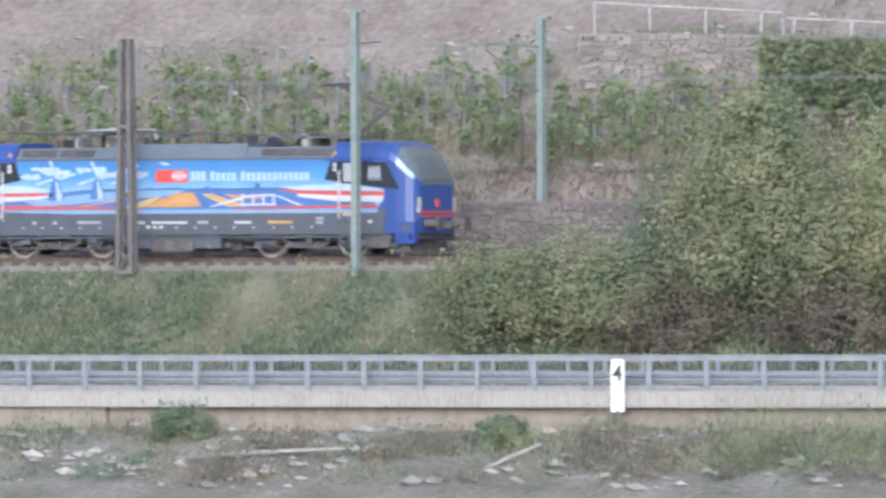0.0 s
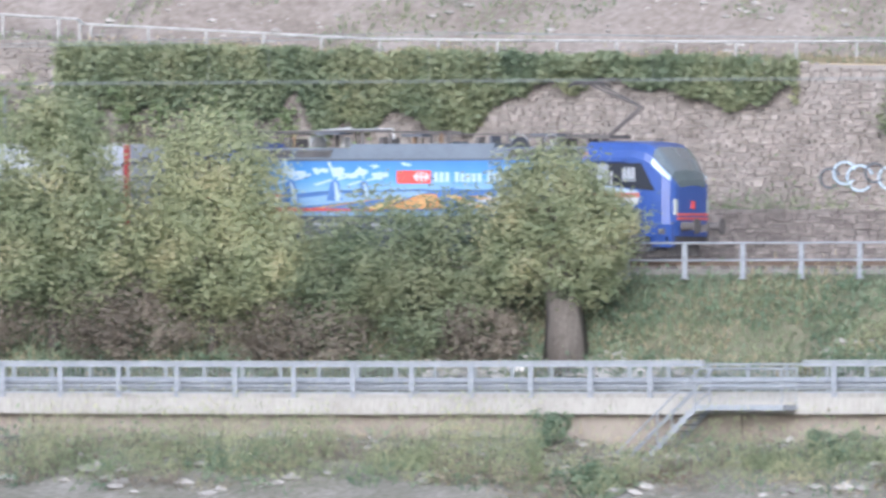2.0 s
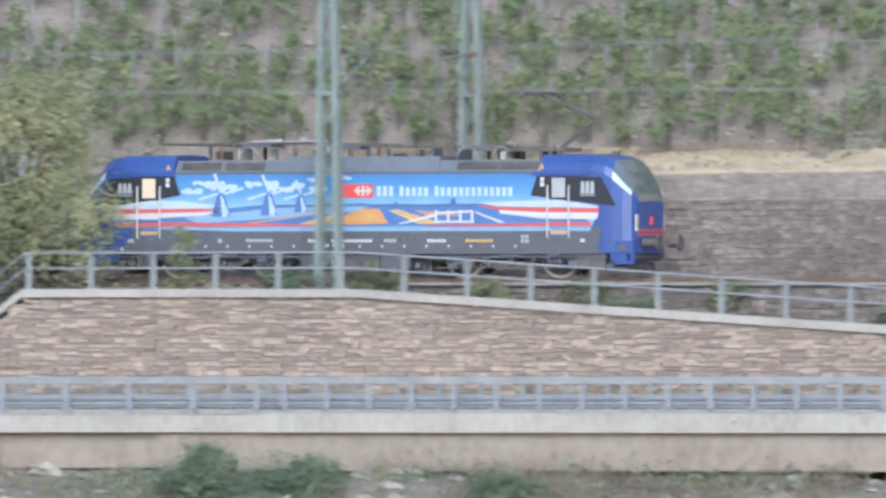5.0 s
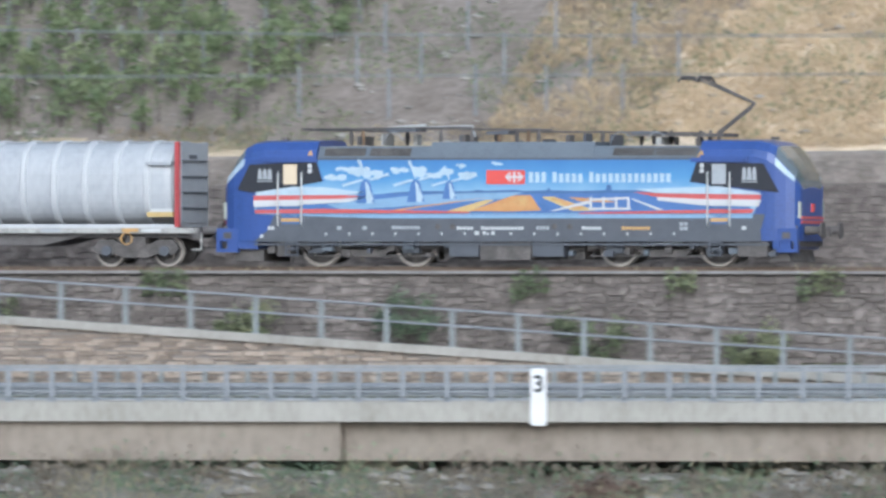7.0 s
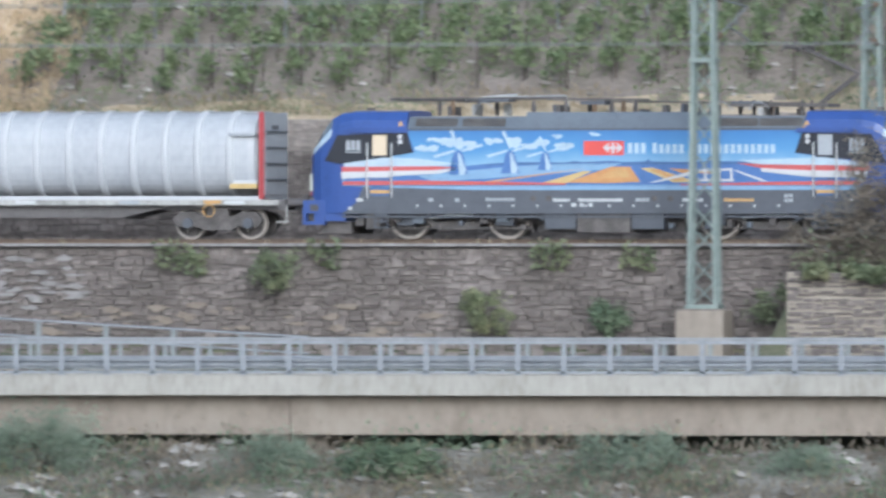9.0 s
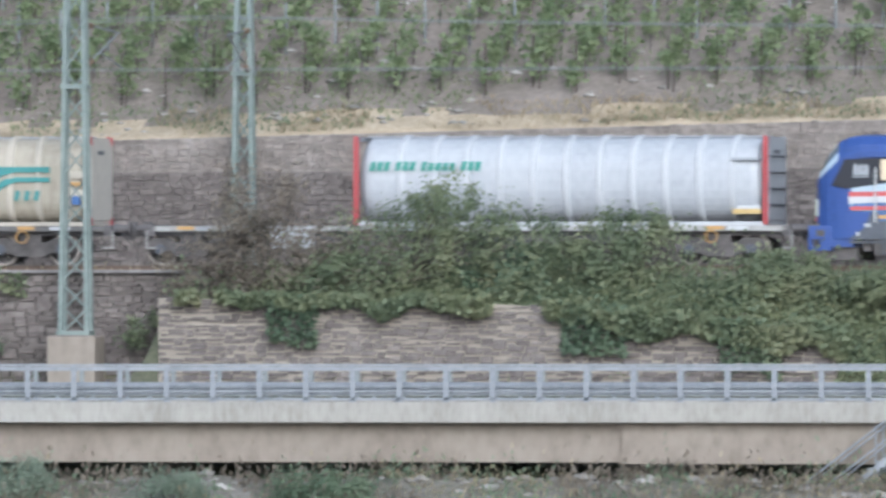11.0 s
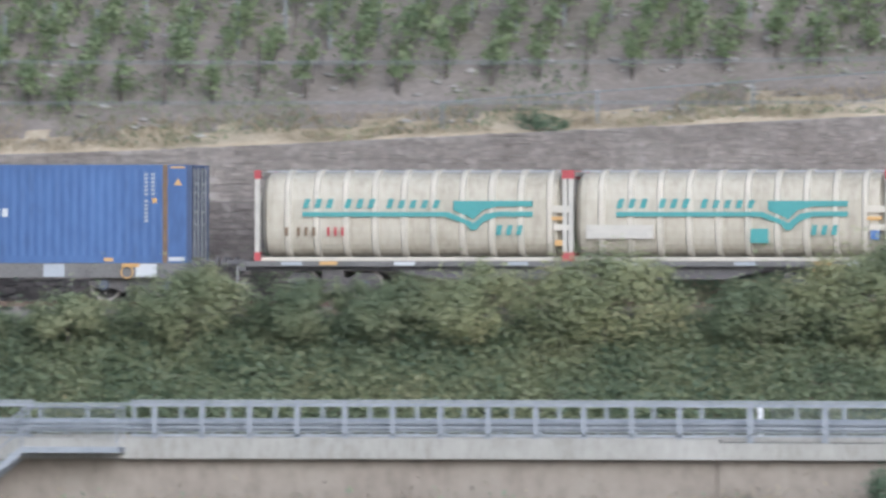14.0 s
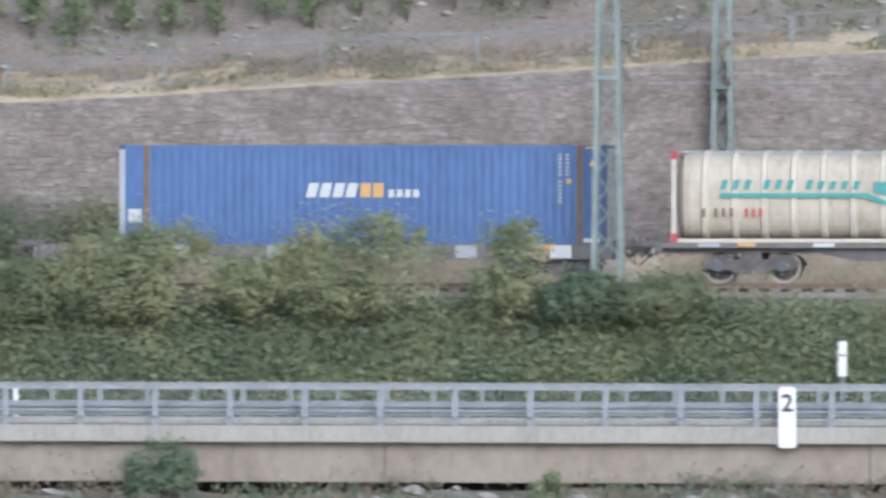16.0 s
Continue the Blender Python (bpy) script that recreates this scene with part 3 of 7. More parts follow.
def stone_wall(name, label, x0, x1, y, base, top, length, course, mats, joint, seed, thick=0.5, singles=300, near=None, rough=1.0, kind="structure", gap=0.012, depth=0.08):
    """A wall of uneven stones in rough courses. base, top: heights along x. The stones nearest to the stretch `near` are single pieces."""
    rng = np.random.default_rng(seed)
    t = thing(name, label, "wall", x0, y, 0, kind=kind)
    st = np.linspace(x0, x1, max(2, int((x1 - x0) / 2)))
    V, F = [], []
    for x in st:
        f = depth * 0.6
        V += [(x - x0, f, base(x)), (x - x0, thick, base(x)), (x - x0, thick, top(x)), (x - x0, f, top(x))]
    for i in range(len(st) - 1):
        F += [(4 * i + k, 4 * i + (k + 1) % 4, 4 * i + 4 + (k + 1) % 4, 4 * i + 4 + k) for k in range(4)]
    F += [(3, 2, 1, 0), tuple(4 * (len(st) - 1) + k for k in range(4))]
    piece("core", V, F, joint, t)
    zmin, zmax = min(base(x) for x in st), max(top(x) for x in st)
    stones = []
    z = zmin
    while z < zmax:
        h = course * rng.uniform(0.7, 1.35)
        x = x0 + rng.uniform(-0.4, 0)
        while x < x1:
            w = length * rng.uniform(0.5, 1.6)
            xm = x + w / 2
            if x0 <= xm <= x1 and z + h * 0.5 > base(xm) and z + h * 0.9 < top(xm) + 0.04:
                g = gap * rng.uniform(0.6, 1.6)
                jig = rng.normal() * 0.022 * (rough - 0.6)
                stones.append((max(x0, x) + g, min(x1, x + w) - g, z + g + jig + rng.normal() * 0.02 * rough, min(z + h - g + jig, top(xm)) + rng.normal() * 0.02 * rough, rng.uniform(0.0, 0.02 * rough)))
            x += w
        z += h
    lo, hi = near or (x0, x1)
    pool = [i for i, s in enumerate(stones) if lo < s[0] < hi]
    keep = set(pool[:: max(1, len(pool) // singles)][:singles])
    shapes = []
    for k in range(6):
        r = np.random.default_rng(k)
        c = r.uniform(0.02, 0.13, (4, 2))
        V = [(-0.5, depth, -0.5), (0.5, depth, -0.5), (0.5, depth, 0.5), (-0.5, depth, 0.5),
             (-0.5 + c[0, 0], 0, -0.5 + c[0, 1]), (0.5 - c[1, 0], 0, -0.5 + c[1, 1]), (0.5 - c[2, 0], 0, 0.5 - c[2, 1]), (-0.5 + c[3, 0], 0, 0.5 - c[3, 1])]
        shapes.append((np.array(V), [(4, 5, 6, 7), (0, 1, 5, 4), (1, 2, 6, 5), (2, 3, 7, 6), (3, 0, 4, 7)]))
    meshes = [raw_mesh("stone", v, f, mats[1]) for v, f in shapes]
    BV, BF = [], []
    for i, (a, b, c, d, pr) in enumerate(stones):
        cx, cz, sx, sz = (a + b) / 2 - x0, (c + d) / 2, b - a, d - c
        if i in keep:
            s = new("stone", meshes[i % 6])
            s.parent = t
            s.location, s.scale = (cx, -pr - 0.02, cz), (sx, 1, sz)
        else:
            v, f = shapes[i % 6]
            o = len(BV)
            BV += [(cx + p[0] * sx, p[1] - pr - 0.02, cz + p[2] * sz) for p in v]
            BF += [tuple(o + q for q in g) for g in f]
    if BV:
        tagged(piece("stones", BV, BF, mats[0], t), kind="stuff")
    return t


COPING = [(-201.6, 1.06), (-198, 3.6), (-187.4, 3.6), (-169.7, 2.48), (-149.9, 1.2), (-129.9, 0.05)]
A_, D_, G_ = (M_STONE_A, M_STONE_AP), (M_STONE_D, M_STONE_DP), (M_STONE_G, M_STONE_GP)
ramp_wall = stone_wall("ramp_wall", "warm grey and tan rubble stone wall of a ramp beside the road", -201.4, -131, 465.8, lambda x: -0.3, lambda x: lerp(x, COPING) - 0.22,
                       0.46, 0.115, A_, M_MORTAR_G, 3, near=(-200, -165), thick=0.4)
V, F = [], []
for x, z in COPING:
    V += [(x, 465.66, z - 0.24), (x, 466.3, z - 0.24), (x, 466.3, z), (x, 465.66, z)]
F = [(4 * i + k, 4 * i + (k + 1) % 4, 4 * i + 4 + (k + 1) % 4, 4 * i + 4 + k) for i in range(5) for k in range(4)] + [(3, 2, 1, 0), (20, 21, 22, 23)]
piece("coping", [(a + 201.4, b - 465.8, c) for a, b, c in V], F, M_CONCRETE, ramp_wall, "pale concrete coping")
ramp_rail = thing("ramp_railing", "galvanised two-rail railing on the concrete coping of the ramp wall", "railing", -201.4, 466.0, 0)
for h in (1.08, 0.62):
    piece("rail", *tubes([[(x + 201.4, 0, z + h, 0.035) for x, z in COPING]], 6), M_GALV, ramp_rail)
me = post_mesh(0.16, 0.05, 1.08)
me.materials.append(M_GALVD)
for x in np.concatenate([[-201.3, -199.6], np.arange(-197.9, -130, 2.0)]):
    p = new("post", me)
    p.parent = ramp_rail
    p.location = (x + 201.4, 0, lerp(x, COPING))
retaining = stone_wall("retaining_wall", "dark slate retaining wall below the railway with a ledge on top", -188, -116, 468.8, lambda x: lerp(x, SLOPE_TOP) - 0.4, lambda x: 3.72, 0.40, 0.14, D_, M_MORTAR_D, 5, near=(-165, -118), rough=1.3, gap=0.01)
M_LIME = material("worn_lime_wash", [(0.15, 0.142, 0.138), (0.22, 0.212, 0.207), (0.28, 0.272, 0.266)], 1.4, 0.9, bump=0.5, fine=6)
M_TANSTONE = material("tan_weathered_stone", [(0.13, 0.11, 0.09), (0.19, 0.16, 0.13), (0.24, 0.205, 0.17)], 1.2, 0.9, bump=0.5, fine=6)


def wall_patches(x0, x1, z0, z1, count, mat, name, seed):
    """Thin ragged remains of render lying on the wall's face."""
    rng = random.Random(seed)
    for k in range(count):
        cx, cz = rng.uniform(x0, x1), rng.uniform(z0, z1)
        rx, rz = rng.uniform(0.1, 0.42), rng.uniform(0.03, 0.11)
        ring = [(cx + rx * rng.uniform(0.55, 1.15) * math.cos(a), cz + rz * rng.uniform(0.5, 1.2) * math.sin(a)) for a in np.linspace(0, 2 * math.pi, 19)[:-1]]
        piece(name, *prism([(a + 188, b) for a, b in ring], -0.050 - 0.0006 * k, 0.0), mat, retaining)


wall_patches(-143.4, -137.2, 1.6, 3.4, 75, M_LIME, "lime_patch", 3)
wall_patches(-138.5, -127.0, 0.9, 2.1, 50, M_TANSTONE, "tan_patch", 4)
tagged(piece("ledge", *many_boxes([(-188, -116, 468.6, 469.3, 3.72, 3.80)]), M_LIME), "narrow weathered stone ledge on top of the retaining wall", "ledge", kind="structure")
stone_wall("road_wall", "dark stone wall with pale mortar joints beside the road", -116, -96.5, 466.3, lambda x: 0.0, lambda x: lerp(x, [(-116, 3.0), (-105, 2.8), (-96.5, 2.0)]), 0.36, 0.125, D_, M_MORTAR_L, 7, gap=0.017, rough=1.4, depth=0.05)
stone_wall("hill_wall", "long grey-brown rubble wall below the vineyard", -209, -20, 479.5, lambda x: 5.9 if x < -88 else 3.3, lambda x: lerp(x, BACK_TOP), 0.26, 0.11, G_, M_MORTAR_G, 9, near=(-130, -50), rough=0.9, gap=0.004, depth=0.03)
stone_wall("lower_hill_wall", "dark slate wall at the foot of the hillside behind the tracks", -209, -88, 479.15, lambda x: 3.3, lambda x: lerp(x, [(-209, 6.2), (-150, 6.4), (-124, 6.6), (-88, 6.8)]), 0.32, 0.14, D_, M_MORTAR_D, 10, near=(-130, -95), rough=1.0, gap=0.006, depth=0.05)
stone_wall("low_track_wall", "low dark slate wall behind the far track, below the scrub", -284, -225.4, 478.45, lambda x: 3.3, lambda x: lerp(x, [(-284, 5.8), (-262, 5.7), (-226, 5.5)]), 0.40, 0.14, D_, M_MORTAR_D, 12, near=(-234, -226), singles=80, thick=0.35, rough=1.0, gap=0.008, depth=0.05)
stone_wall("terrace_wall", "pale grey terrace wall partly hidden by ivy", -258, -226.5, 481.0, lambda x: 3.6, lambda x: lerp(x, TERRACE_TOP), 0.34, 0.14, G_, M_MORTAR_G, 11, near=(-245, -227), rough=1.3, gap=0.008)
stone_wall("upper_terrace_wall", "pale stone terrace wall above young vines", -268, -258, 487, lambda x: 8.2, lambda x: lerp(x, [(-300, 11.6), (-258, 11.1)]), 0.4, 0.15, G_, M_MORTAR_G, 13, near=(-275, -258), singles=150, rough=1.5)

# ---- the train ----
TRAIN, WHEELS = [], []
SPEED, GAIN = 16.673, -0.0378


def train_x(t):
    return SPEED * (t - 8) + 0.5 * GAIN * (t - 8) ** 2


P_BLUE = paint("loco_blue_gloss", (0.034, 0.07, 0.235), 0.3, 0.18)
P_ROOF = paint("roof_grey", (0.105, 0.125, 0.15), 0.55, 0.25)
P_SKIRT = paint("skirt_grey", (0.072, 0.080, 0.097), 0.5, 0.25, 2.0)
P_DARK = material("bogie_dirt", [(0.049, 0.045, 0.042), (0.091, 0.084, 0.081), (0.154, 0.140, 0.133)], 2.5, 0.8, 0.1, bump=0.3)
P_WINDOW = paint("dark_glazing", (0.030, 0.033, 0.042), 0.12, 0.1)
P_SCREEN = paint("windscreen_glass", (0.10, 0.122, 0.135), 0.08, 0.2)
P_SCREEN.node_tree.nodes["Principled BSDF"].inputs["IOR"].default_value = 2.1
P_TYRE = paint("worn_tyre_steel", (0.36, 0.33, 0.30), 0.5, 0.3, 4.0, 0.4)
P_WHITE = paint("livery_white", (0.450, 0.464, 0.477), 0.4, 0.06)
P_CLOUD = paint("livery_cloud_white", (0.36, 0.45, 0.53), 0.4, 0.2, 3.0)
P_RED = paint("livery_red", (0.42, 0.085, 0.085), 0.4, 0.15)
P_SIGNAL = paint("logo_red", (0.52, 0.07, 0.06), 0.4, 0.08)
P_ORANGE = paint("tulip_orange", (0.44, 0.23, 0.09), 0.4, 0.2, 5.0)
P_YELLOW = paint("tulip_yellow", (0.47, 0.35, 0.15), 0.4, 0.2, 5.0)
P_MIDBLUE = paint("livery_mid_blue", (0.065, 0.14, 0.33), 0.4, 0.2, 2.0)
P_PALEBLUE = paint("livery_pale_blue", (0.19, 0.31, 0.46), 0.4, 0.2, 2.0)
P_NAVY = paint("livery_navy", (0.05, 0.11, 0.25), 0.4, 0.2, 2.0)
P_SILVER = paint("bright_handrail", (0.62, 0.64, 0.64), 0.35, 0.1, 3.0, 0.5)
P_CURTAIN = paint("tan_cab_blind", (0.55, 0.46, 0.33), 0.7, 0.1, 3.0)
P_LAMP = paint("headlamp_glass", (0.36, 0.385, 0.35), 0.15, 0.1)
P_COPPER = paint("amber_mark", (0.46, 0.28, 0.10), 0.5, 0.15)
P_TANKW = material("tank_white", [(0.302, 0.319, 0.340), (0.358, 0.375, 0.397), (0.397, 0.415, 0.432)], 0.6, 0.45, fine=10, stretch=(1, 1, 0.5), bump=0.05)
P_TANKRIB = paint("tank_rib_white", (0.423, 0.440, 0.457), 0.45, 0.1)
P_TANKGREY = paint("tank_end_grey", (0.30, 0.32, 0.345), 0.5, 0.2)
P_FRAMERED = paint("frame_red", (0.34, 0.05, 0.055), 0.5, 0.2)
P_BEIGE = material("tank_cream", [(0.27, 0.24, 0.185), (0.37, 0.335, 0.265), (0.42, 0.39, 0.32)], 0.7, 0.5, fine=9, stretch=(1, 1, 0.4), bump=0.05)
P_CREAMFRAME = paint("tank_frame_cream", (0.414, 0.392, 0.347), 0.5, 0.2, 3.0)
P_BEIGERIB = paint("tank_rib_cream", (0.45, 0.415, 0.345), 0.5, 0.18, 2.0)
P_TEAL = paint("teal_mark", (0.06, 0.24, 0.235), 0.45, 0.12)
P_GREENMARK = paint("green_mark", (0.05, 0.25, 0.20), 0.45, 0.15)
P_BOXBLUE = material("container_blue", [(0.034, 0.075, 0.185), (0.046, 0.098, 0.235), (0.058, 0.118, 0.27)], 0.6, 0.45, fine=9, stretch=(1, 1, 0.3), bump=0.04)
P_BOXEND = paint("container_door_blue", (0.04, 0.06, 0.12), 0.5, 0.25)
P_RUST = paint("rusty_brown", (0.15, 0.10, 0.06), 0.8, 0.35, 3.0)
P_SILL = material("wagon_sill_grey", [(0.18, 0.18, 0.17), (0.31, 0.31, 0.295), (0.40, 0.40, 0.385)], 1.2, 0.7, fine=8)
P_SILLD = paint("wagon_dull_grey", (0.13, 0.125, 0.12), 0.7, 0.35, 1.5)
P_WAGON = paint("wagon_brown_black", (0.105, 0.098, 0.098), 0.75, 0.3, 2.0)


def sky_paint():
    """The printed sky of the livery: deep blue above, pale at the painted horizon."""
    m = paint("livery_sky", (0.1, 0.3, 0.6), 0.35, 0.1)
    n, ln = m.node_tree.nodes, m.node_tree.links
    tc, sep, mr, ramp, nz, add = (n.new(k) for k in ("ShaderNodeTexCoord", "ShaderNodeSeparateXYZ", "ShaderNodeMapRange", "ShaderNodeValToRGB", "ShaderNodeTexNoise", "ShaderNodeMath"))
    nz.inputs["Scale"].default_value, nz.inputs["Detail"].default_value = 1.3, 4
    ln.new(tc.outputs["Object"], sep.inputs[0])
    ln.new(tc.outputs["Object"], nz.inputs["Vector"])
    add.operation = "MULTIPLY_ADD"
    add.inputs[1].default_value = 0.5
    ln.new(nz.outputs["Fac"], add.inputs[0])
    ln.new(sep.outputs[2], add.inputs[2])
    mr.inputs["From Min"].default_value, mr.inputs["From Max"].default_value = 2.35, 3.4
    ln.new(add.outputs[0], mr.inputs[0])
    e = ramp.color_ramp.elements
    e[0].color, e[1].color = (0.22, 0.36, 0.50, 1), (0.05, 0.155, 0.37, 1)
    k = e.new(0.45)
    k.color = (0.085, 0.23, 0.44, 1)
    ln.new(mr.outputs[0], ramp.inputs[0])
    ln.new(ramp.outputs[0], n["Principled BSDF"].inputs["Base Color"])
    return m


P_SKY = sky_paint()


def lathe_y(profile, n=28):
    """A solid of revolution about the y axis from (y, radius)."""
    V, F, m = [], [], len(profile)
    for k in range(n):
        a = 2 * math.pi * k / n
        V += [(r * math.cos(a), y, r * math.sin(a)) for y, r in profile]
    for k in range(n):
        for i in range(m - 1):
            a, b = k * m + i, ((k + 1) % n) * m + i
            F.append((a, a + 1, b + 1, b))
    return V, F


def wheelset(parent, x, r, spokes):
    """Two wheels on an axle; the near one shows tyre and disc."""
    ax = new("wheelset")
    ax.empty_display_size = 0.1
    V, F = lathe_y([(-0.9, 0.0), (-0.9, 0.09), (0.9, 0.09), (0.9, 0.0)], 10)
    V2, F2 = lathe_y([(-0.72, 0.09), (-0.74, r * 0.35), (-0.70, r * 0.78), (-0.77, r * 0.8), (-0.77, r * 0.84), (-0.64, r * 0.84), (-0.64, r * 0.75), (-0.67, 0.09)])
    V3 = [(a, -b, c) for a, b, c in V2]
    o, o2 = len(V), len(V) + len(V2)
    ob = piece("wheelset", list(V) + list(V2) + V3, list(F) + [tuple(o + i for i in f) for f in F2] + [tuple(o2 + i for i in reversed(f)) for f in F2], P_DARK, parent)
    bpy.data.objects.remove(ax)
    V, F = lathe_y([(-0.64, r * 0.84), (-0.77, r * 0.84), (-0.785, r * 0.88), (-0.785, r * 0.99), (-0.77, r), (-0.66, r), (-0.64, r * 1.04), (-0.63, r * 1.04), (-0.63, r * 0.84)])
    bolt = [(r * 0.5 * math.cos(k * 2.1) - 0.03, r * 0.5 * math.cos(k * 2.1) + 0.03, -0.77, -0.70, r * 0.5 * math.sin(k * 2.1) - 0.03, r * 0.5 * math.sin(k * 2.1) + 0.03) for k in range(3)]
    BV, BF = many_boxes(bolt)
    o = len(V)
    me_v, me_f = list(V) + BV, list(F) + [tuple(o + i for i in f) for f in BF]
    base = raw_mesh("wheelset", list(v.co for v in ob.data.vertices) + me_v,
                    [tuple(p.vertices) for p in ob.data.polygons] + [tuple(len(ob.data.vertices) + i for i in f) for f in me_f],
                    [P_DARK, P_TYRE], [0] * len(ob.data.polygons) + [1] * len(me_f), smooth=False)
    ob.data = base
    ob.location = (x, 0, r)
    WHEELS.append((ob, r))
    return ob


def bar_text(name, words, x, z, h, w, gap, mat, parent, y, lean=0.0, thin=0.28):
    """Lettering stood in for by plain bars: one upright bar for each letter, in word groups."""
    cx = x
    V, F = [], []
    for k, count in enumerate(words):
        for i in range(count):
            o = len(V)
            hh = h if (i == 0 or count < 5) else h * 0.86
            s = lean * hh
            for yy in (y, y + 0.012):
                V += [(cx, yy, z), (cx + w * (1 - thin), yy, z), (cx + w * (1 - thin) + s, yy, z + hh), (cx + s, yy, z + hh)]
            F += [tuple(o + q for q in f) for f in BOX_F]
            cx += w
        cx += gap
        made = piece(name, V, F, mat, parent)
        V, F = [], []
    return made


def locomotive():
    t = thing("locomotive", "blue electric locomotive with printed windmill and tulip field livery", "locomotive", -148.0, TRACK_Y, RAIL_Z)
    S = lambda u, v: ((u - 97) / 59.1, (447 - v) / 61.6)
    # body shell: nose, cab, machine room, cab, nose
    half = [(0.17, 0.95, 0.75, 2.25, 2.30), (0.20, 1.12, 0.75, 2.32, 2.5), (0.31, 1.28, 0.75, 2.43, 2.78), (0.55, 1.40, 0.75, 2.65, 3.15), (0.86, 1.45, 0.75, 2.95, 3.5), (1.10, 1.47, 0.75, 3.1, 3.62), (1.5, 1.48, 0.75, 3.2, 3.68)]
    nose = [(s[0] + 0.36, *s[1:]) for s in half]
    L = 18.36

    def loft(stations, glass=None):
        V, F = [], []
        for x, hw, zb, zs, zt in stations:
            ring = [(hw, zb), (hw, zs), (hw - 0.08, zs + (zt - zs) * 0.45), (hw - 0.28, zt - 0.04), (hw - 0.5, zt), (0, zt + 0.02)]
            ring = [(-a, b) for a, b in ring] + [(a, b) for a, b in reversed(ring[:-1])]
            V += [(x, a, b) for a, b in ring]
        n = len(V) // len(stations)
        for i in range(len(stations) - 1):
            pane = [k for k in range(n - 1) if glass and i in glass and 2 <= k < n - 3]
            want = pane if glass and glass[0] < 0 else [k for k in range(n) if k not in pane]
            F += [(i * n + k, (i + 1) * n + k, (i + 1) * n + (k + 1) % n, i * n + (k + 1) % n) for k in want]
        if not (glass and glass[0] < 0):
            F += [tuple(range(n)), tuple((len(stations) - 1) * n + k for k in reversed(range(n)))]
        used = sorted({q for f in F for q in f})
        at = {q: i for i, q in enumerate(used)}
        return [V[q] for q in used], [tuple(at[q] for q in f) for f in F]
    front = [(14.86, 1.49, 0.75, 3.2, 3.68)] + [(L - s[0], *s[1:]) for s in reversed(nose)]
    piece("windscreen", *loft(half + [(3.12, 1.49, 0.75, 3.2, 3.68)], (-1, 0, 1, 2, 3)), P_SCREEN, t, "grey sloping windscreen")
    piece("windscreen", *loft(front, (-1, 3, 4, 5, 6)), P_SCREEN, t, "grey sloping windscreen")
    piece("cab", *loft(half + [(3.12, 1.49, 0.75, 3.2, 3.68)], (0, 1, 2, 3)), P_BLUE, t)
    piece("cab", *loft(front, (3, 4, 5, 6)), P_BLUE, t)
    piece("machine_room", *loft([(3.12, 1.488, 0.75, 3.14, 3.2), (14.86, 1.488, 0.75, 3.14, 3.2)]), P_MIDBLUE, t)
    # grey roof fairing with louvres
    def fairing(name, x0, x1, top):
        V, F = prism([(-1.46, 3.17), (1.46, 3.17), (1.2, top), (-1.2, top)], x0, x1)
        return piece(name, [(b, a, c) for a, b, c in V], F, P_ROOF, t)
    f1 = fairing("roof_fairing", 3.14, 6.6, 3.52)
    f2 = fairing("roof_fairing", 6.6, 11.6, 3.64)
    f3 = fairing("roof_fairing", 11.6, 14.84, 3.52)
    for f, x0 in ((f1, 3.35), (f1, 4.75), (f3, 12.2), (f3, 13.5)):
        V, F = many_boxes([(x0, x0 + 1.25, -1.435 + k * 0.04, -1.36 + k * 0.04, 3.24 + k * 0.06, 3.28 + k * 0.06) for k in range(4)])
        piece("louvre", V, F, P_DARK, f)
    piece("roof_gutter", *many_boxes([(3.1, 14.9, -1.5, -1.44, 3.11, 3.17)]), P_SKIRT, t)
    # grey skirt and end pieces
    V, F = prism([(1.2, 0.73), (16.75, 0.73), (16.72, 1.05), (16.86, 1.53), (1.85, 1.53), (1.62, 1.05)], -1.506, -1.49)
    skirt = piece("skirt", V, F, P_SKIRT, t)
    piece("skirt", *[v for v in prism([(1.2, 0.73), (16.75, 0.73), (16.86, 1.53), (1.85, 1.53)], 1.49, 1.506)], P_SKIRT, t)

    def decal(name, pts, mat, parent, level=1):
        V, F = prism([S(*p) for p in pts], -1.49 - 0.006 * level, -1.486)
        return piece(name, V, F, mat, parent)
    panel = decal("livery_panel", [(170, 352), (168, 322), (176, 312), (240, 302), (296, 293), (281, 253), (972, 253), (958, 296), (1010, 303), (1084, 314), (1086, 324), (1072, 352)], P_SKY, t)
    piece("livery_panel", *prism([(3.1, 1.55), (14.8, 1.55), (14.8, 3.1), (3.1, 3.1)], 1.488, 1.496), P_SKY, t)
    rs = random.Random(4)
    # clouds, each a knot of soft lobes
    for cx, cy, w, h in ((318, 287, 20, 6), (328, 271, 11, 5), (362, 276, 20, 10), (395, 281, 16, 8), (433, 273, 16, 7), (462, 277, 18, 9), (494, 284, 16, 6), (522, 276, 16, 8), (556, 284, 20, 7), (545, 266, 9, 4), (612, 262, 10, 3)):
        V, F = [], []
        for k in range(7):
            ox, oy = cx + rs.uniform(-0.75, 0.75) * w, cy + rs.uniform(-0.5, 0.6) * h
            rx, ry = w * rs.uniform(0.28, 0.5), h * rs.uniform(0.45, 0.75)
            o = len(V)
            V += [(*S(ox + rx * math.cos(a), oy + ry * math.sin(a)), k) for a in np.linspace(0, 2 * math.pi, 15)[:-1]]
            F.append(tuple(range(o, o + 14)))
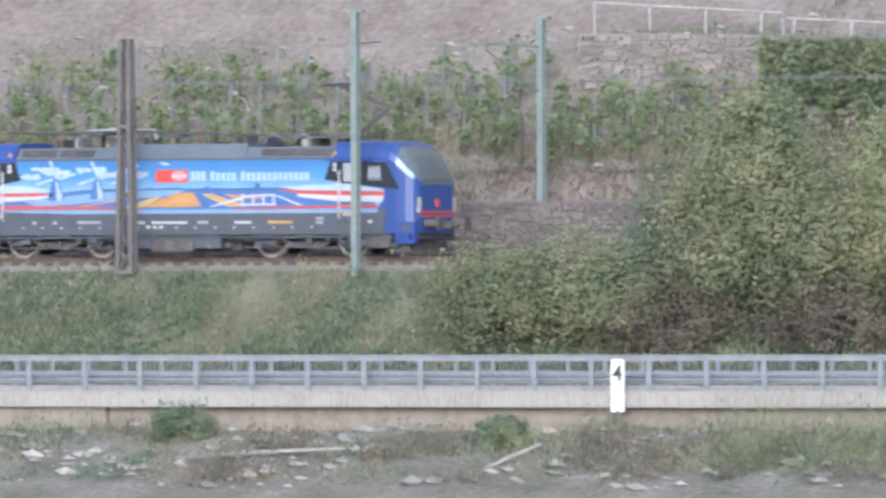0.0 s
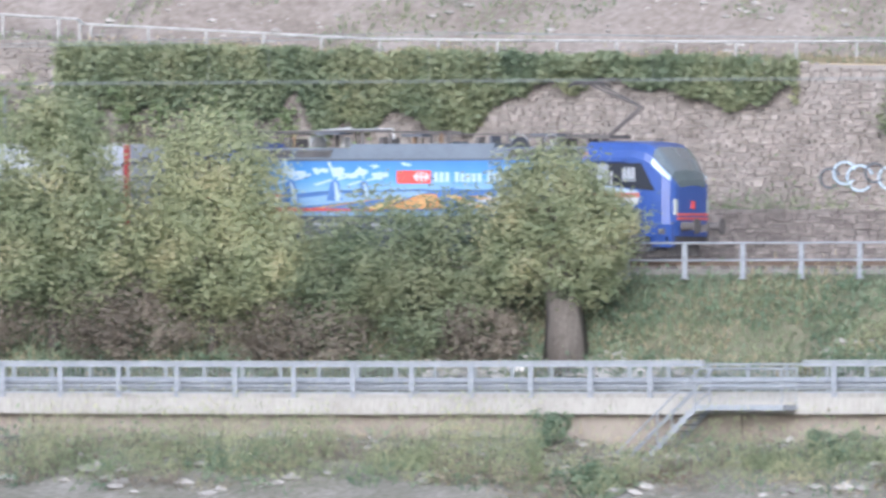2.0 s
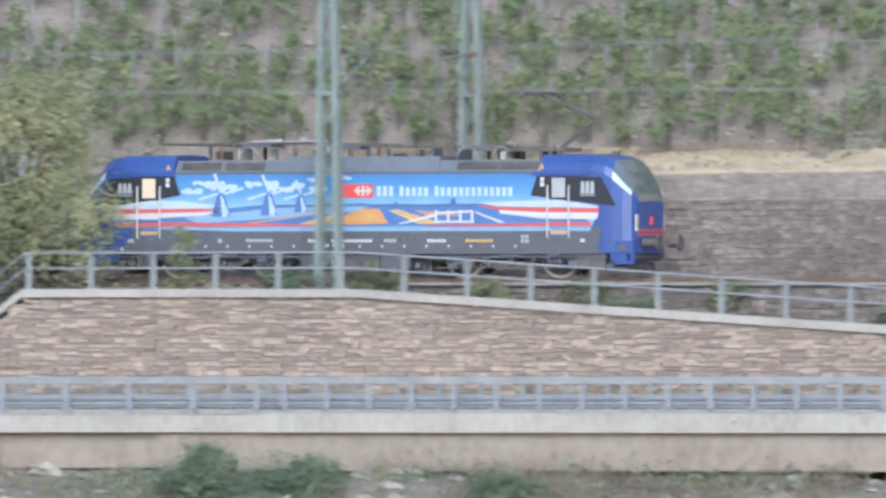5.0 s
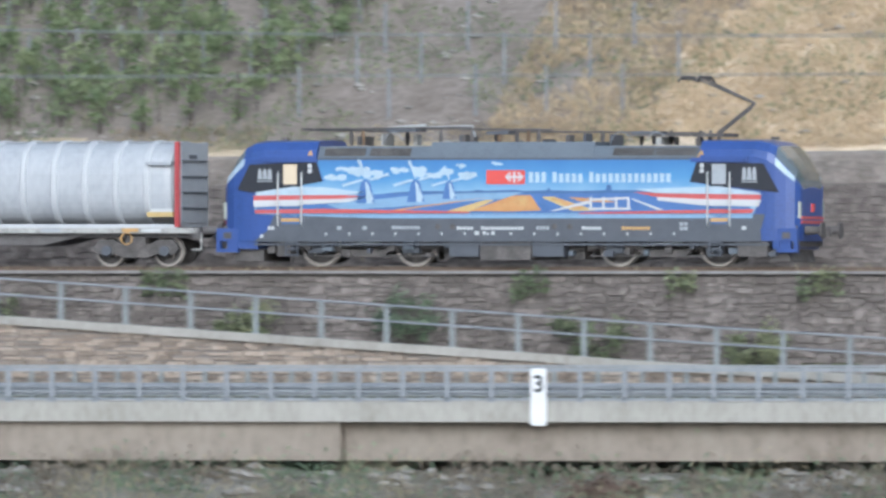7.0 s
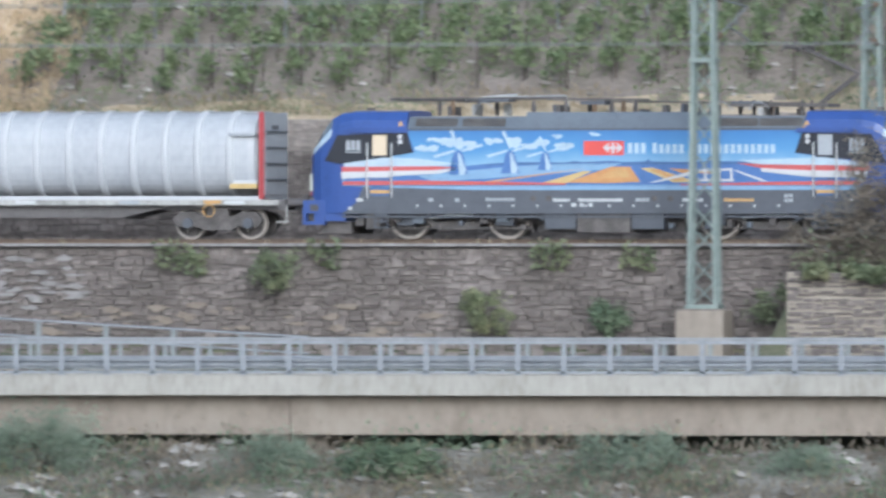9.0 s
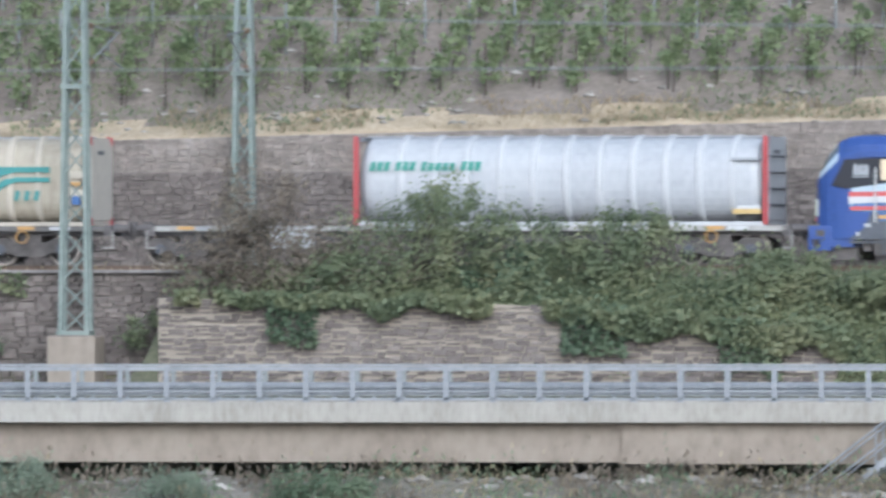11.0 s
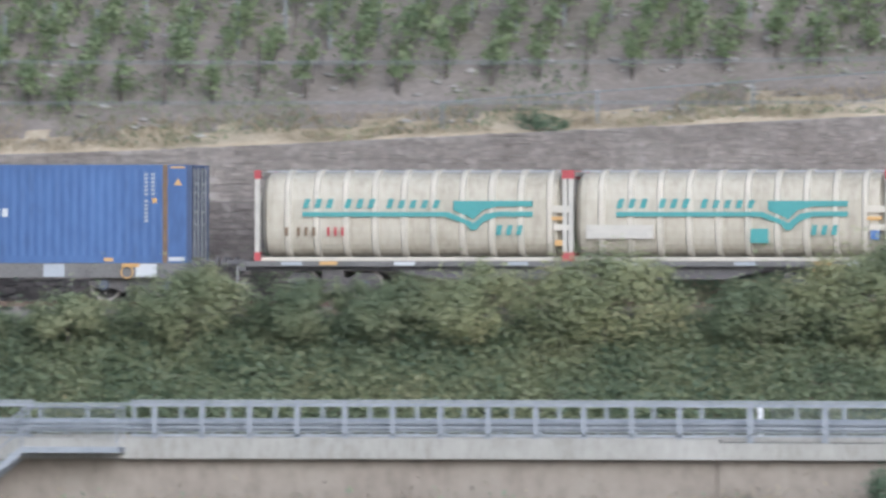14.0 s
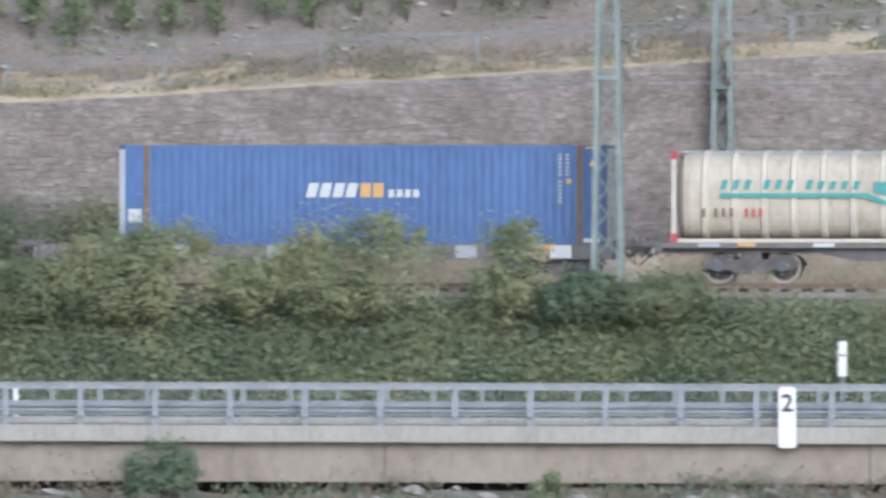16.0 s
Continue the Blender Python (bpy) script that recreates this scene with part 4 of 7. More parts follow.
        piece("cloud", [(x, -1.4985 - 0.0008 * k, z) for x, z, k in V], F, P_CLOUD, panel)
    # flat land below the painted horizon
    land = decal("painted_land", [(172, 351), (172, 338), (300, 326), (420, 314), (640, 311), (940, 312), (1060, 330), (1072, 351)], P_MIDBLUE, panel, 2)
    decal("painted_water", [(300, 335), (470, 318), (560, 314), (660, 313), (620, 325), (420, 340), (330, 345)], P_PALEBLUE, panel, 3)
    decal("skyline", [(420, 314), (470, 311), (560, 312), (575, 309), (590, 311), (640, 309), (660, 311), (700, 310), (704, 305), (708, 310), (760, 311), (806, 310), (810, 300), (816, 300), (818, 310), (880, 310), (930, 311), (930, 315), (420, 316)], P_NAVY, panel, 3)
    for pts, m in (([(440, 345), (600, 322), (530, 330), (390, 349)], P_ORANGE), ([(560, 347), (640, 319), (672, 319), (690, 346), (630, 348)], P_ORANGE), ([(610, 340), (650, 322), (664, 322), (672, 338)], P_YELLOW),
                   ([(690, 322), (712, 321), (790, 346), (748, 347)], P_YELLOW), ([(705, 324), (722, 324), (770, 343), (750, 344)], P_ORANGE), ([(520, 347), (590, 327), (606, 327), (560, 348)], P_YELLOW), ([(740, 322), (800, 326), (830, 332), (760, 330)], P_ORANGE)):
        decal("tulip_bed", pts, m, panel, 4)
    for bx, by, s in ((372, 333, 1.0), (463, 331, 0.95), (524, 325, 0.75)):
        decal("windmill_tower", [(bx - 17 * s, by), (bx - 9 * s, by - 34 * s), (bx - 5 * s, by - 42 * s), (bx + 4 * s, by - 42 * s), (bx + 9 * s, by - 34 * s), (bx + 17 * s, by)], P_MIDBLUE, panel, 5)
        decal("windmill_tower_light", [(bx + 2 * s, by), (bx, by - 34 * s), (bx + 5 * s, by - 34 * s), (bx + 13 * s, by)], P_CLOUD, panel, 6)
        for ang in (20, 110, 200, 290):
            a = math.radians(ang)
            ux, uy, vx, vy = math.cos(a), -math.sin(a) * 0.85, math.sin(a), math.cos(a)
            hx, hy = bx, by - 42 * s
            decal("windmill_sail", [(hx + ux * 3 * s, hy + uy * 3 * s), (hx + ux * 8 * s + vx * 4 * s, hy + uy * 8 * s + vy * 4 * s), (hx + ux * 44 * s + vx * 5 * s, hy + uy * 44 * s + vy * 5 * s), (hx + ux * 44 * s, hy + uy * 44 * s)], P_CLOUD, panel, 7)
    decal("bridge_rail", [(778, 325), (850, 322), (850, 326), (778, 329)], P_WHITE, panel, 5)
    decal("bridge_rail", [(776, 341), (852, 341), (852, 345), (776, 345)], P_WHITE, panel, 5)
    for u in (780, 803, 826, 848):
        decal("bridge_post", [(u - 2, 322), (u + 2, 322), (u + 2, 345), (u - 2, 345)], P_WHITE, panel, 6)
    decal("bridge_ramp", [(852, 326), (856, 325), (912, 345), (900, 345)], P_WHITE, panel, 5)
    decal("bridge_ramp", [(776, 328), (778, 334), (716, 347), (706, 347)], P_WHITE, panel, 5)
    # waving flag bands beside both cabs
    for pts, m in (([(172, 313), (240, 303), (298, 304), (372, 314), (330, 318), (172, 319)], P_CLOUD), ([(168, 319), (330, 318), (372, 320), (330, 325), (168, 328)], P_RED), ([(167, 328), (330, 325), (376, 322), (340, 331), (168, 340)], P_WHITE),
                   ([(170, 345), (300, 343), (560, 348), (560, 351), (170, 351)], P_RED),
                   ([(860, 308), (1010, 303), (1084, 314), (1086, 318), (900, 316)], P_CLOUD), ([(856, 313), (900, 315), (1086, 318), (1086, 327), (980, 326), (900, 322)], P_RED), ([(900, 322), (980, 326), (1086, 327), (1082, 339), (980, 337), (900, 328)], P_WHITE),
                   ([(760, 350), (930, 346), (1074, 344), (1070, 351), (760, 352)], P_RED)):
        decal("flag_band", pts, m, panel, 5)
    decal("silver_line", [(172, 353), (1072, 353), (1070, 360), (400, 360)], P_PALEBLUE, skirt, 3)
    # logo block and lettering
    logo = decal("logo_block", [(591, 274), (661, 274), (661, 299), (591, 299)], P_SIGNAL, panel, 3)
    for pts in ([(640, 277), (644, 277), (644, 296), (640, 296)], [(629, 284), (655, 284), (655, 288.5), (629, 288.5)], [(625, 286), (633, 278), (637, 278), (630, 286), (637, 294), (633, 294)], [(659, 286), (651, 278), (647, 278), (654, 286), (647, 294), (651, 294)]):
        decal("arrow_cross", pts, P_WHITE, logo, 4)
    x, z = S(668, 296)
    bar_text("lettering", [3, 5, 13], x, z, 0.30, 0.196, 0.14, P_CLOUD, panel, -1.512, thin=0.36)
    # cab side glazing, doors and handrails on both cabs
    for pts, win, rails, blind, lamp in (([(138, 308), (160, 263), (282, 258), (293, 294), (235, 304), (165, 314)], (166, 268, 210, 298), (213, 256), P_CURTAIN, (118, 334, 123, 358)),
                                         ([(1118, 314), (1090, 262), (970, 260), (958, 295), (1020, 303)], (1044, 266, 1086, 300), (991, 1031), P_TANKGREY, (1133, 330, 1149, 360))):
        g = decal("cab_glazing", pts, P_WINDOW, t, 3)
        a, b, c, d = win
        mid = (a + c) / 2
        for k in (-1, 0, 1):
            decal("emblem", [(mid + k * 9 - 4, d - 8), (mid + k * 9 - 3, b + 6), (mid + k * 9, b + 2), (mid + k * 9 + 3, b + 6), (mid + k * 9 + 4, d - 8)], P_TANKGREY, g, 4)
        decal("emblem_base", [(mid - 14, d - 6), (mid + 14, d - 6), (mid + 14, d - 4), (mid - 14, d - 4)], P_TANKGREY, g, 4)
        m = sum(rails) / 2
        door = decal("door", [(rails[0] + 3, 262), (rails[1] - 3, 262), (rails[1] - 3, 372), (rails[0] + 3, 372)], P_WINDOW, t, 2)
        decal("door_panel", [(rails[0] + 5, 306), (rails[1] - 5, 306), (rails[1] - 5, 370), (rails[0] + 5, 370)], P_NAVY, door, 3)
        for v0, v1, mm in ((318, 326, P_RED), (327, 338, P_WHITE), (344, 351, P_RED), (360, 366, P_COPPER)):
            decal("door_stripe", [(rails[0] + 5, v0), (rails[1] - 5, v0), (rails[1] - 5, v1), (rails[0] + 5, v1)], mm, door, 4)
        decal("door_window", [(m - 13, 263), (m + 12, 263), (m + 12, 299), (m - 13, 299)], blind, door, 4)
        for u in rails:
            x, z0 = S(u, 374)
            z1 = S(u, 277)[1]
            piece("handrail", *tubes([[(x, -1.49, z0, 0.026), (x, -1.57, z0 + 0.04, 0.026), (x, -1.57, z1 - 0.04, 0.026), (x, -1.49, z1, 0.026)]], 6), P_SILVER, t)
        x, z = S(m, 256)
        piece("door_canopy", *many_boxes([(x - 0.85, x + 0.85, -1.56, -1.48, z - 0.05, z + 0.06)]), P_BLUE, t)
        a, b, c, d = lamp
        x, z = S((a + c) / 2, (b + d) / 2)
        out = -1 if x < 9 else 1
        xh = 0.36 if out < 0 else L - 0.74
        piece("headlight", *many_boxes([(min(xh, xh + out * 0.2), max(xh, xh + out * 0.2), -1.18, -0.86, z - 0.24, z + 0.24)]), P_LAMP, t)
        piece("headlight", *many_boxes([(min(xh, xh + out * 0.2), max(xh, xh + out * 0.2), 0.86, 1.18, z - 0.24, z + 0.24)]), P_LAMP, t)
    for u, v in ((270, 266), (270, 275), (980, 266), (980, 275)):
        x, z = S(u, v)
        piece("tail_mark", *many_boxes([(x - 0.06, x + 0.06, -1.515, -1.49, z - 0.06, z + 0.06)]), P_WHITE, t)
    for u in (270, 978):
        x, z = S(u, 245)
        piece("warning_mark", *prism([(x - 0.12, z - 0.1), (x + 0.12, z - 0.1), (x, z + 0.12)], -1.47, -1.44), P_COPPER, t)
    # front: windscreen, blue apron, red grille bands, emblem
    for k, (off, sgn) in enumerate(((0.0, 1), (L, -1))):
        sh = 0.36 * k - 0.23

        def fx(d):
            return off + sgn * d
        # Pale slabs at the windscreen corners stand in for a reflection on the glass.
        for s in (-1, 1):
            V = [(fx(a + sh + 0.03), s * b, c) for a, b, c in ((0.50, 1.30, 2.46), (0.74, 1.415, 2.66), (1.05, 1.465, 2.95), (1.05, 1.40, 3.16), (0.74, 1.35, 2.84), (0.51, 1.24, 2.60))]
            piece("corner_reflection", V + [(a + sgn * 0.08, b * 0.97, c) for a, b, c in V], [tuple(range(6)), tuple(range(11, 5, -1))] + [(i, (i + 1) % 6, (i + 1) % 6 + 6, i + 6) for i in range(6)], P_CLOUD, t)
        for z in (1.26, 1.39):
            piece("grille_band", *many_boxes([(min(fx(0.38 + sh), fx(0.6 + sh)), max(fx(0.38 + sh), fx(0.6 + sh)), -1.06, 1.06, z, z + 0.08)]), P_RED, t)
        piece("front_emblem", *many_boxes([(min(fx(0.36 + sh), fx(0.46 + sh)), max(fx(0.36 + sh), fx(0.46 + sh)), -0.11, 0.11, 1.60, 1.84)]), P_SIGNAL, t)
        a0 = 0.24 + 0.42 * k
        piece("apron", *many_boxes([(min(fx(a0 + 0.1), fx(1.3)), max(fx(a0 + 0.1), fx(1.3)), -1.40, 1.40, 0.52, 1.02)]), P_BLUE, t)
        piece("buffer_beam", *many_boxes([(min(fx(a0 - 0.06), fx(a0 + 0.1)), max(fx(a0 - 0.06), fx(a0 + 0.1)), -1.25, 1.25, 0.6, 1.2)]), P_DARK, t)
        x0, x1 = sorted((fx(0.02 + 0.53 * k), fx(0.68 + 0.5 * k)))
        st = piece("corner_step", *many_boxes([(x0, x1, -1.44, -1.2, 0.42, 0.52), (x0, x1, -1.44, -1.2, 0.74, 1.12), (x0, x0 + 0.1, -1.44, -1.2, 0.5, 0.76), (x1 - 0.1, x1, -1.44, -1.2, 0.5, 0.76)]), P_BLUE, t)
        x0, x1 = sorted((fx(0.24 + 0.52 * k), fx(0.48 + 0.52 * k)))
        piece("step_hole", *many_boxes([(x0, x1, -1.446, -1.43, 0.82, 1.0)]), P_DARK, t)
        for s in (-0.875, 0.875):
            V, F = tubes([[(fx(-0.08 * k), s, 1.06, 0.24), (fx(0.06 - 0.08 * k), s, 1.06, 0.24)], [(fx(0.06 - 0.08 * k), s, 1.06, 0.12), (fx(0.45), s, 1.06, 0.14)]], 14)
            piece("buffer", V, F, P_DARK, t)
        piece("coupling_hook", *many_boxes([(min(fx(-0.02), fx(0.32)), max(fx(-0.02), fx(0.32)), -0.06, 0.06, 0.9, 1.12)]), P_DARK, t)
        piece("snow_plough", *[q for q in prism([(fx(0.5 + 0.3 * k), 0.16), (fx(1.4), 0.16), (fx(1.4), 0.5), (fx(0.6 + 0.3 * k), 0.5)], -1.2, 1.2)], P_DARK, t)
    # bogies
    for c, wx in ((4.49, (3.03, 5.95)), (13.72, (12.20, 15.24))):
        bg = thing("bogie", "", "", c, 0, 0)
        bg.parent = t
        V, F = prism([(-2.35, 0.62), (-2.2, 0.78), (-0.9, 0.78), (-0.6, 0.5), (0.6, 0.5), (0.9, 0.78), (2.2, 0.78), (2.35, 0.62), (2.2, 0.52), (0.9, 0.52), (0.65, 0.34), (-0.65, 0.34), (-0.9, 0.52), (-2.2, 0.52)], -1.16, -1.02)
        piece("side_frame", V, F, P_DARK, bg)
        piece("side_frame", [(a, -b, cc) for a, b, cc in V], [tuple(reversed(f)) for f in F], P_DARK, bg)
        for w in wx:
            piece("axle_box", *many_boxes([(w - c - 0.26, w - c + 0.26, -1.22, -0.98, 0.40, 0.86)]), P_SKIRT, bg)
            for s in (-1, 1):
                piece("coil_spring", *tubes([[(w - c + s * 0.4, -1.1, 0.72, 0.085), (w - c + s * 0.4, -1.1, 1.0, 0.085)]], 8), P_DARK, bg)
            wheelset(bg, w - c, 0.625, 0)
        piece("damper", *tubes([[(-0.75, -1.25, 0.62, 0.05), (0.55, -1.25, 0.74, 0.05)]], 7), P_SILVER, bg)
        for s in (-1, 1):
            piece("sand_pipe", *tubes([[(s * 2.2, -1.12, 0.7, 0.025), (s * 2.25, -1.0, 0.12, 0.025)]], 5), P_DARK, bg)
        piece("lower_rod", *many_boxes([(-2.3, 2.3, -1.2, -1.16, 0.30, 0.34)]), P_DARK, bg)
    # underfloor boxes, ladders, holes, small marks
    for x0, x1, z0, m in ((7.2, 8.1, 0.3, P_SKIRT), (8.15, 9.7, 0.2, P_DARK), (9.75, 10.7, 0.3, P_SKIRT), (1.9, 2.3, 0.3, P_DARK), (16.0, 16.9, 0.3, P_DARK)):
        piece("underfloor_box", *many_boxes([(x0, x1, -1.42, 1.42, z0, 0.74)]), m, t)
    piece("underframe_pipe", *many_boxes([(1.2, 17.0, -1.45, -1.41, 0.62, 0.68)]), P_SKIRT, t)
    for x in (2.36, 15.32):
        dims = [(x - 0.2, x - 0.16, -1.5, -1.46, 0.3, 0.8), (x + 0.16, x + 0.2, -1.5, -1.46, 0.3, 0.8)] + [(x - 0.2, x + 0.2, -1.5, -1.40, z, z + 0.04) for z in (0.32, 0.5, 0.68)]
        piece("ladder", *many_boxes(dims), P_SKIRT, t)
    rb = random.Random(11)
    for k in range(26):
        x = 1.7 + k * 0.61 + rb.uniform(-0.12, 0.12)
        w, h, z = rb.uniform(0.1, 0.32), rb.uniform(0.08, 0.22), rb.uniform(0.26, 0.56)
        piece("underfloor_fitting", *many_boxes([(x - w / 2, x + w / 2, -1.30 - rb.uniform(0, 0.08), -1.0, z, z + h)]), (P_DARK, P_SKIRT, P_DARK, P_ROOF)[k % 4], t)
    piece("underfloor_tray", *many_boxes([(6.9, 11.2, -0.95, 0.95, 0.22, 0.74), (1.5, 17.0, -0.75, 0.75, 0.45, 0.74)]), P_DARK, t)
    for u in (503, 530, 714, 742):
        x, z = S(u, 375)
        piece("jacking_hole", *tubes([[(x, -1.512, z, 0.085), (x, -1.48, z, 0.085)]], 12), P_DARK, t)
    for u0, u1, v, m in ((420, 472, 376, P_TANKGREY), (538, 568, 377, P_WHITE), (582, 660, 377, P_WHITE), (682, 706, 377, P_TANKGREY), (764, 800, 377, P_WHITE), (836, 888, 377, P_COPPER), (570, 580, 386, P_WHITE), (585, 592, 386, P_WHITE), (600, 608, 386, P_WHITE),
                         (366, 376, 377, P_TANKGREY), (320, 330, 377, P_TANKGREY), (940, 956, 370, P_TANKGREY), (940, 956, 378, P_TANKGREY), (1052, 1062, 377, P_WHITE), (194, 206, 377, P_WHITE), (180, 187, 392, P_WHITE)):
        n = max(1, int((u1 - u0) / 6))
        x, z = S(u0, v + 3.5)
        bar_text("small_marking", [n], x, z, 0.10, (u1 - u0) / 59.1 / n, 0, m, skirt, -1.516, thin=0.22)
    for u in range(300, 960, 42):
        x, z = S(u, 389)
        piece("lifting_mark", *prism([(x - 0.04, z + 0.05), (x + 0.04, z + 0.05), (x, z - 0.04)], -1.514, -1.506), P_WHITE, skirt)
    # roof gear
    gear = thing("roof_equipment", "", "", 0, 0, 3.6)
    gear.parent = t
    rods = [[(7.0, -0.3, 0.42, 0.03), (10.0, -0.3, 0.40, 0.03)], [(8.0, 0.5, 0.36, 0.03), (14.4, 0.5, 0.30, 0.03)], [(2.5, -0.2, 0.42, 0.035), (7.5, -0.2, 0.46, 0.05)], [(2.5, 0.6, 0.42, 0.03), (5.2, 0.3, 0.36, 0.04)]]
    piece("busbar", *tubes(rods, 6), P_DARK, gear)
    for x in (3.7, 4.2, 4.75, 5.3, 6.6, 7.55, 8.05, 8.4, 8.8, 9.15, 9.6, 11.3, 12.5, 13.0, 13.4, 14.3, 14.6):
        piece("insulator", *tubes([[(x, -0.4 + 0.4 * (int(x * 10) % 3), -0.05, 0.05), (x, -0.4 + 0.4 * (int(x * 10) % 3), 0.2, 0.075), (x, -0.4 + 0.4 * (int(x * 10) % 3), 0.38, 0.04)]], 7), P_DARK if int(x * 10) % 7 else P_RUST, gear)
    for d in ((8.0, 8.7, -0.5, 0.2, 0.26, 0.36), (12.4, 13.3, -0.3, 0.4, 0.27, 0.35), (5.0, 5.9, -0.6, 0.3, 0.34, 0.43)):
        piece("breaker_box", *many_boxes([d]), P_SKIRT, gear)
    rb = random.Random(5)
    for k in range(16):
        x, w, h = rb.uniform(3.4, 14.4), rb.uniform(0.05, 0.16), rb.uniform(0.08, 0.3)
        piece("roof_fitting", *many_boxes([(x, x + w, -0.7 + rb.uniform(0, 0.9), -0.4 + rb.uniform(0.9, 1.0), -0.05, h)]), (P_DARK, P_SKIRT, P_SILL)[k % 3], gear)
    piece("cable", *tubes([[(x, -0.6, 0.1, 0.018), (x + 0.12, -0.6, 0.28, 0.012), (x + 0.25, -0.6, 0.34, 0.012), (x + 0.42, -0.6, 0.29, 0.012), (x + 0.6, -0.6, 0.12, 0.012)] for x in (4.9, 11.9, 13.0)], 5), P_TANKGREY, gear)
    piece("folded_arm", *tubes([[(5.6, 0, 0.46, 0.045), (7.45, 0, 0.49, 0.05), (7.5, 0, 0.2, 0.04)], [(4.4, 0, 0.42, 0.035), (6.0, 0, 0.55, 0.03)]], 6), P_SILVER, gear)
    piece("folded_bow", *tubes([[(2.45, -0.8, 0.42, 0.03), (2.45, 0.8, 0.42, 0.03)], [(2.75, -0.8, 0.42, 0.03), (2.75, 0.8, 0.42, 0.03)], [(2.45, -0.5, 0.44, 0.02), (4.6, -0.1, 0.42, 0.02)]], 6), P_DARK, gear)
    # raised pantograph
    pan = thing("pantograph", "", "", 14.6, 0, 3.6)
    pan.parent = t
    piece("pantograph_base", *many_boxes([(-0.2, 0.75, -0.7, 0.7, 0.18, 0.28), (-0.1, 0.0, -0.6, -0.5, -0.1, 0.2), (0.5, 0.6, -0.6, -0.5, -0.1, 0.2), (-2.3, -0.3, -0.5, 0.5, 0.2, 0.27)]), P_DARK, pan)
    piece("lower_arm", *tubes([[(0.35, 0, 0.28, 0.06), (1.48, 0, 1.15, 0.05)], [(0.4, 0, 0.25, 0.025), (1.4, 0, 1.02, 0.025)]], 7), P_DARK, pan)
    piece("upper_arm", *tubes([[(1.48, 0, 1.15, 0.045), (-0.15, -0.4, 1.86, 0.03)], [(1.48, 0, 1.15, 0.045), (-0.15, 0.4, 1.86, 0.03)]], 7), P_DARK, pan)
    piece("collector_bow", *tubes([[(x, -0.95, 1.78, 0.03), (x, -0.6, 1.92, 0.035), (x, 0.6, 1.92, 0.035), (x, 0.95, 1.78, 0.03)] for x in (-0.55, -0.05)] + [[(-0.6, s, 1.86, 0.03), (0.0, s, 1.86, 0.03)] for s in (-0.5, 0.5)], 6), P_DARK, pan)
    piece("roof_horn", *many_boxes([(1.55, 1.75, -0.1, 0.1, 3.69, 3.78), (16.6, 16.8, -0.1, 0.1, 3.69, 3.78)]), P_DARK, t)
    TRAIN.append(t)


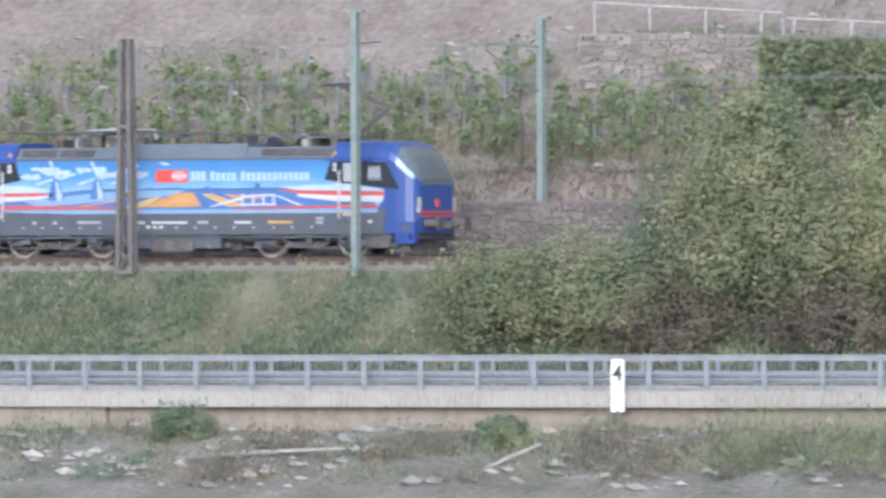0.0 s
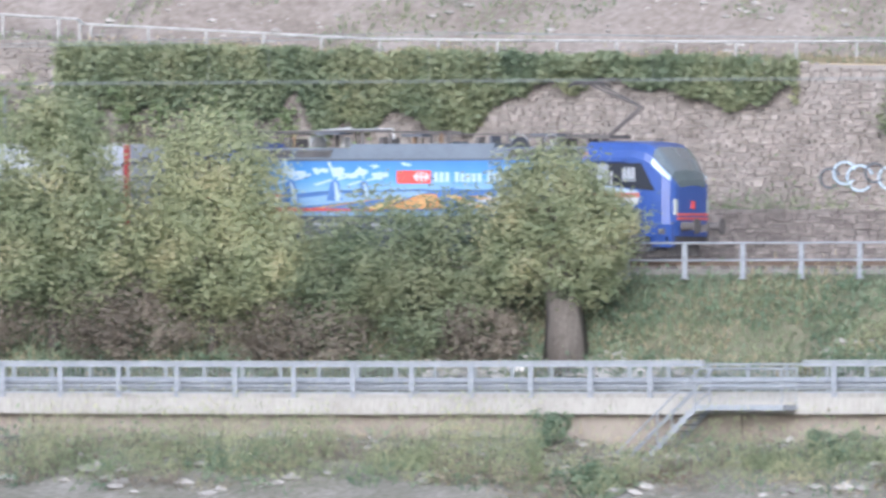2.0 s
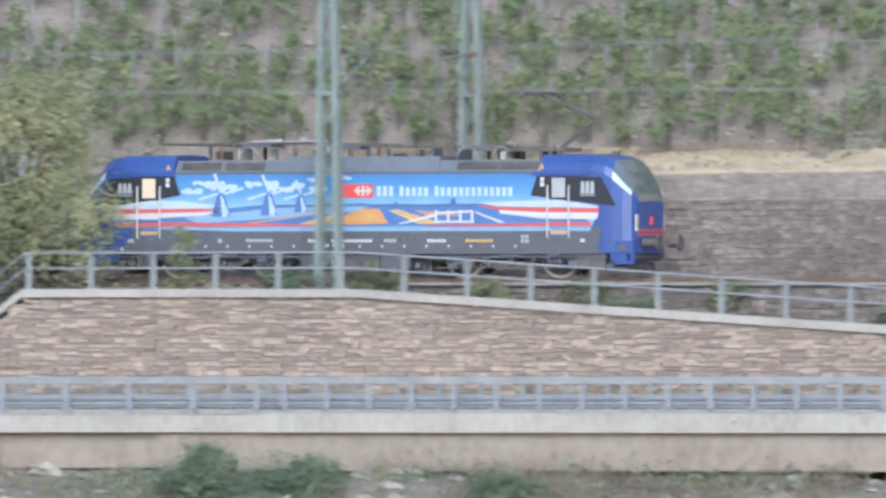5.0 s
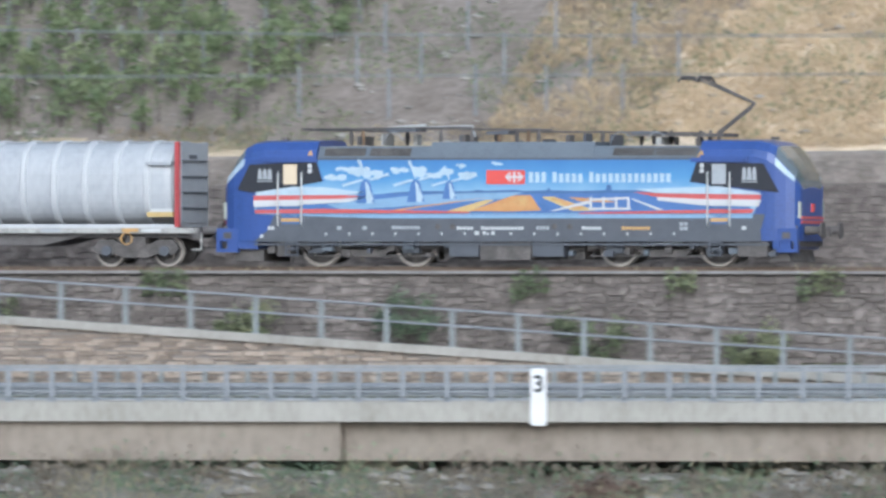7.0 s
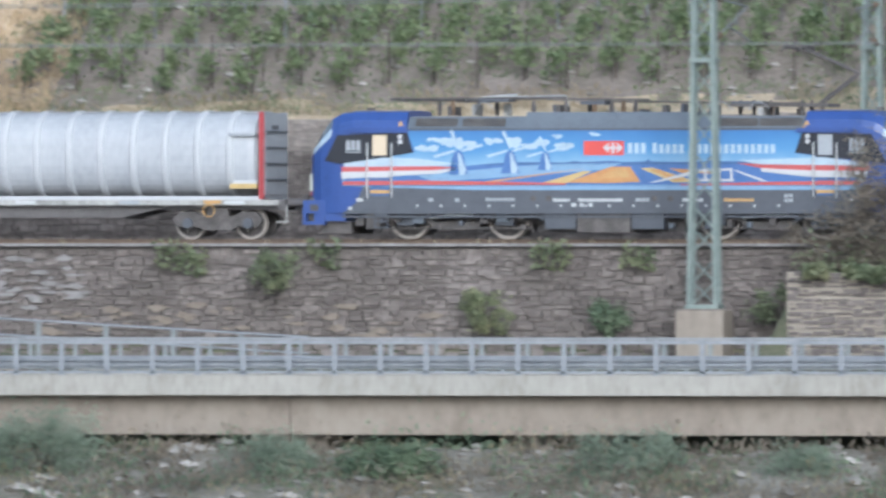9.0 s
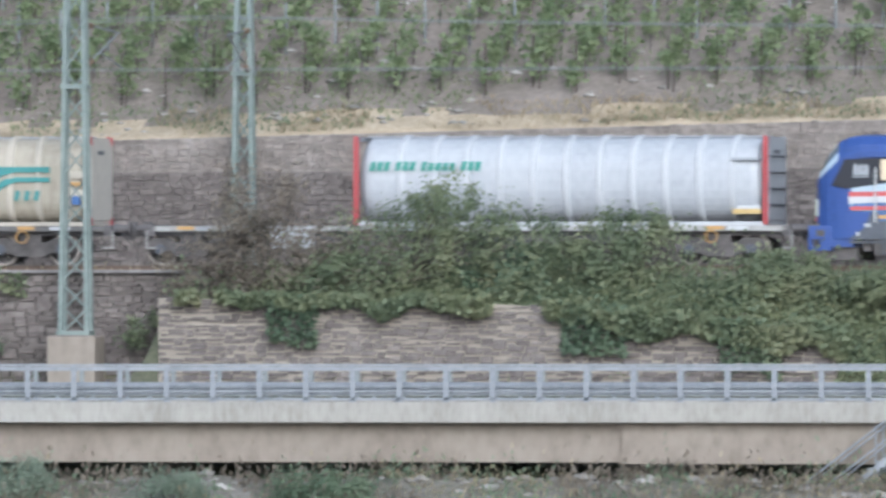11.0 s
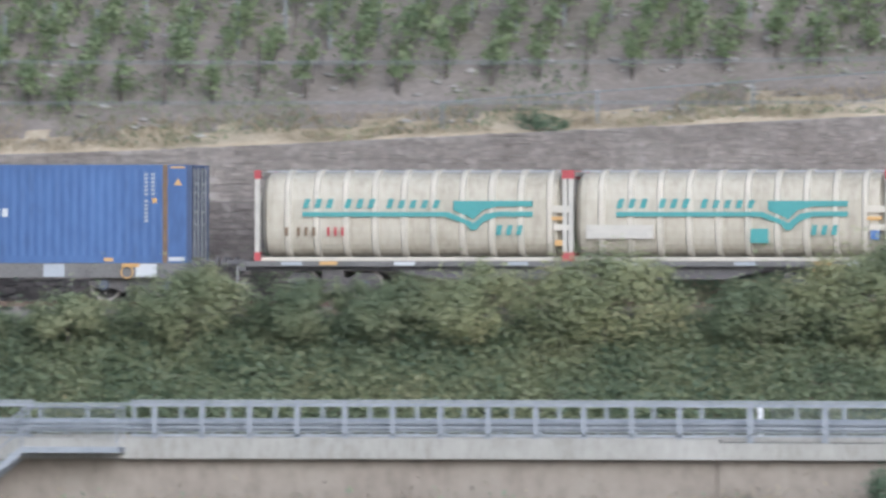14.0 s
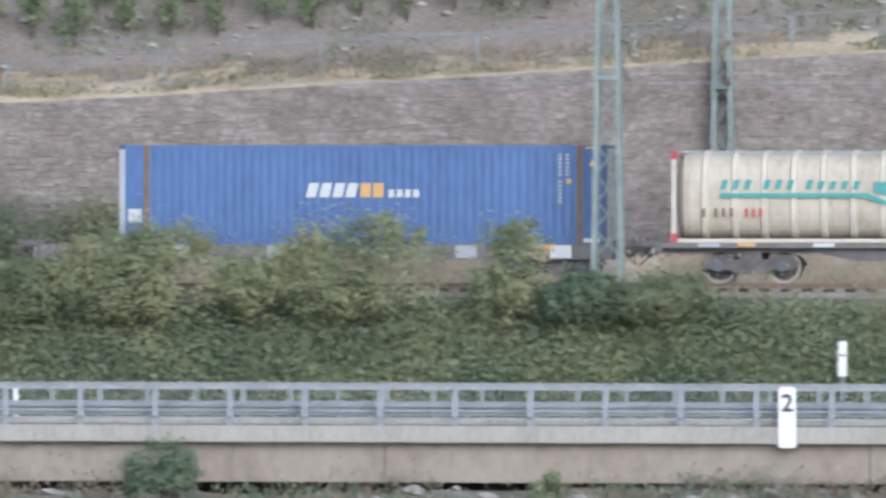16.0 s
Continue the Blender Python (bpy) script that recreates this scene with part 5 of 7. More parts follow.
def flat_wagon(x0, x1, bogies, label, sill=P_SILL, board=None, belly=True, sill_z=(0.98, 1.13)):
    t = thing("container_wagon", label, "freight wagon", x0, TRACK_Y, RAIL_Z, group="container wagons")
    L = x1 - x0
    for s in (-1, 1):
        y0, y1 = sorted((s * 1.32, s * 1.18))
        piece("side_sill", *many_boxes([(0.55, L - 0.55, y0, y1, *sill_z)]), sill, t)
        b0, b1 = [b - x0 for b in bogies]
        if belly:
            V, F = prism([(b0 + 1.3, sill_z[0]), (b0 + 2.9, 0.62), (b1 - 2.9, 0.62), (b1 - 1.3, sill_z[0])], min(s * 1.1, s * 1.0), max(s * 1.1, s * 1.0))
            piece("sole_bar", V, F, P_WAGON, t)
    piece("centre_frame", *many_boxes([(0.5, L - 0.5, -1.0, 1.0, 0.85, 1.05), (0.5, 0.7, -1.32, 1.32, 0.85, 1.15), (L - 0.7, L - 0.5, -1.32, 1.32, 0.85, 1.15)]), P_WAGON, t)
    for end, sgn in ((0, 1), (L, -1)):
        for s in (-0.875, 0.875):
            piece("buffer", *tubes([[(end, s, 1.06, 0.21), (end + sgn * 0.06, s, 1.06, 0.21)], [(end + sgn * 0.06, s, 1.06, 0.1), (end + sgn * 0.55, s, 1.06, 0.13)]], 12), P_WAGON, t)
        piece("coupling", *tubes([[(end - sgn * 0.1, 0, 1.0, 0.05), (end + sgn * 0.2, 0, 0.75, 0.05), (end + sgn * 0.6, 0, 1.0, 0.05)]], 6), P_DARK, t)
        piece("brake_hose", *tubes([[(end + sgn * 0.1, -0.5, 0.95, 0.03), (end - sgn * 0.02, -0.5, 0.5, 0.03), (end + sgn * 0.4, -0.5, 0.9, 0.03)]], 6), P_DARK, t)
        piece("shunter_step", *many_boxes([(end + sgn * 0.45 - 0.02, end + sgn * 0.45 + 0.02, -1.3, -1.26, 0.5, 1.0), (min(end + sgn * 0.45, end + sgn * 0.75), max(end + sgn * 0.45, end + sgn * 0.75), -1.34, -1.1, 0.48, 0.52)]), P_SILL, t)
    for b in bogies:
        bg = thing("bogie", "", "", b - x0, 0, 0)
        bg.parent = t
        V, F = prism([(-1.35, 0.55), (-1.15, 0.78), (-0.7, 0.80), (-0.45, 0.66), (0.45, 0.66), (0.7, 0.80), (1.15, 0.78), (1.35, 0.55), (1.2, 0.36), (0.62, 0.36), (0.4, 0.26), (-0.4, 0.26), (-0.62, 0.36), (-1.2, 0.36)], -1.12, -0.98)
        piece("side_frame", V, F, P_DARK, bg)
        piece("side_frame", [(a, -q, c) for a, q, c in V], [tuple(reversed(f)) for f in F], P_DARK, bg)
        piece("bolster", *many_boxes([(-0.3, 0.3, -1.15, 1.15, 0.55, 0.88)]), P_DARK, bg)
        for w in (-0.9, 0.9):
            piece("axle_box", *tubes([[(w, -1.18, 0.46, 0.15), (w, -1.0, 0.46, 0.17)]], 12), P_SKIRT, bg)
            wheelset(bg, w, 0.46, 0)
        piece("brake_block", *many_boxes([(s * 0.40 - 0.05, s * 0.40 + 0.05, -0.85, -0.68, 0.3, 0.65) for s in (-1, 1)]), P_DARK, bg)
    for b in bogies:
        piece("amber_catch", *many_boxes([(b - x0 - 0.35, b - x0 + 0.15, -1.345, -1.32, sill_z[1] - 0.11, sill_z[1] - 0.01)]), P_COPPER, t)
    wx = bogies[1] - x0
    piece("brake_wheel", *[q for q in tubes([[(wx - 0.2 + 0.17 * math.cos(a), -1.37, 0.82 + 0.17 * math.sin(a), 0.022) for a in np.linspace(0, 2 * math.pi, 15)]], 5)], P_COPPER, t)
    if board:
        piece("name_board", *many_boxes([(board - x0 - 0.65, board - x0 + 0.65, -1.34, -1.3, 0.5, 0.97)]), P_WHITE, t)
    for k in range(6):
        xx = 2.0 + k * (L - 4) / 5
        piece("sill_marking", *many_boxes([(xx - 0.3, xx + 0.3, -1.328, -1.318, sill_z[0] + 0.03, sill_z[1] - 0.02)]), P_WHITE if k % 2 else P_TANKGREY, t)
    TRAIN.append(t)


def super_ring(w, h, n=36, e=2.6):
    out = []
    for k in range(n):
        a = 2 * math.pi * k / n
        c, s = math.cos(a), math.sin(a)
        out.append((w * math.copysign(abs(c) ** (2 / e), c), h * math.copysign(abs(s) ** (2 / e), s)))
    return out


def shell(stations, e=2.6, cz=0.0, n=36):
    """A lofted tank along x: (x, half width, half height)."""
    V, F = [], []
    for x, w, h in stations:
        V += [(x, a, cz + b) for a, b in super_ring(w, h, n, e)]
    for i in range(len(stations) - 1):
        F += [(i * n + k, (i + 1) * n + k, (i + 1) * n + (k + 1) % n, i * n + (k + 1) % n) for k in range(n)]
    F += [tuple(range(n)), tuple((len(stations) - 1) * n + k for k in reversed(range(n)))]
    return V, F


def tank_container(x0, x1, step, body, rib, frame, label, first, e, end_plate=None, corners=None):
    t = thing("tank_container", label, "tank container", x0, TRACK_Y, RAIL_Z + 1.14, group="tank containers")
    L = x1 - x0
    ht, hw, cz = 1.24, 1.2, 1.28
    piece("tank", *shell([(0.12, 0.8, 0.85), (0.2, 1.02, 1.06), (0.32, hw - 0.04, ht - 0.05), (0.5, hw, ht - 0.02), (L - 0.5, hw, ht - 0.02), (L - 0.32, hw - 0.04, ht - 0.05), (L - 0.2, 1.02, 1.06), (L - 0.12, 0.8, 0.85)], e, cz), body, t, smooth=False)
    x = first
    while x < L - 0.35:
        piece("rib", *shell([(x - 0.10, hw + 0.005, ht), (x - 0.065, hw + 0.07, ht + 0.05), (x + 0.065, hw + 0.07, ht + 0.05), (x + 0.10, hw + 0.005, ht)], e, cz), rib, t)
        x += step
    for xe in (0.0, L - 0.13):
        for s in (-1.22, 1.22):
            ps = piece("corner_post", *many_boxes([(xe, xe + 0.13, s - 0.08, s + 0.08, 0.02, 2.52)]), frame if s < 0 else end_plate or frame, t)
            if corners:
                for z in (0.0, 2.3):
                    piece("corner_casting", *many_boxes([(xe - 0.02, xe + 0.16, s - 0.09, s + 0.09, z, z + 0.24)]), corners, ps)
        for zb in (0.02, 2.38):
            piece("end_beam", *many_boxes([(xe + 0.01, xe + 0.12, -1.14, 1.14, zb, zb + 0.12)]), end_plate or frame, t)
    piece("walkway", *many_boxes([(0.2, L - 0.2, -0.35, 0.35, 2.50, 2.54)]), P_TANKGREY, t)
    piece("base_rail", *many_boxes([(0.1, L - 0.1, -1.2, -1.1, 0.0, 0.1), (0.1, L - 0.1, 1.1, 1.2, 0.0, 0.1)]), rib, t)
    if end_plate:
        piece("end_plate", *many_boxes([(L - 0.03, L + 0.02, -1.13, 1.13, 0.15, 2.4)]), end_plate, t)
        for k in range(4 if not corners else 0):
            piece("end_rung", *many_boxes([(L + 0.02, L + 0.06, -1.1, 1.1, 0.55 + k * 0.46, 0.6 + k * 0.46)]), P_SKIRT, t)
        piece("end_label", *many_boxes([(L + 0.021, L + 0.03, -0.45, 0.25, 2.02, 2.14)]), P_SKIRT, t)
    TRAIN.append(t)
    return t


def side_mark(parent, pts, mat, name="marking", y=-1.282):
    return piece(name, *prism(pts, y, y + 0.2), mat, parent)


def white_tank():
    t = tank_container(-161.2, -149.2, 0.962, P_TANKW, P_TANKRIB, P_FRAMERED, "long white ribbed tank container with red end frames", 1.35, 2.5, P_TANKGREY)
    tagged(bar_text("lettering", [3, 3, 5, 3], 0.45, 1.55, 0.26, 0.205, 0.13, P_GREENMARK, t, -1.282, lean=0.25), "green lettering bars")
    side_mark(t, [(10.95, 1.83), (11.75, 1.83), (11.75, 1.92), (10.95, 1.92)], P_TANKGREY)
    side_mark(t, [(11.0, 0.32), (11.8, 0.32), (11.8, 0.46), (11.0, 0.46)], P_YELLOW)
    side_mark(t, [(11.1, 0.46), (11.8, 0.46), (11.8, 0.56), (11.1, 0.56)], P_WHITE)
    flat_wagon(-167.7, -148.05, (-166.0, -150.6), "long flat wagon with grey side sills, half empty", board=-163.0)


def cream_tank(x0, x1, number, tail):
    t = tank_container(x0, x1, 0.83, P_BEIGE, P_BEIGERIB, P_CREAMFRAME, "grimy cream ribbed tank container with teal bars and red corners", 0.92, 3.4, P_CREAMFRAME if not tail else None, P_FRAMERED)
    tagged(bar_text("lettering", [3, 3, 5], 1.35, 1.47, 0.27, 0.33, 0.2, P_TEAL, t, -1.282, lean=0.3, thin=0.52), "teal lettering bars")
    side_mark(t, [(1.35, 1.24), (5.4, 1.24), (6.0, 1.02), (6.15, 0.86), (6.3, 0.86), (6.5, 1.08), (6.9, 1.24), (7.9, 1.24), (7.9, 1.38), (6.9, 1.38), (6.55, 1.32), (6.22, 1.06), (6.1, 1.12), (5.5, 1.37), (1.35, 1.37)], P_TEAL, "swoosh")
    side_mark(t, [(5.65, 1.42), (6.1, 1.22), (6.22, 1.16), (6.5, 1.42), (6.9, 1.52), (7.9, 1.52), (7.9, 1.68), (5.65, 1.68)], P_TEAL, "swoosh")
    bar_text("small_lettering", [3], 6.85, 0.72, 0.28, 0.29, 0, P_TEAL, t, -1.282, lean=0.2, thin=0.5)
    side_mark(t, [(8.45, 1.35), (8.95, 1.35), (8.95, 1.55), (8.45, 1.55)], P_BEIGERIB)
    side_mark(t, [(8.45, 1.14), (8.85, 1.14), (8.85, 1.24), (8.45, 1.24)], P_COPPER)
    side_mark(t, [(8.5, 0.85), (8.95, 0.85), (8.95, 1.02), (8.5, 1.02)], P_BEIGERIB)
    if number:
        bar_text("number_bars", [1, 3], 0.85, 0.70, 0.24, 0.22, 0.12, P_RUST, t, -1.282, thin=0.6)
        bar_text("number_bars", [3], 2.05, 0.70, 0.24, 0.2, 0.1, P_FRAMERED, t, -1.282, thin=0.6)
        side_mark(t, [(8.55, 0.42), (8.8, 0.42), (8.8, 0.58), (8.55, 0.58)], P_COPPER)
    else:
        side_mark(t, [(0.5, 0.62), (2.4, 0.62), (2.4, 1.0), (0.5, 1.0)], P_CREAMFRAME, "patch")
        side_mark(t, [(5.15, 0.5), (5.65, 0.5), (5.65, 0.9), (5.15, 0.9)], P_TEAL, "label_square")
        side_mark(t, [(8.55, 0.6), (8.8, 0.6), (8.8, 0.85), (8.55, 0.85)], P_MIDBLUE)
    return t


def blue_container():
    x0, L, H, W = -202.47, 13.716, 2.76, 1.27
    t = thing("freight_container", "long blue corrugated container with faded paint and dark blue doors", "container", x0, TRACK_Y, RAIL_Z + 1.08)
    # corrugated sides: shallow folds every quarter metre
    for s in (-1, 1):
        V, F, prof = [], [], []
        for x in np.arange(0.82, L - 0.82, 0.25):
            prof += [(x, 0.0), (x + 0.07, 0.006), (x + 0.13, 0.006), (x + 0.20, 0.0)]
        prof.append((L - 0.82, 0.0))
        for x, d in prof:
            V += [(x, s * (W - 0.02 - d), 0.2), (x, s * (W - 0.02 - d), H - 0.1)]
        F = [(2 * i, 2 * i + 2, 2 * i + 3, 2 * i + 1) for i in range(len(prof) - 1)]
        piece("side_panel", V, F, P_BOXBLUE, t)
        y0, y1 = sorted((s * W, s * (W - 0.1)))
        for xa, xb in ((0.16, 0.78), (L - 0.78, L - 0.16)):
            piece("end_panel", *many_boxes([(xa, xb, y0 + (0.012 if s < 0 else 0), y1 - (0.012 if s > 0 else 0), 0.2, H - 0.1)]), P_BOXBLUE, t)
        for xa in (0.70, L - 0.84):
            piece("inner_post", *many_boxes([(xa, xa + 0.14, y0 - 0.004, y1 + 0.004, 0.0, H)]), P_RUST, t)
        piece("top_rail", *many_boxes([(0.16, L - 0.16, y0, y1, H - 0.1, H)]), P_BOXBLUE, t)
        piece("bottom_rail", *many_boxes([(0.16, L - 0.16, y0, y1, 0.0, 0.2)]), P_BOXBLUE, t)
        for xa in (0.0, L - 0.16):
            ps = piece("corner_post", *many_boxes([(xa, xa + 0.16, y0, y1, 0.12, H - 0.12)]), P_BOXEND if xa else P_TANKGREY, t)
            for z in (0.0, H - 0.12):
                piece("corner_casting", *many_boxes([(xa - 0.006, xa + 0.17, y0 - 0.006, y1 + 0.006, z, z + 0.12)]), P_BOXEND, ps)
    piece("roof", *many_boxes([(0.1, L - 0.1, -W + 0.1, W - 0.1, H - 0.06, H - 0.01)]), P_BOXBLUE, t)
    piece("floor", *many_boxes([(0.1, L - 0.1, -W + 0.1, W - 0.1, 0.05, 0.18)]), P_RUST, t)
    piece("front_wall", *many_boxes([(0.05, 0.1, -W + 0.1, W - 0.1, 0.18, H - 0.06)]), P_BOXBLUE, t)
    for s in (-1, 1):
        y0, y1 = sorted((s * 0.02, s * (W - 0.12)))
        d = piece("door", *many_boxes([(L - 0.09, L - 0.04, y0, y1, 0.15, H - 0.12)]), P_BOXEND, t)
        for k in (0.3, 0.85):
            piece("locking_bar", *tubes([[(L - 0.01, s * k, 0.1, 0.02), (L - 0.01, s * k, H - 0.08, 0.02)]], 6), P_SILL, d)
        for z, w in ((2.2, 0.5), (1.95, 0.4), (1.4, 0.45), (1.05, 0.3)):
            piece("door_marking", *many_boxes([(L - 0.039, L - 0.03, s * 0.58 - w / 2, s * 0.58 + w / 2, z, z + 0.07)]), P_TANKGREY, d)
    y = -W - 0.012
    bar_text("lettering", [4], 5.25, 1.3, 0.40, 0.37, 0, P_WHITE, t, y, lean=0.25, thin=0.25)
    bar_text("lettering", [2], 6.78, 1.3, 0.40, 0.36, 0, P_COPPER, t, y, lean=0.05, thin=0.2)
    bar_text("lettering", [1, 1, 1, 1], 7.58, 1.3, 0.22, 0.2, 0.03, P_WHITE, t, y, thin=0.2)
    for x, z0, z1 in ((12.35, 1.9, 2.45), (12.55, 1.9, 2.45), (12.35, 1.15, 1.8)):
        for z in np.arange(z0, z1, 0.11):
            piece("serial_marking", *many_boxes([(x, x + 0.09, y, y + 0.03, z, z + 0.07)]), P_TANKGREY, t)
    side_mark(t, [(13.2, 2.18), (13.42, 2.18), (13.31, 2.38)], P_COPPER, "warning_mark", y)
    side_mark(t, [(12.58, 1.68), (12.70, 1.68), (12.70, 1.82), (12.58, 1.82)], P_COPPER, "warning_mark", y)
    side_mark(t, [(13.1, 2.66), (13.5, 2.66), (13.5, 2.71), (13.1, 2.71)], P_COPPER, "warning_mark", y)
    side_mark(t, [(0.25, 0.6), (0.62, 0.6), (0.62, 0.98), (0.25, 0.98)], P_WHITE, "white_label", y)
    side_mark(t, [(13.05, 0.05), (13.5, 0.05), (13.5, 0.16), (13.05, 0.16)], P_WHITE, "white_label", y)
    for x in (2.2, 11.2):
        side_mark(t, [(x, 0.04), (x + 0.25, 0.04), (x + 0.25, 0.14), (x, 0.14)], P_COPPER, "amber_mark", y)
    TRAIN.append(t)
    flat_wagon(-205.3, -188.05, (-203.4, -190.4), "grey container wagon with deep side frame and dark bogies", P_SILLD, belly=False, sill_z=(0.66, 1.07))


locomotive()
white_tank()
cream_tank(-178.02, -168.92, False, False)
cream_tank(-186.95, -178.06, True, True)
flat_wagon(-187.9, -167.8, (-184.75, -170.7), "flat container wagon with dull grey sills under two cream tanks", P_SILLD, belly=True)
blue_container()

# ---- masts, fences and signs along the line ----


def lattice_mast(x, y, base, top, label, wide=0.72, arm=None, footing=None, bays=0.75, steel=M_MAST):
    t = thing("catenary_mast", label, "catenary mast", x, y, base, group="catenary masts")
    h = top - base
    legs = [(sx, sy) for sx in (-1, 1) for sy in (-1, 1)]

    def at(k, sx, sy):
        w = wide / 2 * (1 - 0.42 * k)
        return (sx * w, sy * w * 0.6, h * k)
    for sx, sy in legs:
        a, b = at(0, sx, sy), at(1, sx, sy)
        V = []
        for p in (a, b):
            V += [(p[0] - 0.06, p[1] - 0.06, p[2]), (p[0] + 0.06, p[1] - 0.06, p[2]), (p[0] + 0.06, p[1] + 0.06, p[2]), (p[0] - 0.06, p[1] + 0.06, p[2])]
        piece("leg", V, BOX_F, steel, t)
    n = int(h / bays)
    for sy in (-1, 1):
        lines = []
        for i in range(n):
            s = 1 if (i + (sy > 0)) % 2 else -1
            lines.append([(*at(i / n, s, sy), 0.032), (*at((i + 1) / n, -s, sy), 0.032)])
        piece("lattice", *tubes(lines, 4), steel, t)
    for k in (0.0, 0.62):
        w = wide / 2 * (1 - 0.42 * k) + 0.09
        piece("collar", *many_boxes([(-w, w, -w * 0.7, w * 0.7, h * k, h * k + 0.12)]), steel, t)
    if arm:
        z = RAIL_Z + 5.75 - base
        piece("arm", *tubes([[(0.2, 0, z + 1.1, 0.035), (0.2, arm, z + 0.9, 0.03)], [(0.2, 0, z - 0.2, 0.035), (0.2, arm, z + 0.9, 0.03)], [(0.2, arm * 0.5, z + 0.3, 0.025), (0.2, arm * 1.1, z - 0.1, 0.025)]], 6), M_GALVD, t)
        piece("insulator", *tubes([[(0.2, arm * 0.12, z + 1.07, 0.08), (0.2, arm * 0.25, z + 1.05, 0.08)], [(0.2, arm * 0.12, z - 0.08, 0.08), (0.2, arm * 0.25, z + 0.06, 0.08)]], 8), P_RUST, t)
    if footing:
        f = thing("mast_footing", "weathered concrete block under a lattice mast", "footing", x, y, base - footing, kind="structure")
        part("block", box_bm([(-0.7, 0.7, -0.6, 0.6, -1.2, footing - 0.02)], 0.05), M_GIRDER, f)


def pole_mast(x, y, base, top, wide):
    t = thing("catenary_mast", "slim grey-green steel catenary pole beside the track", "catenary mast", x, y, base, group="catenary masts")
    w = wide / 2
    h = top - base
    for s in (-1, 1):
        piece("flange", *many_boxes([(-w, w, s * w - 0.02, s * w + 0.02, 0, h)]), M_MAST, t)
    piece("web", *many_boxes([(-0.03, 0.03, -w + 0.02, w - 0.02, 0, h)]), M_MAST, t)
    piece("head", *many_boxes([(-w - 0.2, w + 0.2, -w, w, h - 0.1, h)]), M_MAST, t)
    s = 1 if y < TRACK_Y else -1
    z = RAIL_Z + 5.75 - base
    piece("arm", *tubes([[(0, 0, z + 1.0, 0.035), (-0.6, s * 2.6, z + 1.1, 0.03)], [(0, 0, z - 0.5, 0.035), (-0.6, s * 2.6, z + 0.9, 0.03)]], 6), M_GALVD, t)


pole_mast(-266.1, 469.0, 3.3, 11.75, 0.22)
pole_mast(-264.9, 479.0, 3.6, 11.65, 0.22)
lattice_mast(-274.5, 469.0, 3.4, 10.9, "dark brown lattice steel catenary mast beside the track", 0.5, steel=M_DARKMAST)
LAT = "green-grey lattice steel catenary mast beside the track"
lattice_mast(-189.5, 469.0, 3.4, 13.0, LAT, 0.66, 2.6)
lattice_mast(-188.9, 479.0, 3.6, 13.0, LAT, 0.66, -2.8)
lattice_mast(-118.7, 467.5, 1.95, 13.2, "green-grey lattice catenary mast on a concrete footing", 0.78, 4.2, footing=1.4)
lattice_mast(-116.6, 479.0, 3.6, 13.0, LAT, 0.6, -2.8)
lattice_mast(-56.35, 468.9, 3.9, 13.0, LAT, 0.78, 2.8)
lattice_mast(-54.3, 479.0, 3.6, 13.0, LAT, 0.62, -2.8)


def pipe_fence(name, label, pts, heights, post_step, post_w, mat, rad=0.03):
    """Posts and tubes along a line of (x, y, z)."""
    o = pts[0]
    t = thing(name, label, "railing", *o)
    rel = [(a - o[0], b - o[1], c - o[2]) for a, b, c in pts]
    for h in heights:
        piece("rail", *tubes([[(a, b, c + h, rad) for a, b, c in rel]], 6), mat, t)
    xs = [p[0] for p in rel]
    me = post_mesh(post_w, 0.05, max(heights) + 0.15)
    me.materials.append(mat)
    for x in np.arange(0, xs[-1] + 0.01, post_step):
        p = new("post", me)
        p.parent = t
        p.location = (x, float(np.interp(x, xs, [q[1] for q in rel])), float(np.interp(x, xs, [q[2] for q in rel])) - 0.15)


pipe_fence("track_fence", "grey steel two-rail fence on the slope beside the track", [(-233.5, 468.6, 3.5), (-205, 468.6, 3.55)], (0.95, 0.42), 1.98, 0.17, M_GALV, 0.035)
pipe_fence("path_fence", "thin pale handrail along the dry path above the terrace wall", [(-268, 488.2, 11.4), (-261, 488.0, 10.98), (-257.8, 482.4, 10.72), (-247, 482.2, 10.15), (-236, 482.2, 10.0), (-227.5, 482.2, 9.95)], (0.85,), 2.1, 0.08, P_SILL, 0.045)
pipe_fence("slope_fence", "thin grey handrail climbing the bare slope beside the gully", [(-216.9, 481.0, 9.3), (-214.6, 482.4, 11.3), (-213.0, 484, 13.0)], (0.95, 0.5), 1.1, 0.05, M_GALVD, 0.025)
pipe_fence("wall_fence", "thin wire handrail above the long rubble wall", [(-84, 480.6, 8.9), (-71, 480.6, 9.75), (-50, 480.6, 10.95), (-30, 480.6, 12)], (0.75,), 4.5, 0.06, M_GALVD, 0.02)


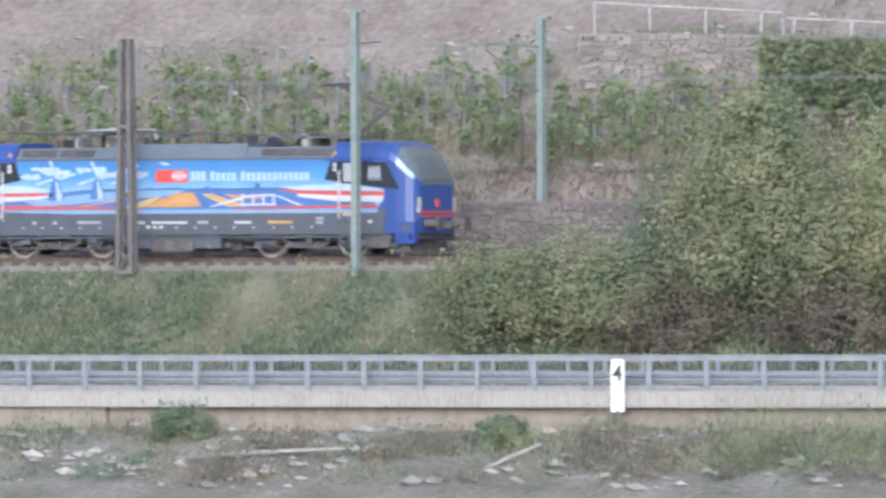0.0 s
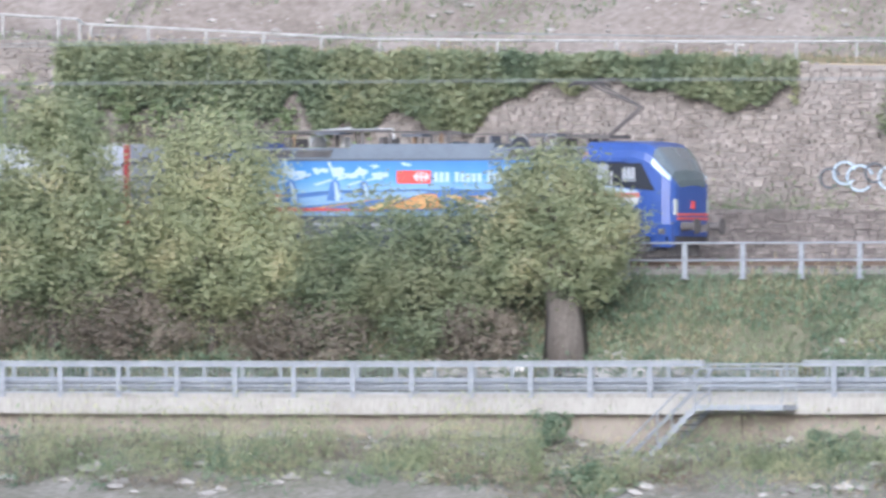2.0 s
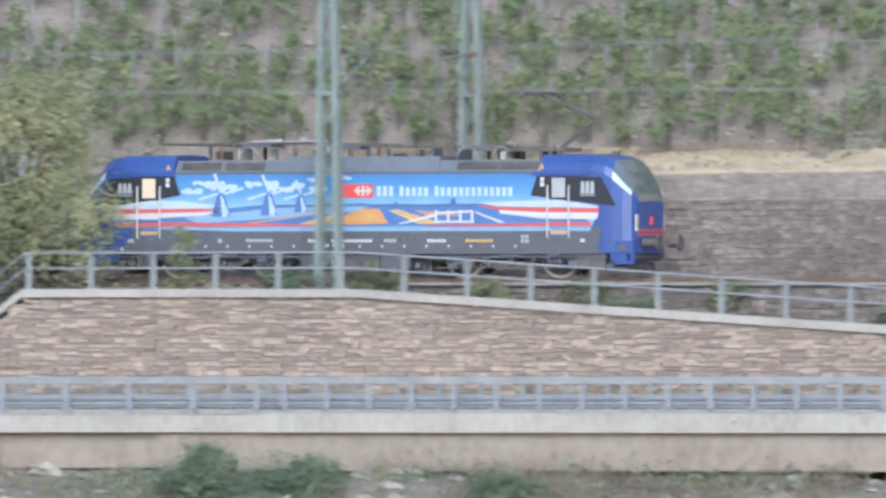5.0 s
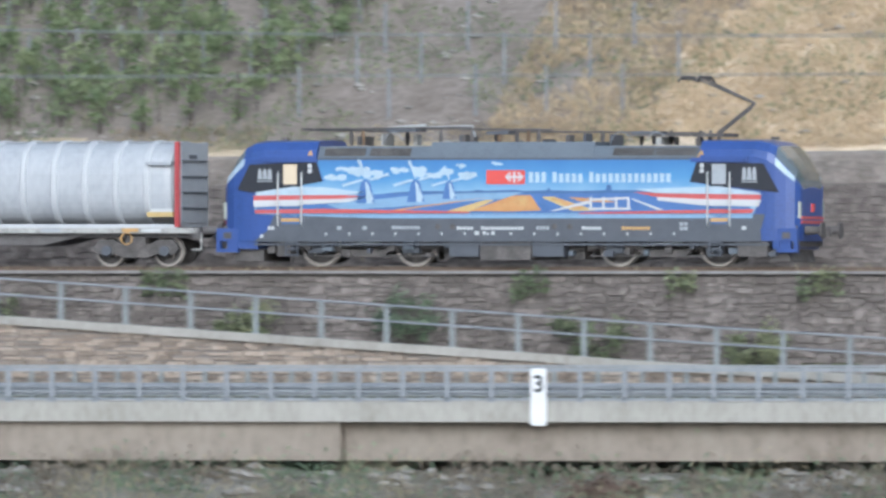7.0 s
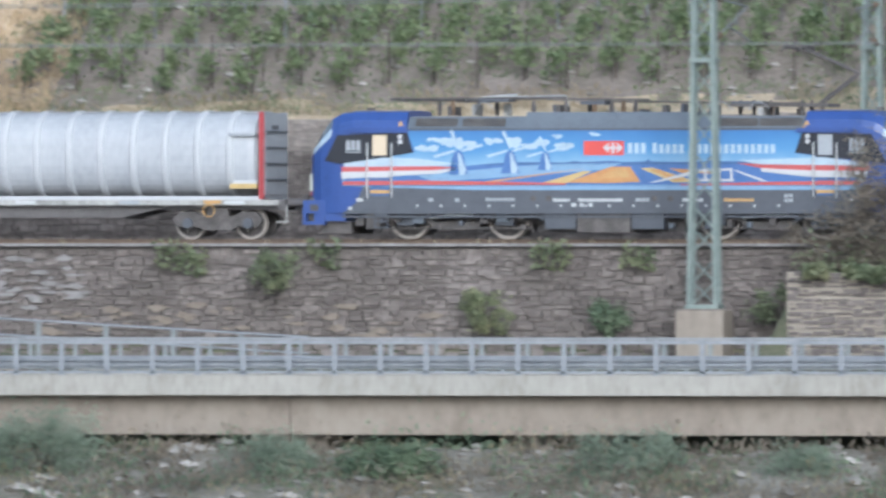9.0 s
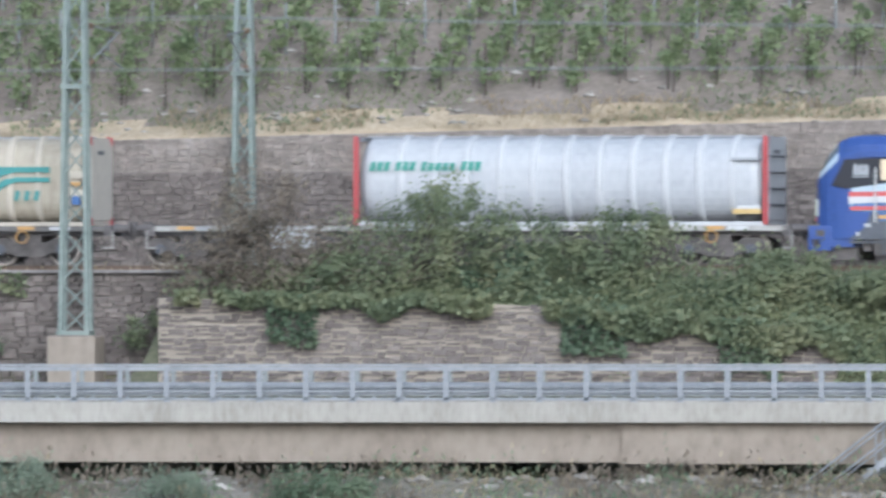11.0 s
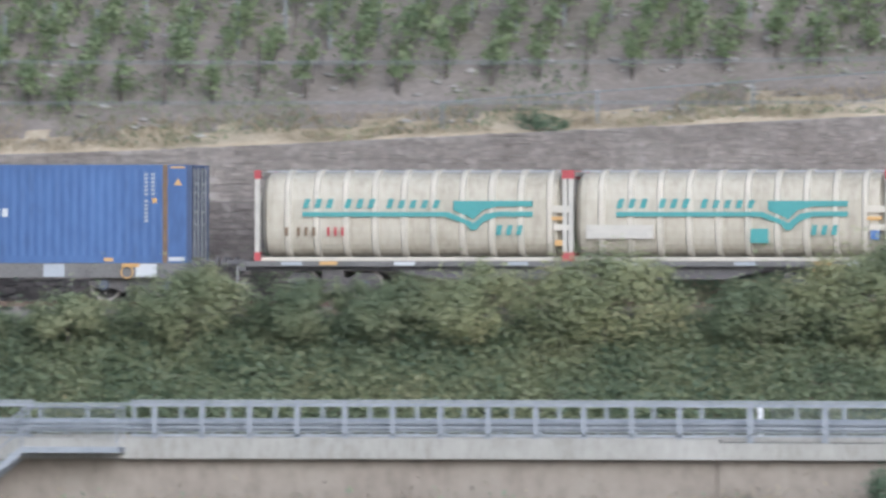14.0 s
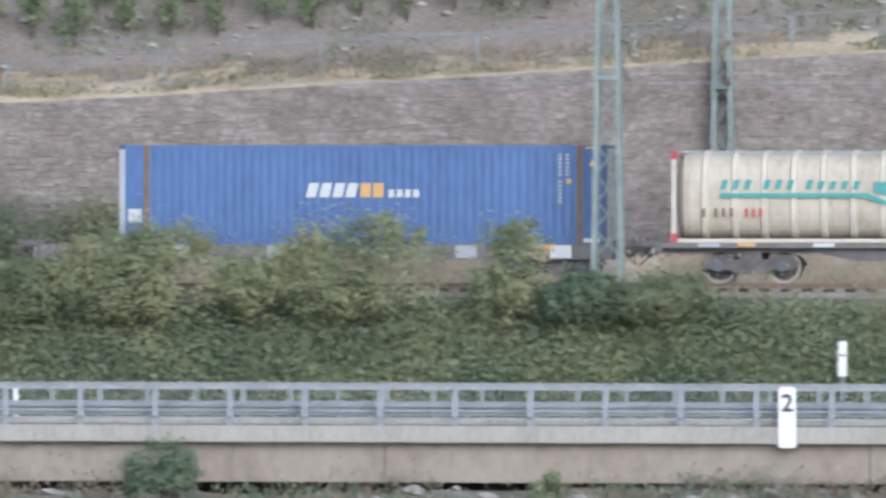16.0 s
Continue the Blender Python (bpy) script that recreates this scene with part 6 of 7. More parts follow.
def graffiti_wall():
    t = thing("painted_wall", "low dark wall with teal and white sprayed shapes beside the track", "wall", -225.2, 478.4, 3.6, kind="structure")
    piece("slab", *many_boxes([(0, 9, 0, 0.25, 0, 3.0)]), M_MORTAR_D, t)
    teal = paint("sprayed_teal", (0.12, 0.30, 0.31), 0.6, 0.3, 2.0)
    white = paint("sprayed_white", (0.33, 0.34, 0.34), 0.7, 0.35, 3.0)
    rng = random.Random(77)
    for k in range(24):
        m = teal if k % 5 == 2 else white
        cx, cz = 0.6 + 0.34 * k, (2.76 if m is teal else 2.2 + 0.13 * (k % 3)) + rng.uniform(-0.04, 0.04)
        rx, rz = rng.uniform(0.45, 0.8), (0.15 if m is teal else rng.uniform(0.26, 0.4))
        ring = [(cx + rx * (1 + 0.15 * math.sin(3 * a + k)) * math.cos(a), cz + rz * math.sin(a)) for a in np.linspace(0, 2 * math.pi, 17)[:-1]]
        piece("sprayed_shape", *prism(ring, -0.012 - 0.004 * k, 0.0), m, t)


graffiti_wall()
p = thing("marker_post", "short white kilometre post on the slope", "marker post", -49.5, 466.0, 0.4)
part("board", box_bm([(-0.12, 0.12, -0.02, 0.02, 0.95, 1.92)], 0.01), M_SIGN, p)
part("stake", box_bm([(-0.04, 0.04, 0.021, 0.07, -0.4, 1.2)]), M_GALVD, p)
part("bar_mark", box_bm([(-0.06, 0.06, -0.026, -0.02, 1.5, 1.56)]), M_BLACK, p)
p = thing("marker_post", "slim white delineator post beside the road", "marker post", -72.3, 464.7, 0.05)
part("board", box_bm([(-0.07, 0.07, -0.05, 0.05, -0.1, 1.0)], 0.02), M_SIGN, p)

# ---- vines in rows up the hill ----


def vine_row(x, y0, y1, lean, seed, density=1.0, gap=0.8):
    rng = np.random.default_rng(seed)
    base = (x, y0, height(x, y0))
    pts, stems, posts = [], [], []
    y = y0
    while y < y1:
        px = x + lean * (y - y0) + rng.normal() * 0.10
        z = height(px, y)
        if rng.random() < 0.9 * density + 0.05:
            s = rng.uniform(0.7, 1.2)
            n = int(125 * s)
            blob = [(px + rng.normal() * 0.08, y, z + 0.55 + 0.2 * s, 0.24 * s, 0.45 * s, 0.34 * s), (px + 0.1 * rng.normal(), y, z + 1.0 * s + 0.15, 0.17 * s, 0.38 * s, 0.30 * s)]
            c, _, _ = clumps(rng, blob, n, 0.5, 12)
            pts.append(c)
        stems.append([(px - x, y - y0, z - base[2] - 0.1, 0.025), (px - x + 0.05, y - y0, z - base[2] + 0.6, 0.018)])
        y += gap * rng.uniform(0.8, 1.25)
    if not pts:
        return
    t = thing("vine_row", "row of green grapevines on stakes climbing the dry hillside", "vines", *base, group="vine rows")
    V, F = blades(rng, np.concatenate(pts) - np.array(base), 0.085, 0.0, 0.8)
    piece("foliage", V, F, L_VINE, t)
    tagged(piece("stem_wood", *tubes(stems, 4), M_BARK, t), kind="stuff")
    for k in (0.15, 2.6, 5.2):
        yy = y0 + k
        if yy < y1:
            px = x + lean * k
            z = height(px, yy) - base[2]
            piece("stake", *many_boxes([(px - x - 0.03, px - x + 0.03, k - 0.03, k + 0.03, z - 0.2, z + 1.5)]), M_GALVD if k > 1 else M_BARK, t)


seed = 100
for x in np.arange(-211.5, -167.0, 1.4):
    seed += 1
    vine_row(x, 481.6 + 0.3 * math.sin(x), 489.5, 0.42, seed, 0.9)
for x in np.arange(-142.8, -36, 1.36):
    seed += 1
    vine_row(x, lerp(x, [(-143, 481.6), (-100, 482.2), (-70, 483.1), (-36, 484.3)]) + 0.25 * math.sin(x * 2), 489.8, 0.13, seed, 0.95)
for x in np.arange(-288, -258.5, 1.25):
    seed += 1
    vine_row(x, 481.0 + 0.4 * math.sin(x), 486.2, 0.1, seed, 0.95, 1.3)
for x in np.arange(-257.5, -244.5, 1.15):
    seed += 1
    vine_row(x, 480.5, 481.0, 0.6, seed, 1.0)

# ---- trees and bushes ----
OL, GR, AU, BR, WI, RE = L_OLIVE, L_GREEN, L_AUTUMN, L_BROWN, L_GREY, L_RED
plant("bush", "broad olive-green bush on the embankment below the track", "bush", [(-259.6, 466.5, 2.6, 2.5, 1.2, 1.7), (-256.8, 466.5, 3.1, 2.2, 1.2, 1.7), (-255.0, 466.6, 2.4, 1.6, 1.1, 1.5)], 17000, 0.085, AU, 1)
plant("bush", "pale feathery shrub beside taller trees on the embankment", "bush", [(-254.2, 467.1, 4.3, 1.25, 0.9, 1.6), (-254.8, 467.1, 3.2, 1.5, 0.9, 1.4)], 4500, 0.07, GR, 2, upright=0.5)
plant("tree", "rounded tree turning yellow-green at its top, on the embankment", "tree", [(-250.7, 467, 6.3, 2.5, 1.8, 2.8), (-251.8, 467, 4.4, 2.4, 1.8, 2.2), (-249.2, 467, 4.4, 2.2, 1.6, 2.4), (-250.2, 467, 8.0, 1.5, 1.2, 1.1)], 27000, 0.095, AU, 3, 0.16, (-250.6, 467, 0.9))
plant("tree", "rounded yellowing tree standing close to its neighbour", "tree", [(-244.9, 467, 6.2, 2.4, 1.8, 2.55), (-245.1, 467, 4.4, 2.6, 1.8, 2.4), (-243.2, 467, 3.9, 1.8, 1.4, 2.0)], 25000, 0.095, L_YELLOW, 4, 0.16, (-245, 467, 0.9))
plant("bush", "dense brownish-green thicket on the embankment", "bush", [(-239.3, 467, 4.2, 2.2, 1.5, 1.8), (-236.3, 467, 4.2, 1.9, 1.5, 1.9), (-240.6, 467, 2.9, 2.0, 1.3, 1.8), (-237, 466.6, 2.3, 2.2, 1.3, 1.6)], 22000, 0.085, OL, 5)
plant("tree", "yellow-green tree with a thick bare trunk beside the road", "tree", [(-233.0, 466.6, 5.7, 1.9, 1.6, 1.75), (-231.5, 466.6, 4.9, 1.5, 1.4, 1.5), (-234.2, 466.6, 4.2, 1.5, 1.2, 1.4), (-232.2, 466.6, 3.7, 1.5, 1.0, 1.1)], 21000, 0.095, AU, 6, 0.62, (-232.4, 466.3, 0.5))
for i, (x, z, rx, rz) in enumerate(((-253, 1.9, 2.6, 1.3), (-247.5, 1.9, 2.8, 1.2), (-241.5, 1.6, 2.6, 1.1), (-235.3, 1.6, 1.4, 1.0))):
    plant("undergrowth", "brown bramble undergrowth below the embankment trees", "undergrowth", [(x, 466.1, z, rx, 0.7, rz)], 3600, 0.08, BR, 20 + i, group="brambles")
plant("bush", "small green bush by the track fence", "bush", [(-219.3, 467.6, 3.9, 1.25, 0.8, 0.95), (-218.6, 467.4, 3.3, 1.5, 0.8, 0.8)], 3200, 0.08, GR, 7)
plant("bush", "low green bush by the track fence", "bush", [(-215.8, 467.8, 3.8, 0.7, 0.6, 0.65)], 1300, 0.08, GR, 8)
plant("bush", "low green shrub on the grassy slope", "bush", [(-217.6, 466.3, 1.5, 0.8, 0.5, 0.6)], 1200, 0.07, GR, 9)
plant("tree", "large dense dark green tree beside the ramp wall", "tree", [(-205.6, 466.3, 8.6, 2.5, 2.0, 2.3), (-206.2, 466.3, 5.7, 3.3, 2.2, 2.6), (-204.6, 466.3, 4.6, 2.6, 2.0, 2.8), (-205.4, 466.3, 2.7, 3.0, 1.8, 1.7), (-208.8, 466.3, 4.0, 1.7, 1.3, 1.6), (-203.4, 466.3, 7.0, 1.6, 1.4, 1.9)], 44000, 0.10, OL, 10, 0.3, (-205.6, 466.5, 0.7))
plant("tree", "loose yellowing tree with open branches behind the ramp", "tree", [(-198.8, 467.4, 7.5, 2.2, 1.5, 2.3), (-197.2, 467.4, 9.0, 0.9, 0.8, 1.7), (-197.4, 467.4, 5.6, 2.2, 1.4, 1.6), (-200.5, 467.4, 5.4, 1.9, 1.4, 2.3), (-199.2, 467.4, 9.2, 1.1, 0.9, 1.0)], 15000, 0.09, L_YELLOW, 11, 0.14, (-199, 467.6, 3.0), fuzz=0.24)
plant("bush", "slim yellow-green sapling behind the ramp railing", "sapling", [(-193.6, 467.3, 4.7, 0.4, 0.4, 0.9), (-193.2, 467.3, 3.8, 0.8, 0.5, 0.5)], 900, 0.08, AU, 12)
for i, (x, z, r) in enumerate(((-190.5, 3.7, 0.8), (-187.5, 3.6, 0.9), (-184, 3.4, 0.8), (-180, 3.1, 0.9), (-171, 2.6, 0.9), (-163, 2.3, 0.8), (-158, 2.4, 0.9), (-152.5, 1.9, 1.0), (-147.5, 1.6, 0.9), (-142, 1.2, 0.8), (-131.5, 3.1, 0.7), (-125.2, 1.9, 0.8), (-121.8, 1.7, 0.7), (-116.6, 2.0, 0.9))):
    plant("bush", "scrubby green weeds between ramp and retaining wall", "weeds", [(x, 468.2, z, r * 1.2, 0.35, r * 0.75)], 1000, 0.075, (GR, OL, AU)[i % 3], 40 + i, group="wall weeds")
plant("bush", "dense olive growth in a gully beside the terrace wall", "bush", [(-227.0, 482.3, 9.8, 1.7, 1.1, 2.4), (-225.0, 482.8, 11.6, 2.3, 1.2, 1.9), (-225.4, 482.0, 7.4, 1.7, 0.9, 2.2), (-223.8, 483, 10, 1.2, 0.9, 2.2), (-227.3, 480.6, 8.3, 1.2, 0.5, 2.0)], 17000, 0.09, OL, 60)
plant("bush", "tall green growth on the far side of the gully", "bush", [(-219.6, 483.4, 10.6, 1.8, 1.2, 2.7), (-217.8, 483.2, 12.0, 1.9, 1.0, 1.8), (-219.4, 482.4, 8.0, 1.6, 0.9, 2.0), (-217.6, 482, 9.4, 0.9, 0.8, 1.2)], 15000, 0.09, GR, 61)
plant("bush", "grey-brown scrub filling the dry gully", "bush", [(-222.6, 482.4, 9.3, 1.7, 0.8, 3.0), (-221.4, 482.8, 11.6, 1.4, 0.8, 1.8)], 9000, 0.09, BR, 66, twigs=30)
plant("bush", "brown scrub at the bottom of the gully", "bush", [(-222.4, 484, 8.8, 1.9, 0.8, 2.6)], 4500, 0.09, BR, 62)
plant("bush", "half-bare thorn bush with thin twigs above the stone wall", "bush", [(-113.0, 467.6, 4.0, 2.6, 0.8, 1.2), (-113.4, 467.6, 5.6, 1.5, 0.7, 1.3), (-110.4, 467.6, 4.2, 2.0, 0.8, 1.1), (-115.0, 467.7, 3.9, 1.3, 0.7, 1.0)], 8500, 0.07, BR, 63, twigs=60)
plant("bush", "olive-green thorn bush with thin twigs above a wall", "bush", [(-109.2, 467.5, 4.3, 2.3, 0.9, 1.3), (-107.8, 467.5, 5.3, 1.3, 0.7, 1.2), (-111.2, 467.3, 3.3, 2.2, 0.8, 0.9), (-106.0, 467.5, 4.4, 1.6, 0.8, 1.2)], 12000, 0.08, OL, 64, twigs=40)
SHRUBS = ((-102.7, 5.45, 1.7, OL), (-106, 4.5, 1.6, GR), (-98.2, 4.3, 1.5, OL), (-95.3, 3.85, 1.3, OL), (-92.4, 4.1, 1.2, AU), (-89.0, 4.75, 1.9, AU), (-85.6, 4.5, 1.5, OL), (-83.2, 4.6, 1.4, OL), (-80.8, 5.0, 1.5, AU), (-77.2, 5.25, 2.6, AU),
          (-72.8, 4.5, 1.6, OL), (-69.2, 5.45, 2.9, AU), (-65.9, 4.8, 1.4, AU), (-63.0, 5.8, 2.4, AU), (-58.9, 5.65, 1.15, AU), (-56.9, 4.2, 1.2, GR), (-54.7, 4.15, 1.5, OL))
for i, (x, top, rx, m) in enumerate(SHRUBS):
    h = (top - 2.9) / 2
    lab = {OL: "olive-green shrub on the crest below the track", GR: "dark green shrub on the crest below the track", AU: "yellow-green shrub on the crest below the track", BR: "dry brownish shrub on the crest below the track"}[m]
    plant("bush", lab, "bush", [(x, 467.9, 2.9 + h, rx, 0.8, h), (x - rx * 0.4, 467.7, 2.9 + h * 0.8, rx * 0.7, 0.7, h * 0.8), (x + rx * 0.25, 467.9, top - 0.45, rx * 0.5, 0.5, 0.45)], int(3000 * rx), 0.08, L_YELLOW if m is AU and x > -82 else m, 80 + i, group="crest shrubs")
FRONT_BUSH = ((-264.4, 455.2, -1.35, 1.25, 0.85, GR), (-252.4, 454.6, -2.0, 0.9, 0.8, AU), (-253.3, 455.6, -1.5, 0.9, 0.45, GR), (-227.5, 455.2, -1.5, 0.75, 0.95, GR), (-231, 453.8, -2.5, 1.4, 0.8, AU), (-238, 453.6, -2.6, 1.8, 0.7, GR), (-217.6, 454.3, -2.0, 1.2, 1.0, GR),
              (-215.9, 454.0, -2.3, 0.9, 0.9, AU), (-199.5, 454, -2.0, 1.8, 1.0, GR), (-196.2, 454, -2.0, 1.8, 1.0, GR), (-187.6, 454, -1.9, 1.6, 0.95, GR), (-184.5, 454, -2.1, 1.6, 0.9, GR), (-178, 454, -2.5, 1.5, 0.7, GR), (-147.6, 453.6, -2.85, 1.7, 0.8, RE), (-222.2, 452.8, -3.0, 1.5, 0.7, RE), (-225.2, 453.2, -2.75, 1.3, 0.6, GR), (-219.5, 453.4, -2.5, 1.0, 0.7, AU), (-236.5, 452.8, -3.1, 1.2, 0.6, RE), (-226.8, 452.9, -2.6, 0.6, 0.9, AU), (-241.5, 453.4, -2.7, 1.0, 0.6, GR), (-210, 453.6, -2.6, 1.4, 0.7, GR),
              (-136.8, 454, -2.0, 1.8, 1.05, WI), (-134.2, 454, -1.9, 1.9, 1.15, WI), (-127.6, 453.8, -2.4, 1.6, 0.8, WI), (-124.2, 453.8, -2.5, 1.6, 0.7, GR), (-117.4, 454, -2.25, 1.7, 0.85, WI), (-112.5, 454, -2.5, 1.3, 0.7, WI), (-108.5, 453.8, -2.6, 1.8, 0.8, GR), (-66.9, 455.6, -1.35, 1.15, 0.85, GR), (-56.4, 456, -1.75, 0.4, 0.5, AU))
for i, (x, y, z, rx, rz, m) in enumerate(FRONT_BUSH):
    lab = {GR: "green bush on the stony river bank below the deck", AU: "yellow-green bush on the stony river bank", WI: "grey-green willow bush on the river bank", RE: "reddish-brown dry bush on the river bank"}[m]
    plant("bush", lab, "bush", [(x, y, z, rx, 0.8, rz), (x + rx * 0.3, y, z + rz * 0.3, rx * 0.6, 0.6, rz * 0.7)], int(2300 * rx), 0.075, m, 140 + i, group="bank bushes", upright=0.35 if m is WI else 0.0, ratio=0.3 if m is WI else 0.55)
plant("bush", "small round bush on the edge of the rubble wall", "bush", [(-81.0, 480.2, 8.9, 0.75, 0.5, 0.4)], 900, 0.07, GR, 190)
plant("hedge", "dark green hedge at the foot of the rubble wall", "hedge", [(x, 478.9, 5.0, 1.6, 0.4, 1.5) for x in np.arange(-88, -70, 1.5)], 15000, 0.08, L_IVY, 191, fuzz=0.3)


def ivy(name, label, x0, x1, y, top, drop, n, seed, mat=None, patch=0.0, leaf=0.085):
    """Leaves hanging over a wall from its top, to a ragged lower edge."""
    rng = np.random.default_rng(seed)
    x = rng.uniform(x0, x1, n)
    keep = np.array([noise.noise(Vector((a * 0.45, seed, 0))) > patch for a in x])
    x = x[keep]
    d = np.array([drop(a) * (0.75 + 0.5 * noise.noise(Vector((a * 0.8, 3.0, seed)))) for a in x])
    z = np.array([top(a) + 0.3 * noise.noise(Vector((a * 0.9, 7.0, seed))) + 0.12 * noise.noise(Vector((a * 3.1, 5.0, seed))) for a in x]) + 0.2 - d * rng.random(len(x)) ** 0.85
    V, F = blades(rng, np.stack([x, y - rng.gamma(2.0, 0.09, len(x)), z], 1), leaf, 0.0, 0.75)
    tagged(piece(name, V, F, mat or L_IVY), label, "ivy", kind="stuff")


ivy("ivy", "thick dark green ivy hanging over the terrace wall", -257.9, -243, 480.95, lambda x: lerp(x, TERRACE_TOP), lambda x: 2.9, 34000, 201, patch=-2)
ivy("ivy", "thick dark green ivy hanging over the terrace wall", -244, -231.6, 480.95, lambda x: lerp(x, TERRACE_TOP), lambda x: lerp(x, [(-244, 3.4), (-240, 1.2), (-237, 1.0), (-234, 2.3), (-231.6, 1.8)]), 14000, 202, patch=-0.35)


def slope_cover(name, label, x0, x1, y0, y1, n, leaf, mat, seed, lift=0.15, upright=0.0, patch=-1.0, ratio=0.6, drift=0.35):
    """Leaves or blades strewn over the ground in patches."""
    rng = np.random.default_rng(seed)
    x, y = rng.uniform(x0, x1, n), rng.uniform(y0, y1, n)
    keep = [noise.noise(Vector((a * drift, b * drift * 1.4, seed * 0.7))) > patch for a, b in zip(x, y)]
    x, y = x[keep], y[keep]
    z = np.array([height(a, b) for a, b in zip(x, y)]) + rng.gamma(1.6, lift * 0.6, len(x))
    V, F = blades(rng, np.stack([x, y, z], 1), leaf, upright, ratio)
    tagged(piece(name, V, F, mat), label, "plants", kind="stuff")


slope_cover("grass", "rough olive grass and weeds on the embankment", -290, -201, 465.4, 468.9, 42000, 0.11, L_OLIVE, 211, 0.2, 0.8, -0.25, 0.2)
slope_cover("grass", "green weeds on the embankment", -290, -201, 465.4, 468.9, 46000, 0.10, L_GREEN, 226, 0.22, 0.4, -0.1, 0.4)
slope_cover("grass", "dry yellow stalks on the embankment", -290, -201, 465.4, 469.2, 26000, 0.11, L_DRY, 212, 0.2, 0.8, -0.1, 0.2)
slope_cover("ground_ivy", "dark green creeper covering the embankment", -112, -46, 466.3, 468.6, 80000, 0.085, L_IVY, 213, 0.22, 0.0, -2)
slope_cover("ground_ivy", "green leaves mixed into the creeper", -108, -40, 466.3, 468.7, 34000, 0.075, L_GREEN, 214, 0.3, 0.0, -0.05)
slope_cover("ground_ivy", "yellowing and dry leaves scattered through the creeper", -108, -40, 466.3, 468.7, 26000, 0.07, L_AUTUMN, 237, 0.28, 0.2, 0.08)
slope_cover("grass", "dry grass along the edge of the track bed", -190, -36, 469.2, 470.3, 16000, 0.09, L_DRY, 215, 0.1, 0.8, -0.3, 0.2)
slope_cover("grass", "dry grass and weeds on the track bed behind", -290, -36, 473.6, 474.6, 12000, 0.08, L_DRY, 216, 0.08, 0.8, -0.1, 0.2)
slope_cover("bank_weeds", "mixed green weeds on the stony river bank", -290, -36, 450.5, 456.6, 70000, 0.09, L_GREEN, 217, 0.25, 0.5, 0.02, 0.35)
slope_cover("bank_weeds", "dry pale stalks on the stony river bank", -290, -36, 450.5, 456.6, 60000, 0.09, L_DRY, 218, 0.25, 0.8, 0.05, 0.2)
slope_cover("bank_weeds", "brownish dry weeds under the deck edge", -180, -36, 451, 456.8, 50000, 0.10, L_BROWN, 225, 0.25, 0.5, -0.1, 0.35)
slope_cover("bank_weeds", "tall yellow-green weeds on the river bank", -246, -212, 451.5, 455.5, 34000, 0.085, L_AUTUMN, 219, 0.55, 0.8, 0.0, 0.2)
slope_cover("bank_weeds", "brown dry weeds on the river bank", -262, -204, 450.8, 455.0, 30000, 0.085, L_BROWN, 229, 0.3, 0.5, 0.08, 0.35)
slope_cover("scrub", "brown dry scrub on the cutting behind the tracks", -290, -246, 478.7, 480.4, 16000, 0.09, L_BROWN, 224, 0.15, 0.4, -0.6, 0.4)
slope_cover("scrub", "green and brown weeds on the ledge below the terrace wall", -262, -226, 478.75, 480.6, 15000, 0.08, L_OLIVE, 228, 0.45, 0.3, -0.25, 0.4)
slope_cover("straw", "dry straw on the mown slope", -160, -142, 480.2, 488, 34000, 0.10, L_HAY, 220, 0.12, 0.7, -0.4, 0.2)
slope_cover("straw", "strip of dry grass along the wall's top", -194, -36, 480.1, 481.6, 30000, 0.09, L_STRAW, 221, 0.1, 0.7, -0.15, 0.2)
slope_cover("grass", "sparse green weeds on the hillside", -290, -36, 480.2, 488.5, 110000, 0.085, L_OLIVE, 222, 0.1, 0.5, -0.12, 0.35)
slope_cover("straw", "dry grass along the path above the terrace wall", -290, -227, 481.5, 483.2, 16000, 0.09, L_STRAW, 223, 0.1, 0.7, -0.3, 0.2)


def loose_stones(name, label, n, x0, x1, y0, y1, small, large, mat, seed, patch=-1.0):
    rng = np.random.default_rng(seed)
    V, F = [], []
    for _ in range(n):
        x, y = rng.uniform(x0, x1), rng.uniform(y0, y1)
        if noise.noise(Vector((x * 0.3, y * 0.5, seed))) < patch:
            continue
        s = small + (large - small) * rng.random() ** 3
        z = height(x, y)
        o = len(V)
        for c in ((1, 0, 0), (-1, 0, 0), (0, 1, 0), (0, -1, 0), (0, 0, 1), (0, 0, -1), (0.6, 0.6, 0.5), (-0.6, -0.6, 0.5)):
            k = rng.uniform(0.7, 1.2)
            V.append((x + c[0] * s * 1.5 * k, y + c[1] * s * k, z + c[2] * s * 0.75 * k + s * 0.15))
        F += [tuple(o + i for i in f) for f in ((0, 6, 4), (6, 2, 4), (2, 1, 4), (1, 7, 4), (7, 3, 4), (3, 0, 4), (0, 2, 6), (1, 3, 7), (2, 0, 5), (1, 2, 5), (3, 1, 5), (0, 3, 5))]
    tagged(piece(name, V, F, mat), label, "stones", kind="stuff")


